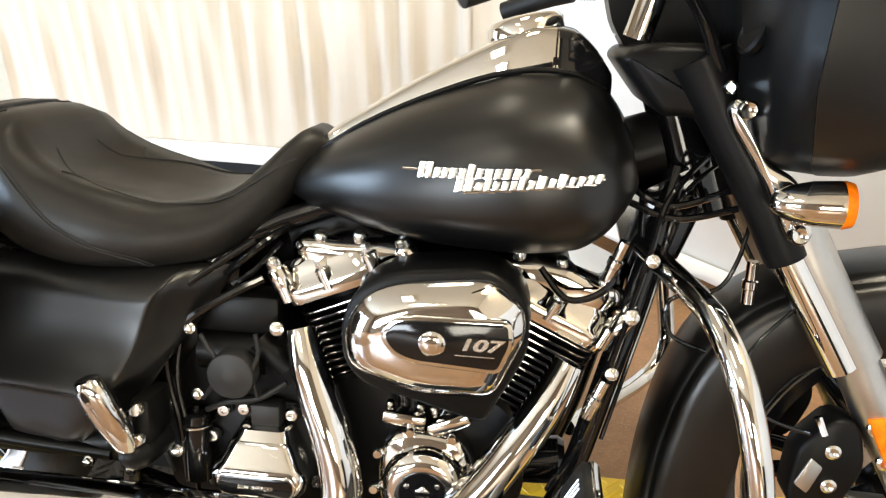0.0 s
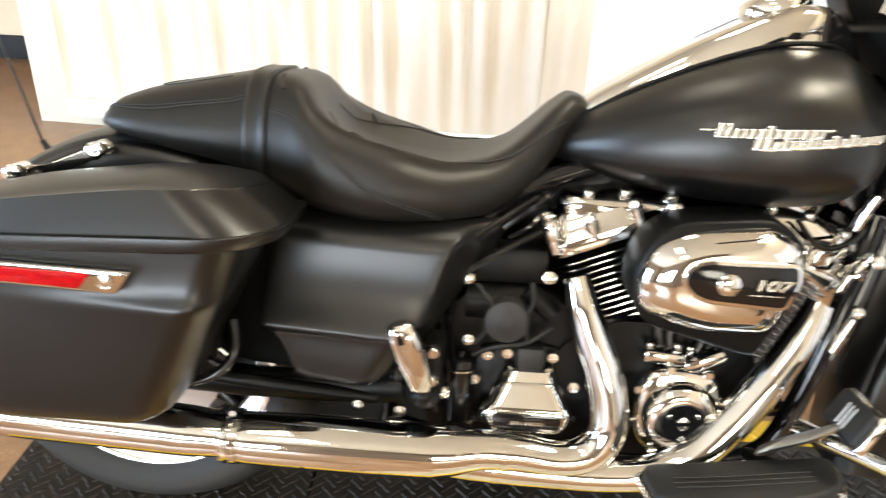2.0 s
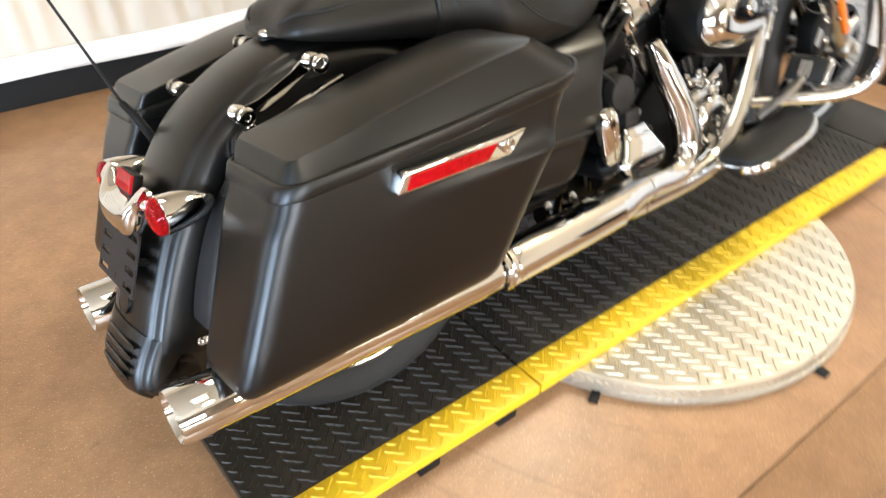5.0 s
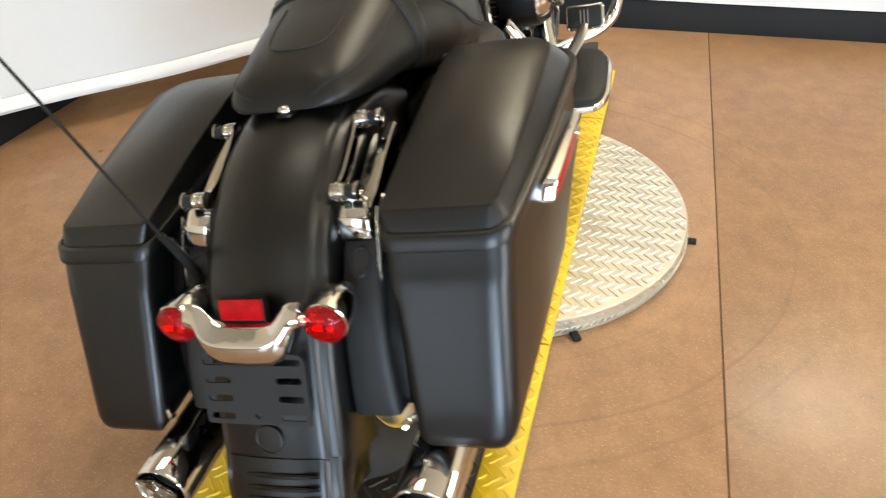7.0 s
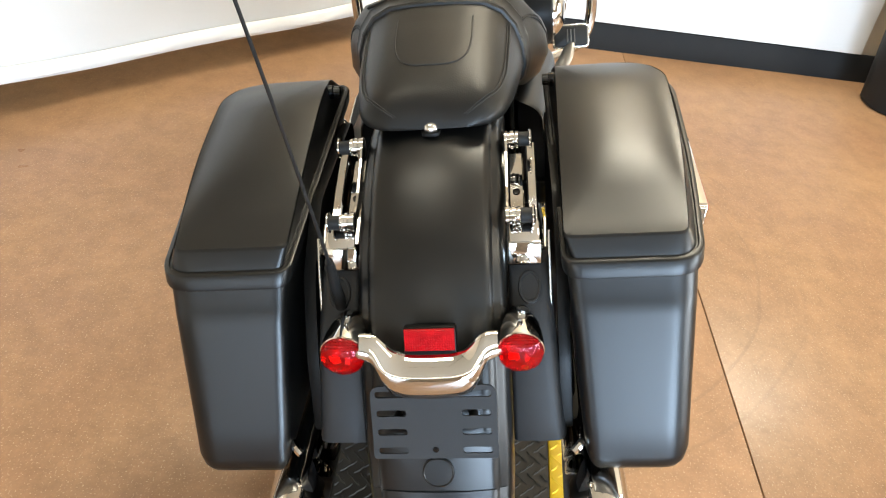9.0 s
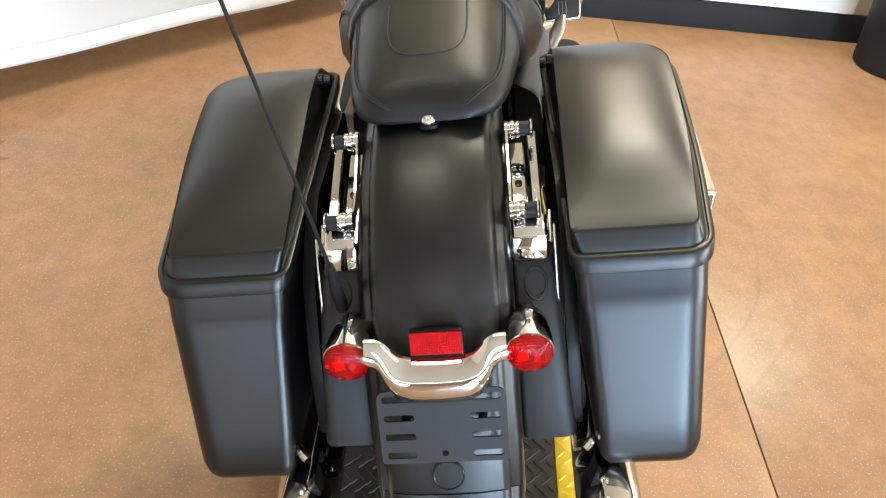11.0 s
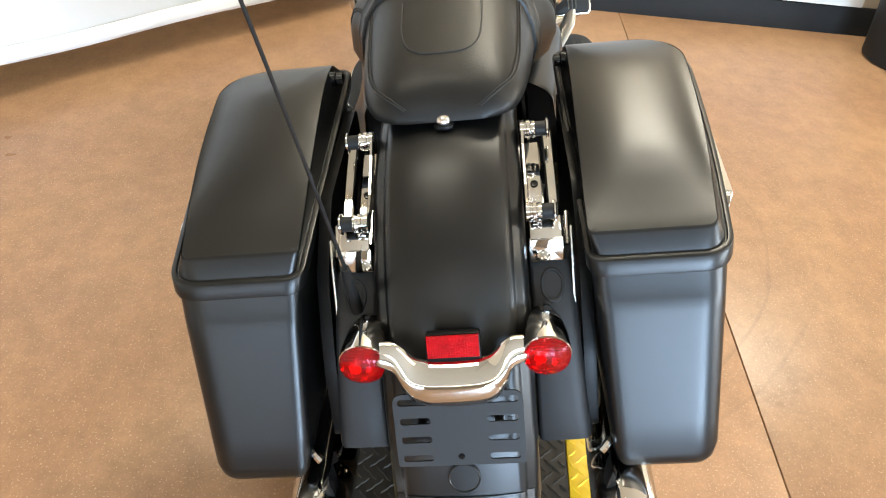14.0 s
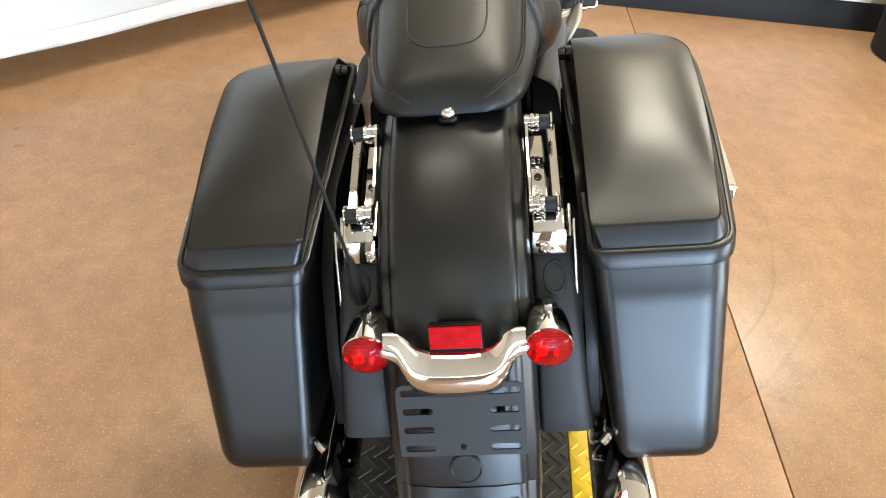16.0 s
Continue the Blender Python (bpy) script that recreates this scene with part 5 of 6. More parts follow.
part("inset_rim", slab(shrink(strip_line, -0.004), -0.186, -0.1945, "y", edge=0.002), CHROME, side_cover, "chrome rim round the inset strip")
inset_strip = part("inset_panel", slab(strip_line, -0.188, -0.1955, "y", edge=0.0008), GLOSS, side_cover, "black inset strip")
letters("SIX SPEED", 0.0095, Matrix.Translation((0.666, -0.1962, 0.2945)) @ Matrix.Rotation(radians(90), 4, "X") @ Matrix.Diagonal((1.28, 0.80, 1, 1)), STEEL, inset_strip, "small bright lettering", 0.0004, 0.0002)
part("vent_box", block((0.669, -0.137, 0.388), (0.046, 0.034, 0.036), 0.006), PLASTIC, engine, "dark grey breather box")
part("cover_flange", slab(rpoly([(0.568, 0.345), (0.592, 0.392), (0.622, 0.404), (0.716, 0.400), (0.735, 0.350), (0.752, 0.285), (0.735, 0.255), (0.600, 0.250), (0.566, 0.265)], 0.012, 3), -0.112, -0.126, "y", edge=0.003), SATIN, engine, "black gearbox end plate")
part("filler_neck", lathe([(0, 0.022), (0.088, 0.0215), (0.089, 0.024), (0.094, 0.024), (0.0955, 0.021), (0.108, 0.0205), (0.111, 0.017), (0.112, 0.006), (0.122, 0.006)], (0.556, -0.138, 0.268), (0, 0, 1), 24), GLOSS, engine, "black filler neck")
part("neck_ring", lathe([(0, 0.0245), (0.003, 0.0247), (0.0035, 0.022)], (0.556, -0.138, 0.3585), (0, 0, 1), 24), STEEL, engine, "thin bright ring on the filler neck")
for x, z in ((0.631, 0.389), (0.7055, 0.386), (0.579, 0.339), (0.599, 0.384), (0.577, 0.262), (0.743, 0.275), (0.745, 0.335)):
    part("boss", lathe([(0, 0.013), (0.018, 0.012)], (x, -0.112, z), (0, -1, 0), 14), SATIN, engine)
    part("bolt", lathe([(0, 0.0105), (0.007, 0.0105), (0.010, 0.0085), (0.0102, 0.0045), (0.007, 0.004)], (x, -0.130, z), (0, -1, 0), 16), BRIGHT, engine, "bright zinc bolt")
cp = rpoly([(0.845, 0.265), (0.880, 0.232), (0.945, 0.232), (0.985, 0.268), (0.985, 0.345), (0.965, 0.385), (0.905, 0.395), (0.855, 0.385), (0.840, 0.33)], 0.025, 4)
cam_cover = part("cam_cover", slab(cp, -0.125, -0.168, "y", edge=0.010), CHROME, engine, "chrome cam cover", sharp=50)
part("dome", lathe([(0, 0.062), (0.012, 0.062), (0.022, 0.057), (0.027, 0.050), (0.029, 0.042), (0.029, 0.034)], (0.914, -0.166, 0.312), (0, -1, 0), 40), CHROME, cam_cover, "round chrome timing cover")
part("badge_ring", lathe([(0, 0.035), (0.0292, 0.035), (0.0300, 0.033), (0.0295, 0.031), (0.0295, 0.002)], (0.914, -0.166, 0.312), (0, -1, 0), 36), GLOSS, cam_cover, "black round centre")
part("emblem", slab(rpoly([(0.903, 0.309), (0.914, 0.299), (0.925, 0.309), (0.925, 0.316), (0.914, 0.325), (0.903, 0.316)], 0.003, 3), -0.1945, -0.1965, "y", edge=0.0005), STEEL, cam_cover, "plain bright emblem shape")
part("emblem_bar", slab([(0.899, 0.309), (0.929, 0.309), (0.929, 0.315), (0.899, 0.315)], -0.1955, -0.1972, "y"), GLOSS, cam_cover)
for t in (0.6, 2.7, 4.7):
    part("screw", lathe([(0, 0.004), (0.0015, 0.004), (0.002, 0.002)], (0.914 + 0.0255 * math.cos(t), -0.1952, 0.312 + 0.0255 * math.sin(t)), (0, -1, 0), 10), STEEL, cam_cover)
for a in range(8):
    t = 2 * math.pi * a / 8 + 0.3
    part("bolt", lathe([(0, 0.008), (0.010, 0.008), (0.013, 0.006)], (0.914 + 0.080 * math.cos(t), -0.160, 0.318 + 0.078 * math.sin(t)), (0, -1, 0), 14), CHROME, cam_cover)
for (x0, z0), (x1, z1) in (((0.880, 0.395), (0.868, 0.46)), ((0.895, 0.40), (0.888, 0.46)), ((0.945, 0.395), (0.975, 0.45)), ((0.930, 0.40), (0.955, 0.46))):
    part("pushrod_tube", tube([(x0, -0.135, z0), (x1, -0.128, z1)], 0.010, 14, 2), GLOSS, engine)
for x, z, a in ((0.880, 0.408, 0.1), (0.945, 0.405, -0.45)):
    lb = block((x, -0.140, z), (0.066, 0.05, 0.022), 0.006, Matrix.Rotation(a, 4, "Y"))
    part("lifter_block", lb, CHROME, engine, "chrome lifter block", sharp=30)
    for u in (-0.022, 0.022):
        part("bolt", lathe([(0, 0.0075), (0.012, 0.0075), (0.015, 0.005)], (x + u, -0.145, z + 0.008), (0, -0.3, 1), 12), CHROME, engine)
part("primary_cover", slab(rpoly([(0.46, 0.13), (1.00, 0.13), (1.06, 0.24), (1.02, 0.40), (0.92, 0.43), (0.60, 0.42), (0.46, 0.36)], 0.05, 5), 0.15, 0.225, "y", edge=0.02), SATIN, engine, "black primary drive cover")
# belt guard drawn oversize, as a dark screen before the far yellow edge
part("belt_guard", slab(rpoly([(-0.06, 0.19), (0.10, 0.12), (0.66, 0.11), (0.66, 0.36), (0.30, 0.40), (0.10, 0.42), (-0.06, 0.40)], 0.03, 4), 0.105, 0.125, "y", edge=0.004), SATIN, engine, "black belt guard, enlarged to keep the gap dark")
part("left_pipe", tube([(0.20, 0.228, 0.257), (0.35, 0.222, 0.25), (0.48, 0.20, 0.235), (0.56, 0.12, 0.22), (0.58, 0.0, 0.21)], 0.038, 20, 5), CHROME, engine, "chrome crossover pipe")
part("oil_filter", lathe([(0, 0.036), (0.07, 0.038), (0.08, 0.03), (0.082, 0.01)], (1.04, -0.04, 0.29), (1, 0, 0.1), 28), GLOSS, engine)

# starter, round cover, hoses and boxes behind the rear header
part("starter", tube([(0.56, -0.10, 0.470), (0.66, -0.105, 0.470)], 0.034, 22, 2), SATIN, engine, "black starter motor")
part("round_cover", lathe([(0, 0.036), (0.022, 0.036), (0.025, 0.0345), (0.0265, 0.031), (0.0262, 0.017), (0.0272, 0.0155), (0.0272, 0.004)], (0.624, -0.142, 0.455), (0, -1, 0), 30), PLASTIC, engine, "round dark grey rubber cap")
part("electrics_box", block((0.62, -0.095, 0.535), (0.13, 0.06, 0.06), 0.008), SATIN, engine)
part("solenoid", tube([(0.655, -0.13, 0.50), (0.70, -0.13, 0.46)], 0.017, 14, 2), SATIN, engine)
part("oil_pipe", tube([(0.575, -0.14, 0.385), (0.61, -0.15, 0.405), (0.66, -0.148, 0.415), (0.70, -0.14, 0.44)], 0.005, 8, 4), RUBBER, engine)

# --- frame, swing arm, wiring ---
fr = new("frame")
fr.parent = bike
tagged(fr, "gloss black tubular steel frame")
for side in (-1, 1):
    s = side
    part("down_tube", tube([(1.245, s * 0.03, 0.77), (1.205, s * 0.075, 0.62), (1.165, s * 0.10, 0.47), (1.12, s * 0.105, 0.30), (1.07, s * 0.105, 0.215), (0.95, s * 0.105, 0.195), (0.6, s * 0.105, 0.20), (0.42, s * 0.11, 0.24)], 0.018, 16, 6), GLOSS, fr)
    part("rear_tube", tube([(0.44, s * 0.13, 0.25), (0.47, s * 0.14, 0.40), (0.55, s * 0.12, 0.56), (0.68, s * 0.07, 0.67), (1.15, s * 0.03, 0.80)], 0.017, 14, 6), GLOSS, fr)
    part("swing_arm", tube([(0.46, s * 0.125, 0.315), (0.25, s * 0.13, 0.305), (0.0, s * 0.135, 0.320)], [0.034, 0.026, 0.028], 16, 4), SATIN, fr, "black swing arm")
    part("bag_loop", tube([(0.10, s * 0.235, 0.345), (0.17, s * 0.235, 0.362), (0.205, s * 0.225, 0.40), (0.20, s * 0.21, 0.45)], 0.008, 10, 5), GLOSS, fr, "black bag guard loop")
    part("shock", tube([(0.18, s * 0.165, 0.35), (0.08, s * 0.16, 0.42)], 0.024, 18, 2), GLOSS, fr)
    part("lower_rail", tube([(0.42, s * 0.15, 0.30), (0.20, s * 0.165, 0.325), (-0.12, s * 0.17, 0.37), (-0.25, s * 0.17, 0.44)], 0.012, 12, 4), SATIN, fr)
# dark sheet standing in for the shaded gap between bag and side cover
part("gap_sheet", slab(rpoly([(0.11, 0.37), (0.20, 0.335), (0.47, 0.325), (0.50, 0.56), (0.40, 0.61), (0.14, 0.62)], 0.02, 3), -0.112, -0.118, "y", edge=0.001), GAP_SHADE, fr, "black sheet standing in for the shaded gap by the side cover")
part("tag", slab([(0.218, 0.219), (0.238, 0.219), (0.241, 0.236), (0.221, 0.236)], -0.118, -0.119, "y"), HEM, fr, "small white paper tag")
part("battery_box", block((0.42, 0.0, 0.46), (0.26, 0.20, 0.24), 0.02), SATIN, fr, "black battery box")
part("inner_fender", block((0.22, 0.0, 0.52), (0.22, 0.17, 0.20), 0.02), SATIN, fr)
part("down_tube_cover", slab(rpoly([(1.188, 0.735), (1.268, 0.748), (1.284, 0.721), (1.259, 0.648), (1.226, 0.587), (1.206, 0.505), (1.189, 0.505), (1.191, 0.562), (1.199, 0.615), (1.192, 0.673)], 0.008, 3), 0.055, -0.055, "y", edge=0.012), GLOSS, fr, "gloss black cover over the down tubes")
part("steering_head", tube([(1.225, 0, 0.87), (1.285, 0, 0.70)], 0.037, 20, 2), GLOSS, fr)
part("gusset", slab(rpoly([(1.155, 0.715), (1.26, 0.775), (1.27, 0.72), (1.19, 0.62)], 0.01, 3), -0.05, 0.05, "y", edge=0.003), GLOSS, fr)
part("backbone", tube([(1.22, 0, 0.80), (0.95, 0, 0.715), (0.68, 0, 0.64)], 0.05, 18, 4), SATIN, fr)
harness = new("wiring")
harness.parent = bike
tagged(harness, "black cables and hoses")
rnd = random.Random(21)
CABLES = [
    ([(1.28, -0.07, 0.80), (1.22, -0.13, 0.745), (1.20, -0.14, 0.66), (1.165, -0.15, 0.52), (1.13, -0.16, 0.40), (1.09, -0.15, 0.31)], 0.0055),
    ([(1.30, -0.06, 0.79), (1.235, -0.12, 0.74), (1.215, -0.125, 0.62), (1.185, -0.14, 0.50), (1.16, -0.15, 0.40)], 0.004),
    ([(1.17, -0.10, 0.755), (1.22, -0.13, 0.735), (1.29, -0.12, 0.755), (1.34, -0.09, 0.77)], 0.006),
    ([(1.17, -0.11, 0.735), (1.23, -0.135, 0.72), (1.31, -0.12, 0.735)], 0.006),
    ([(0.61, -0.13, 0.60), (0.645, -0.135, 0.63), (0.675, -0.13, 0.655), (0.70, -0.05, 0.67)], 0.007),
    ([(0.62, -0.13, 0.585), (0.655, -0.135, 0.61), (0.68, -0.09, 0.64)], 0.005),
    ([(0.54, -0.15, 0.52), (0.58, -0.155, 0.55), (0.63, -0.15, 0.58), (0.67, -0.14, 0.60)], 0.008),
    ([(0.53, -0.14, 0.54), (0.52, -0.15, 0.46), (0.535, -0.15, 0.36), (0.54, -0.145, 0.26)], 0.006),
    ([(0.55, -0.14, 0.54), (0.535, -0.15, 0.44), (0.55, -0.15, 0.34), (0.555, -0.145, 0.25)], 0.005),
    ([(0.50, -0.16, 0.50), (0.555, -0.16, 0.58), (0.615, -0.15, 0.625), (0.66, -0.14, 0.655)], 0.006),
    ([(1.34, -0.08, 0.71), (1.325, -0.10, 0.66), (1.30, -0.11, 0.62), (1.24, -0.11, 0.60), (1.245, -0.11, 0.55), (1.30, -0.09, 0.52)], 0.004),
    ([(1.40, -0.12, 0.60), (1.35, -0.13, 0.54), (1.345, -0.14, 0.48), (1.38, -0.14, 0.45), (1.44, -0.14, 0.43)], 0.0035),
    ([(1.06, -0.13, 0.64), (1.10, -0.14, 0.60), (1.15, -0.14, 0.62), (1.17, -0.12, 0.67)], 0.006),
]
for pts, r in CABLES:
    part("cable", tube(pts, r * 0.8, 8, 6), GLOSS, harness)
for o_, d_ in (((1.135, -0.165, 0.44), (0.30, 0, 0.75)), ((1.15, -0.13, 0.63), (0.2, -0.1, 0.6)), ((1.345, -0.10, 0.60), (0, 0, 1))):
    part("fitting", lathe([(0, 0.009), (0.02, 0.009), (0.022, 0.011), (0.032, 0.011), (0.034, 0.008), (0.06, 0.008)], o_, d_, 12), CHROME, harness, "chrome hose fitting")

for x, y, z, r in ((0.515, -0.150, 0.395, 0.007), (0.528, -0.152, 0.318, 0.007), (0.566, -0.150, 0.415, 0.006), (0.688, -0.140, 0.525, 0.007), (0.560, -0.150, 0.520, 0.006), (1.185, -0.150, 0.585, 0.007), (1.205, -0.150, 0.665, 0.006), (1.165, -0.160, 0.505, 0.006), (0.46, -0.165, 0.285, 0.007), (0.39, -0.165, 0.292, 0.006)):
    part("clip", lathe([(0, r * 1.5), (0.004, r * 1.5), (0.005, r), (0.010, r), (0.0115, r * 0.6)], (x, y, z), (0, -1, 0.15), 12), STEEL, harness, "small bright clip")
for pts in ([(0.575, -0.15, 0.51), (0.59, -0.16, 0.495), (0.60, -0.162, 0.48), (0.595, -0.158, 0.44), (0.575, -0.155, 0.41)], [(0.66, -0.155, 0.52), (0.665, -0.16, 0.49), (0.655, -0.16, 0.46), (0.66, -0.155, 0.42)], [(0.50, -0.15, 0.42), (0.515, -0.158, 0.38), (0.51, -0.158, 0.33), (0.52, -0.15, 0.28)]):
    part("cable", tube(pts, 0.0035, 8, 6), RUBBER, harness)

# --- side covers ---
COVER_L = [(0.348, 0.335), (0.352, 0.312), (0.358, 0.300), (0.37, 0.293), (0.39, 0.287), (0.41, 0.279), (0.425, 0.270), (0.435, 0.258), (0.445, 0.250), (0.60, 0.262), (0.612, 0.270)]
COVER_F = [(0.348, 0.398), (0.355, 0.410), (0.37, 0.424), (0.40, 0.440), (0.44, 0.462), (0.466, 0.489), (0.495, 0.5034), (0.529, 0.5174), (0.576, 0.5335), (0.600, 0.550), (0.612, 0.562)]
COVER_E = [(0.348, 0.408), (0.355, 0.424), (0.37, 0.442), (0.40, 0.478), (0.414, 0.4935), (0.454, 0.517), (0.513, 0.559), (0.557, 0.592), (0.597, 0.615), (0.612, 0.622)]
COVER_Y = [(0.348, -0.204), (0.351, -0.214), (0.358, -0.221), (0.38, -0.2255), (0.41, -0.2275), (0.432, -0.2285), (0.438, -0.2320), (0.443, -0.2375), (0.447, -0.2390), (0.453, -0.2365), (0.465, -0.2285), (0.49, -0.2130), (0.52, -0.2015), (0.55, -0.1955), (0.572, -0.1935), (0.584, -0.1885), (0.594, -0.178), (0.604, -0.160), (0.612, -0.138)]
EDGE_Y = [(0.348, -0.200), (0.37, -0.205), (0.414, -0.190), (0.454, -0.172), (0.513, -0.151), (0.557, -0.136), (0.597, -0.123), (0.612, -0.118)]
for side in (-1, 1):
    fix = (lambda b: b) if side < 0 else mirrored
    rings = []
    for z in (0.348, 0.349, 0.351, 0.354, 0.358, 0.365, 0.38, 0.40, 0.42, 0.43, 0.434, 0.437, 0.440, 0.443, 0.445, 0.447, 0.450, 0.454, 0.46, 0.47, 0.48, 0.495, 0.51, 0.525, 0.54, 0.555, 0.567, 0.576, 0.583, 0.589, 0.594, 0.600, 0.606, 0.612):
        xl, xf, xe, ym, ye = smooth(z, COVER_L), smooth(z, COVER_F), smooth(z, COVER_E), smooth(z, COVER_Y), smooth(z, EDGE_Y)
        row = [(xl + 0.004, -0.125, z)]
        knot = [(xl, ym + 0.11 * (0.445 - xl) + 0.006), (xl + 0.006, ym + 0.11 * (0.445 - xl)), (0.5 * (xl + xf), ym + 0.11 * (0.445 - 0.5 * (xl + xf)) - 0.002), (xf - 0.02, ym + 0.11 * (0.425 - xf)), (xf, ym + 0.11 * (0.445 - xf) + 0.003), (xf + 0.35 * (xe - xf), 0.66 * ym + 0.34 * ye), (xe - 0.004, ye - 0.002), (xe, ye + 0.004)]
        row += [(q.x, q.y, z) for q in spline([(x, y, 0) for x, y in knot], 5)]
        row.append((xe - 0.006, -0.110, z))
        rings.append(row)
    part("side_cover", fix(loft(rings)), DENIM, bike, "matte black side cover with a creased lower panel and flared front edge", sharp=50)

# --- passenger pegs ---
for side in (-1, 1):
    fix = (lambda b: b) if side < 0 else mirrored
    axis = [Vector((0.4615, -0.262, 0.482)), Vector((0.4625, -0.2615, 0.4795)), Vector((0.470, -0.257, 0.455)), Vector((0.484, -0.248, 0.412)), Vector((0.496, -0.239, 0.374)), Vector((0.5, -0.236, 0.363))]
    along = (axis[-1] - axis[0]).normalized()
    out = (Vector((-0.15, -1, 0.1)) - along * Vector((-0.15, -1, 0.1)).dot(along)).normalized()
    wide = along.cross(out)
    rings = []
    for p, rw, ro in zip(axis, (0.010, 0.0185, 0.0235, 0.0225, 0.019, 0.013), (0.008, 0.013, 0.017, 0.0165, 0.014, 0.010)):
        rings.append([p + wide * (rw * math.copysign(abs(math.cos(a)) ** 0.8, math.cos(a))) + out * (ro * math.copysign(abs(math.sin(a)) ** 0.8, math.sin(a))) for a in (2 * math.pi * j / 28 for j in range(28))])
    pg = part("passenger_peg", fix(loft(rings)), CHROME, bike, "folded chrome passenger peg", sharp=60)
    c = axis[0].lerp(axis[2], 0.75) + wide * 0.001 + out * 0.0145
    rr = [[c + out * h + along * (s_ * 0.0125 * math.cos(a)) + wide * (s_ * 0.0062 * math.sin(a)) for a in (2 * math.pi * j / 20 for j in range(20))] for s_, h in ((1.25, -0.004), (1.22, 0.0015), (1.0, 0.0022))]
    part("recess_rim", fix(loft(rr)), CHROME, pg)
    rr = [[c + out * h + along * (s_ * 0.0120 * math.cos(a)) + wide * (s_ * 0.0058 * math.sin(a)) for a in (2 * math.pi * j / 20 for j in range(20))] for s_, h in ((1.0, 0.0), (0.98, 0.0027), (0.85, 0.0024))]
    part("recess", fix(loft(rr)), GLOSS, pg, "dark oval recess in the peg")
    groove = [axis[2].lerp(axis[4], t) + out * (0.0165 - 0.002 * t) for t in (0.1, 0.5, 0.95)]
    part("ridge", fix(tube(groove, 0.0022, 8, 4)), CHROME, pg)
    part("clevis", fix(tube([(0.499, -0.236, 0.366), (0.502, -0.222, 0.352), (0.503, -0.16, 0.345)], [0.013, 0.026, 0.028], 14, 4)), SATIN, pg)
    for x, z in ((0.513, 0.425), (0.512, 0.378)):
        part("bolt", fix(lathe([(0, 0.010), (0.010, 0.010), (0.014, 0.007)], (x, -0.225, z), (0, -1, 0), 14)), CHROME, pg)
    part("mount", fix(block((0.512, -0.19, 0.40), (0.03, 0.07, 0.07), 0.008)), SATIN, pg)

# --- rider floorboards, brake pedal ---
for side in (-1, 1):
    fix = (lambda b: b) if side < 0 else mirrored
    plan = rpoly([(0.838, -0.235), (0.846, -0.330), (0.895, -0.350), (1.06, -0.348), (1.125, -0.320), (1.140, -0.235)], [0.03, 0.05, 0.05, 0.06, 0.05, 0.03], 5)
    tilt = Matrix.Translation((0, 0, 0.262)) @ Matrix.Translation((0.96, 0, 0)) @ Matrix.Rotation(radians(-7), 4, "Y") @ Matrix.Translation((-0.96, 0, 0))
    fb = new("footboard")
    fb.parent = bike
    tagged(fb, "black rubber floorboard with a chrome rim")
    for nm, bm, mt, lb in (("rim", slab(shrink(plan, -0.004), -0.014, 0.002, "z", edge=0.003), CHROME, "chrome floorboard rim"), ("pad", slab(shrink(plan, 0.004), 0.0, 0.016, "z", edge=0.006), RUBBER, "ribbed black rubber pad")):
        bmesh.ops.transform(bm, matrix=tilt, verts=bm.verts)
        part(nm, fix(bm), mt, fb, lb)
    for k in range(3):
        bm = tube([(0.885, -0.283 - 0.012 * k, 0.0165), (0.96, -0.286 - 0.012 * k, 0.0175), (1.085, -0.280 - 0.012 * k, 0.0165)], 0.0011, 6, 3)
        bmesh.ops.transform(bm, matrix=tilt, verts=bm.verts)
        part("rib", fix(bm), PLASTIC, fb)
    part("bracket", fix(tube([(0.88, -0.24, 0.235), (0.89, -0.17, 0.215), (0.90, -0.11, 0.205)], 0.014, 12, 4)), SATIN, fb)
    part("bracket", fix(tube([(1.08, -0.24, 0.262), (1.07, -0.17, 0.235), (1.06, -0.11, 0.215)], 0.014, 12, 4)), SATIN, fb)
pedal = part("brake_pedal", tube([(1.03, -0.225, 0.292), (1.05, -0.245, 0.318), (1.080, -0.268, 0.346), (1.110, -0.280, 0.372)], [0.018, 0.022, 0.022, 0.014], 14, 5, flat=0.35), ALLOY, bike, "grey alloy brake pedal with rubber pad")
pm = Matrix.Translation((1.126, -0.283, 0.386)) @ Matrix.Rotation(radians(-62), 4, "Y")
bm = slab(rpoly([(-0.034, -0.052), (0.034, -0.052), (0.034, 0.052), (-0.034, 0.052)], 0.012, 4), -0.010, 0.002, "z", edge=0.003)
bmesh.ops.transform(bm, matrix=pm, verts=bm.verts)
part("pad_rim", bm, CHROME, pedal, "chrome pad rim")
bm = slab(rpoly([(-0.029, -0.047), (0.029, -0.047), (0.029, 0.047), (-0.029, 0.047)], 0.010, 4), 0.0, 0.012, "z", edge=0.004)
bmesh.ops.transform(bm, matrix=pm, verts=bm.verts)
part("pad", bm, RUBBER, pedal, "black rubber pedal pad")
for k in (-1, 0, 1):
    bm = tube([(-0.018, 0.010 * k, 0.0125), (0.018, 0.010 * k, 0.0125)], 0.0018, 6, 2)
    bmesh.ops.transform(bm, matrix=pm, verts=bm.verts)
    part("rib", bm, ALLOY, pedal)

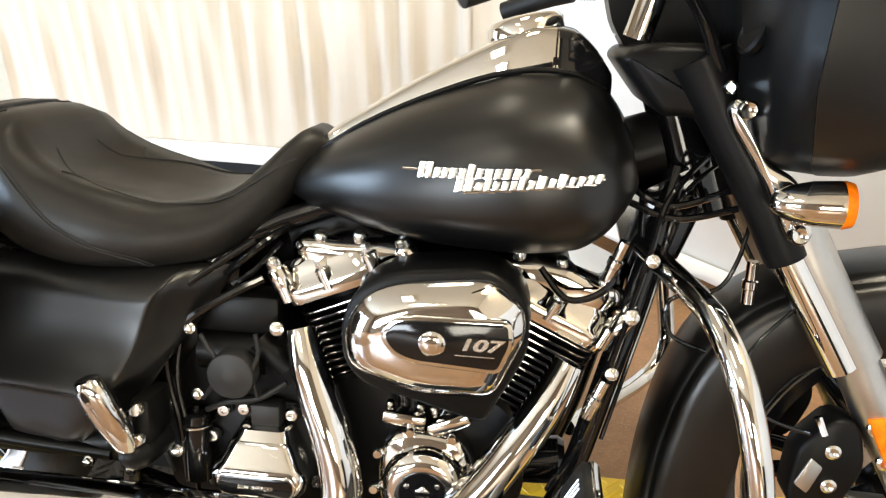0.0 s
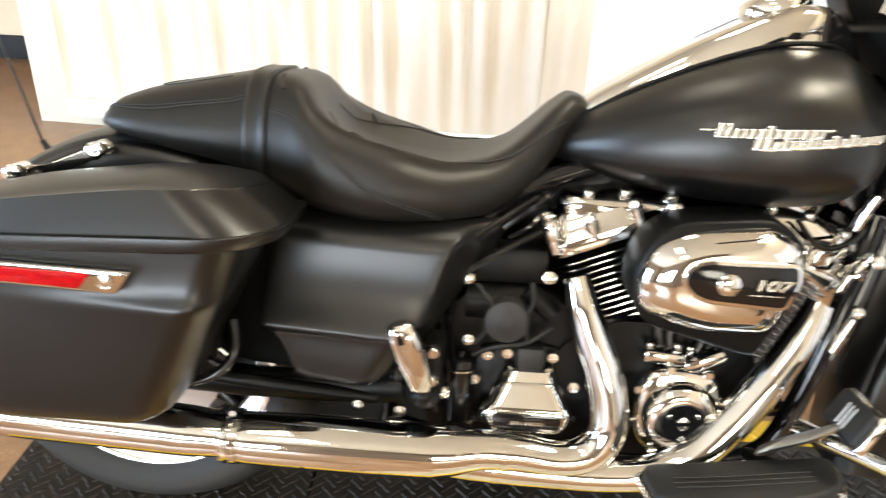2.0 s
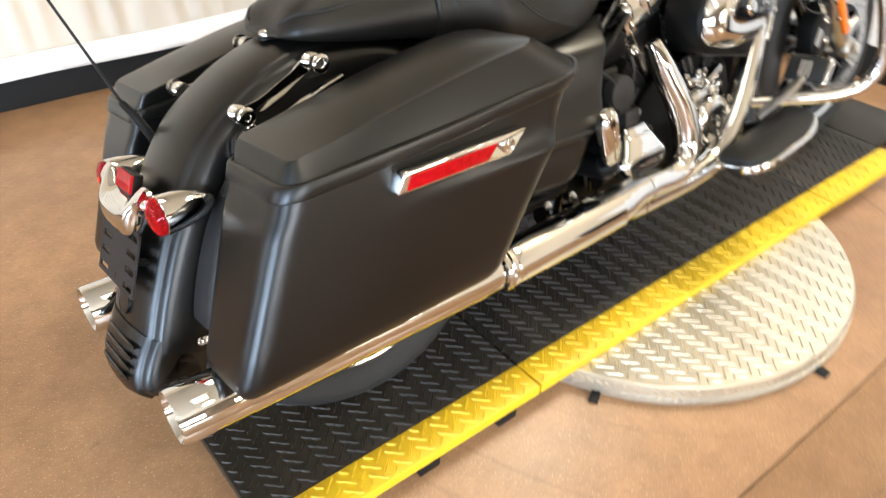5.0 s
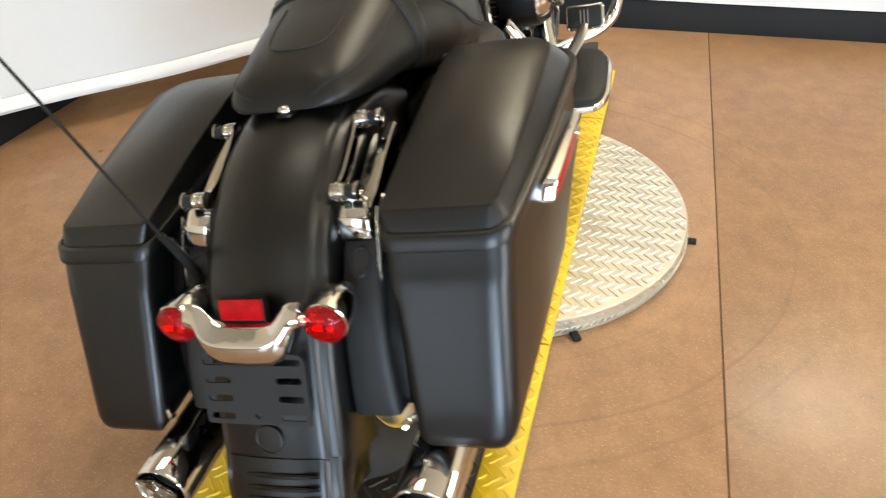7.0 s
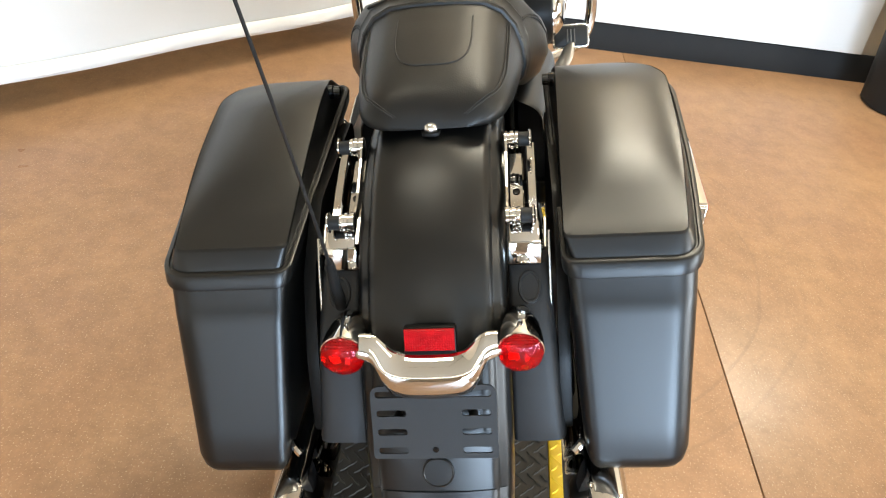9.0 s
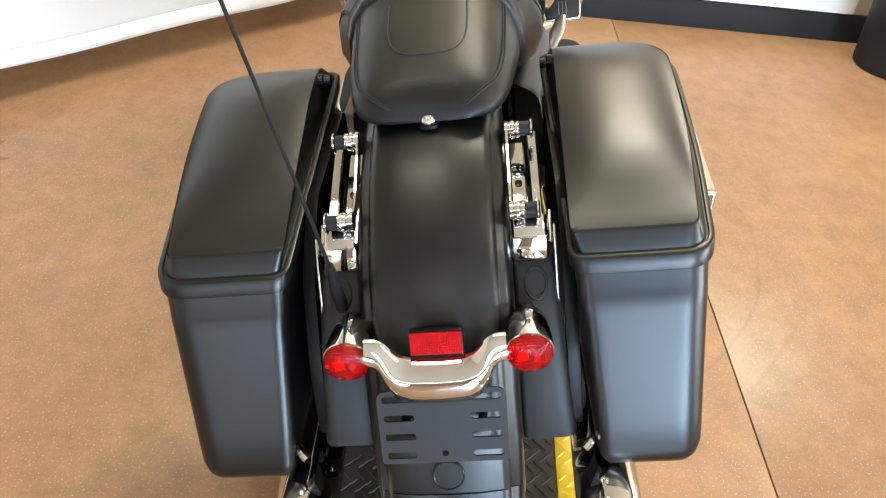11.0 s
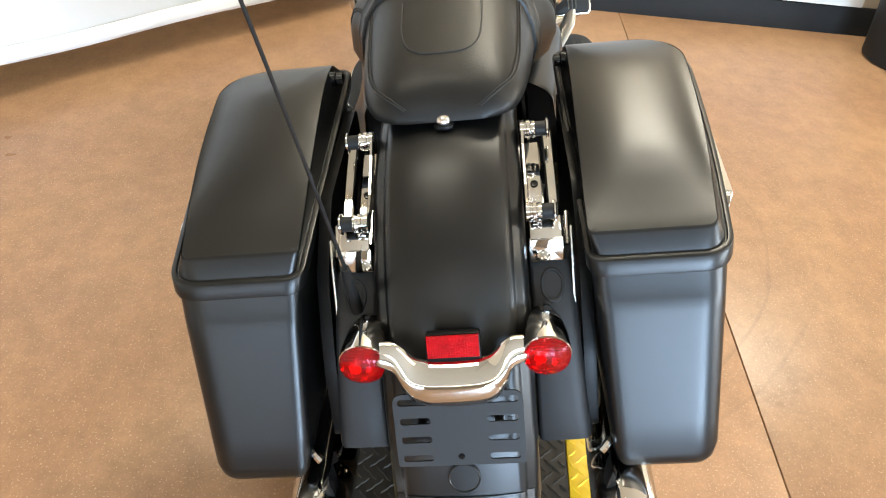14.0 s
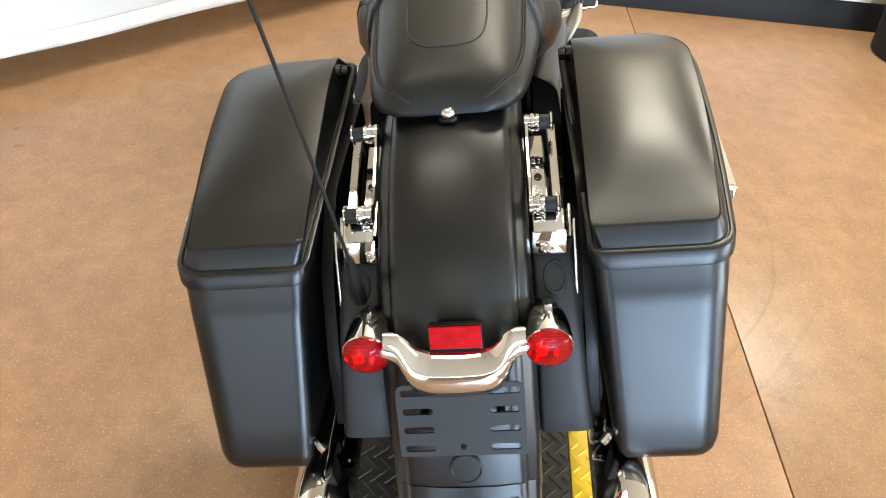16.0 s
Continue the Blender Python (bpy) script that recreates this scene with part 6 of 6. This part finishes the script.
# --- engine guard ---
gpts = [(1.205, -0.06, 0.660), (1.233, -0.16, 0.650), (1.262, -0.26, 0.634), (1.283, -0.325, 0.592), (1.303, -0.352, 0.52), (1.320, -0.360, 0.43), (1.328, -0.356, 0.36), (1.312, -0.335, 0.312), (1.27, -0.29, 0.287), (1.20, -0.20, 0.280), (1.13, -0.11, 0.275)]
guard = part("engine_guard", tube(gpts, 0.0165, 20, 8), CHROME, bike, "chrome tubular engine guard")
part("left_loop", mirrored(tube(gpts, 0.0165, 20, 8)), CHROME, guard)

# --- wheels ---
def wheel(cx, cz, r, width, rim_r, name, label, spokes, face):
    w = new(name)
    w.parent = bike
    tagged(w, label)
    h = width / 2
    prof = [(-h * 0.62, rim_r - 0.004), (-h * 0.85, rim_r + 0.012), (-h, rim_r + (r - rim_r) * 0.5), (-h * 0.92, r - 0.028), (-h * 0.6, r - 0.009), (-h * 0.25, r - 0.001), (0, r), (h * 0.25, r - 0.001), (h * 0.6, r - 0.009), (h * 0.92, r - 0.028), (h, rim_r + (r - rim_r) * 0.5), (h * 0.85, rim_r + 0.012), (h * 0.62, rim_r - 0.004)]
    part("tyre", lathe(prof, (cx, 0, cz), (0, 1, 0), 64, cap=False), TYRE, w, "black road tyre", sharp=60)
    rim = [(-h * 0.60, rim_r - 0.03), (-h * 0.72, rim_r - 0.006), (-h * 0.80, rim_r + 0.006), (-h * 0.70, rim_r + 0.002), (-h * 0.4, rim_r - 0.02), (h * 0.4, rim_r - 0.02), (h * 0.70, rim_r + 0.002), (h * 0.80, rim_r + 0.006), (h * 0.72, rim_r - 0.006), (h * 0.60, rim_r - 0.03), (h * 0.3, rim_r - 0.034), (-h * 0.3, rim_r - 0.034), (-h * 0.60, rim_r - 0.03)]
    part("rim", lathe(rim, (cx, 0, cz), (0, 1, 0), 64, cap=False), GLOSS, w, "gloss black cast rim")
    part("rim_edge", lathe([(-h * (0.80 - 5 * face), rim_r - face), (-h * (0.80 - 3 * face), rim_r - 0.75 * face), (-h * 0.79, rim_r - 0.003), (-h * 0.835, rim_r + 0.001), (-h * 0.845, rim_r + 0.007), (-h * 0.80, rim_r + 0.009)], (cx, 0, cz), (0, 1, 0), 64, cap=False), BRIGHT, w, "bright machined rim edge")
    part("hub", lathe([(-h * 0.7, 0.02), (-h * 0.7, 0.045), (-h * 0.3, 0.06), (h * 0.3, 0.06), (h * 0.7, 0.045), (h * 0.7, 0.02)], (cx, 0, cz), (0, 1, 0), 28), GLOSS, w)
    for k in range(spokes):
        a = 2 * math.pi * k / spokes + 0.35
        for sw in (-0.13, 0.13):
            p0 = (cx + 0.05 * math.cos(a), -0.012, cz + 0.05 * math.sin(a))
            p1 = (cx + (rim_r - 0.02) * math.cos(a + sw), -0.03, cz + (rim_r - 0.02) * math.sin(a + sw))
            part("spoke", tube([p0, p1], [0.016, 0.012], 10, 3), GLOSS, w)
    return w


rw = wheel(0.0, 0.318, 0.318, 0.165, 0.222, "rear_wheel", "rear wheel with a wide black tyre", 7, 0.032)
part("brake_disc", lathe([(0, 0.145), (0.006, 0.145), (0.006, 0.09), (0, 0.09)], (0, -0.092, 0.318), (0, 1, 0), 48, cap=False), ALLOY, rw)
fw = wheel(1.625, 0.312, 0.314, 0.13, 0.240, "front_wheel", "front wheel with drilled brake disc", 7, 0.005)
disc = part("brake_disc", lathe([(0, 0.150), (0.005, 0.150), (0.005, 0.112), (0, 0.112), (0, 0.150)], (1.625, -0.105, 0.300), (0, 1, 0), 64, cap=False), ALLOY, fw, "drilled steel brake disc")
for k in range(30):
    a = 2 * math.pi * k / 30
    r_ = 0.124 + 0.014 * (k % 2)
    part("drill_hole", lathe([(0, 0.0042), (0.0012, 0.0038)], (1.625 + r_ * math.cos(a), -0.1045, 0.300 + r_ * math.sin(a)), (0, -1, 0), 10), SATIN, disc)
for k in range(5):
    a = 2 * math.pi * k / 5 + 0.5
    part("carrier", tube([(1.625 + 0.05 * math.cos(a), -0.10, 0.300 + 0.05 * math.sin(a)), (1.625 + 0.118 * math.cos(a), -0.104, 0.300 + 0.118 * math.sin(a))], [0.016, 0.012], 8, 2, flat=0.4), ALLOY, disc)
    part("bolt", lathe([(0, 0.008), (0.004, 0.007)], (1.625 + 0.110 * math.cos(a), -0.1065, 0.300 + 0.110 * math.sin(a)), (0, -1, 0), 12), STEEL, disc)

# --- front fender, forks, brake ---
FL = [(1.234, 0.175), (1.238, 0.26), (1.248, 0.35), (1.268, 0.44), (1.302, 0.517), (1.350, 0.578), (1.415, 0.618), (1.51, 0.642), (1.60, 0.655), (1.70, 0.640), (1.79, 0.605), (1.87, 0.55)]
ff = part("front_fender", fender_sweep([(x, z) for x, z in FL[::-1]], 0.088, 0.115, shoulder=0.035), DENIM, bike, "matte black front fender", sharp=60)
for x, z in ((1.50, 0.575), (1.545, 0.565)):
    part("rivet", lathe([(0, 0.004), (0.002, 0.003)], (x, -0.088, z), (0, -1, 0), 10), STEEL, ff)
for side in (-1, 1):
    fix = (lambda b: b) if side < 0 else mirrored
    fk = new("fork")
    fk.parent = bike
    tagged(fk, "front fork with black upper cover and bright lower leg")
    part("upper_cover", fix(tube([(1.238, -0.125, 0.925), (1.275, -0.128, 0.855), (1.33, -0.132, 0.762), (1.375, -0.135, 0.675)], [0.040, 0.032, 0.030, 0.027], 20, 4)), SATIN, fk, "matte black fork cover")
    part("chrome_slider", fix(tube([(1.372, -0.132, 0.684), (1.425, -0.132, 0.598), (1.468, -0.132, 0.528)], 0.0225, 20, 3)), CHROME, fk, "chrome fork slider cover")
    part("leg_cover", fix(tube([(1.375, -0.112, 0.735), (1.42, -0.112, 0.655), (1.492, -0.112, 0.535)], 0.036, 24, 3)), ALLOY, fk, "satin nickel fork tube")
    part("leg", fix(tube([(1.486, -0.112, 0.545), (1.52, -0.112, 0.482), (1.60, -0.112, 0.340), (1.632, -0.112, 0.285)], [0.030, 0.031, 0.030, 0.024], 22, 4)), ALLOY, fk, "cast alloy fork leg")
    part("axle_lug", fix(lathe([(-0.03, 0.03), (0.02, 0.03), (0.025, 0.026)], (1.628, -0.118, 0.292), (0, -1, 0), 24)), ALLOY, fk)
    part("axle_nut", fix(lathe([(0, 0.017), (0.014, 0.017), (0.018, 0.012), (0.018, 0.006)], (1.628, -0.142, 0.292), (0, -1, 0), 6)), CHROME, fk)
    part("reflector", fix(slab(rpoly([(1.511, 0.459), (1.532, 0.466), (1.590, 0.352), (1.570, 0.344)], 0.004, 3), -0.138, -0.1475, "y", edge=0.0015)), AMBER, fk, "amber side reflector")
    cal = part("caliper", fix(slab(rpoly([(1.425, 0.32), (1.432, 0.405), (1.475, 0.455), (1.510, 0.445), (1.525, 0.38), (1.50, 0.315), (1.455, 0.292)], 0.02, 4), -0.085, -0.135, "y", edge=0.006)), SATIN, fk, "black brake caliper")
    part("pad_badge", fix(slab(rpoly([(1.432, 0.350), (1.450, 0.392), (1.468, 0.378), (1.452, 0.336)], 0.004, 2), -0.130, -0.1372, "y", edge=0.001)), ALLOY, cal, "silver caliper plate")
    for x, z in ((1.478, 0.352), (1.476, 0.405), (1.525, 0.445), (1.530, 0.470), (1.545, 0.395)):
        part("bolt", fix(lathe([(0, 0.011), (0.006, 0.011), (0.008, 0.007), (0.006, 0.004)], (x, -0.134, z), (0, -1, 0), 14)), STEEL, cal)
    part("bleeder", fix(tube([(1.452, -0.13, 0.452), (1.462, -0.135, 0.428)], 0.006, 8, 2)), CHROME, cal)
    # turn signal on its chrome bracket
    br = part("signal_bracket", fix(slab(rpoly([(1.268, 0.868), (1.276, 0.882), (1.292, 0.880), (1.298, 0.862), (1.304, 0.838), (1.324, 0.806), (1.352, 0.792), (1.368, 0.775), (1.376, 0.745), (1.388, 0.722), (1.380, 0.704), (1.362, 0.706), (1.352, 0.722), (1.322, 0.782), (1.294, 0.822), (1.276, 0.846)], 0.008, 3), -0.166, -0.186, "y", edge=0.006)), CHROME, fk, "chrome signal bracket plate", sharp=50)
    for x, z in ((1.288, 0.869), (1.367, 0.722)):
        part("bolt", fix(lathe([(0, 0.012), (0.010, 0.012), (0.014, 0.009), (0.012, 0.005)], (x, -0.184, z), (0, -1, 0), 16)), CHROME, br)
    ax = Vector((0.95, -0.05, 0.02))
    so = Vector((1.335, -0.208, 0.764))
    sg = part("front_signal", fix(lathe([(-0.012, 0.006), (-0.006, 0.014), (0.010, 0.0215), (0.035, 0.027), (0.062, 0.0285), (0.066, 0.0285)], so, ax, 30)), CHROME, fk, "chrome bullet front signal")
    part("amber_lens", fix(lathe([(0.065, 0.0282), (0.070, 0.0288), (0.078, 0.0265), (0.081, 0.018), (0.082, 0.004)], so, ax, 30)), AMBER, sg, "amber lens")

# --- steering head cover, fairing, handlebar ---
neck = part("neck_cover", slab(rpoly([(1.142, 0.920), (1.152, 0.934), (1.180, 0.941), (1.246, 0.943), (1.268, 0.915), (1.290, 0.850), (1.265, 0.846), (1.230, 0.852), (1.196, 0.852), (1.170, 0.884)], 0.010, 3), 0.135, -0.140, "y", edge=0.012), SATIN, bike, "matte black steering head cover", sharp=45)
for k in range(4):
    part("vent", tube([(1.188 + 0.008 * k, -0.085, 0.9418), (1.198 + 0.008 * k, -0.115, 0.9420)], 0.0022, 6, 2), GLOSS, neck)


# added dark backing: keeps the pale backdrop from showing between the cables
part("neck_backing", slab(rpoly([(1.172, 0.925), (1.224, 0.842), (1.195, 0.79), (1.165, 0.70), (1.20, 0.63), (1.27, 0.655), (1.335, 0.74), (1.36, 0.94), (1.25, 0.945)], 0.012, 3), 0.035, 0.06, "y", edge=0.003), SATIN, bike, "dark backing slab added behind the steering neck")
# added dark panel: fills the pale gap behind the risers
part("riser_backing", slab(rpoly([(1.128, 1.01), (1.140, 0.965), (1.178, 0.905), (1.25, 0.94), (1.345, 0.94), (1.36, 1.05), (1.15, 1.05)], 0.012, 3), 0.03, 0.11, "y", edge=0.006), SATIN, bike, "dark panel added behind the handlebar risers")


def fairing_ring(z, grow=0.0):
    """Half-round plan of the bat-shaped fairing at a height, from one rear edge round the nose to the other."""
    xr = smooth(z, [(0.795, 1.375), (0.815, 1.350), (0.85, 1.336), (0.90, 1.324), (1.0, 1.326), (1.15, 1.345), (1.28, 1.40)])
    w = smooth(z, [(0.795, 0.19), (0.815, 0.245), (0.85, 0.285), (0.92, 0.312), (1.02, 0.325), (1.15, 0.31), (1.28, 0.22)])
    xn = smooth(z, [(0.795, 1.47), (0.82, 1.53), (0.88, 1.585), (1.0, 1.62), (1.15, 1.60), (1.28, 1.53)])
    out = []
    for k in range(33):
        a = math.pi * k / 32
        y = -math.cos(a) * w
        x = xr + (xn - xr) * math.sin(a) ** 0.62
        out.append((x + grow * math.sin(a), y * (1 + grow * 2), z))
    return out


zs = [0.795, 0.803, 0.815, 0.83, 0.86, 0.90, 0.95, 1.0, 1.06, 1.12, 1.18, 1.23, 1.28]
fairing = new("fairing")
fairing.parent = bike
tagged(fairing, "matte black bat-shaped front fairing")
outer = [fairing_ring(z) for z in zs]
innr = [[(x - 0.008 if i not in (0, 32) else x + 0.001, y * 0.975, z) for i, (x, y, z) in enumerate(r)] for r in outer]
part("shell", loft([a + b[::-1] for a, b in zip(outer, innr)]), DENIM, fairing, "matte black outer fairing shell", sharp=60)
rings = []
for z in zs:
    r = fairing_ring(z)
    w = abs(r[0][1]) * 0.97
    xr = r[0][0]
    dep = smooth(z, [(0.795, 0.0), (0.83, 0.02), (0.90, 0.03), (1.0, 0.02), (1.1, 0.0)])
    rings.append([(xr + 0.004, -w, z), (xr - 0.012, -w * 0.93, z), (xr - 0.030, -w * 0.86, z), (xr - 0.055 + dep, -w * 0.72, z), (xr - 0.075 + dep, -w * 0.55, z), (xr - 0.06 + dep, -w * 0.3, z), (xr - 0.05 + dep, 0, z), (xr - 0.06 + dep, w * 0.3, z), (xr - 0.075 + dep, w * 0.55, z), (xr - 0.055 + dep, w * 0.72, z), (xr - 0.030, w * 0.86, z), (xr - 0.012, w * 0.93, z), (xr + 0.004, w, z)])
back = [[(x + 0.02, y, z) for x, y, z in r] for r in rings]
part("inner_fairing", loft([a + b[::-1] for a, b in zip(rings, back)]), SATIN, fairing, "black inner fairing panel", sharp=50)
part("dial", lathe([(0, 0.026), (0.008, 0.026), (0.010, 0.021), (0.007, 0.019)], (1.288, -0.185, 0.955), (-0.9, -0.25, 0.3), 28), SATIN, fairing, "black round speaker ring")
part("bolt", lathe([(0, 0.008), (0.005, 0.008), (0.008, 0.005)], (1.272, -0.165, 0.893), (-0.3, -1, 0), 14), CHROME, fairing)
bar_ = part("handlebar", tube([(1.19, 0.0, 1.02), (1.20, -0.10, 1.03), (1.21, -0.20, 1.045), (1.16, -0.30, 1.045), (1.08, -0.36, 1.02), (1.00, -0.40, 1.0)], 0.0127, 14, 6), CHROME, bike, "chrome handlebar with black grips")
part("left_bar", mirrored(tube([(1.19, 0.0, 1.02), (1.20, -0.10, 1.03), (1.21, -0.20, 1.045), (1.16, -0.30, 1.045), (1.08, -0.36, 1.02), (1.00, -0.40, 1.0)], 0.0127, 14, 6)), CHROME, bar_)
for side in (-1, 1):
    fix = (lambda b: b) if side < 0 else mirrored
    part("grip", fix(tube([(1.09, -0.355, 1.022), (1.03, -0.385, 1.008), (0.965, -0.415, 0.985)], 0.0185, 16, 3)), RUBBER, bar_, "black rubber grip")
    part("riser", fix(tube([(1.165, -0.075, 0.945), (1.185, -0.08, 1.02)], 0.019, 16, 2)), CHROME, bar_, "chrome handlebar riser")
    part("lever", fix(tube([(1.17, -0.30, 1.05), (1.12, -0.36, 1.045), (1.05, -0.40, 1.02)], 0.007, 10, 4)), CHROME, bar_)
    part("switch_box", fix(block((1.115, -0.335, 1.03), (0.05, 0.04, 0.045), 0.008)), GLOSS, bar_)
part("bar_cable", tube([(1.16, -0.28, 1.03), (1.20, -0.22, 1.0), (1.235, -0.17, 0.96), (1.262, -0.15, 0.905)], 0.009, 10, 5), GLOSS, bar_)
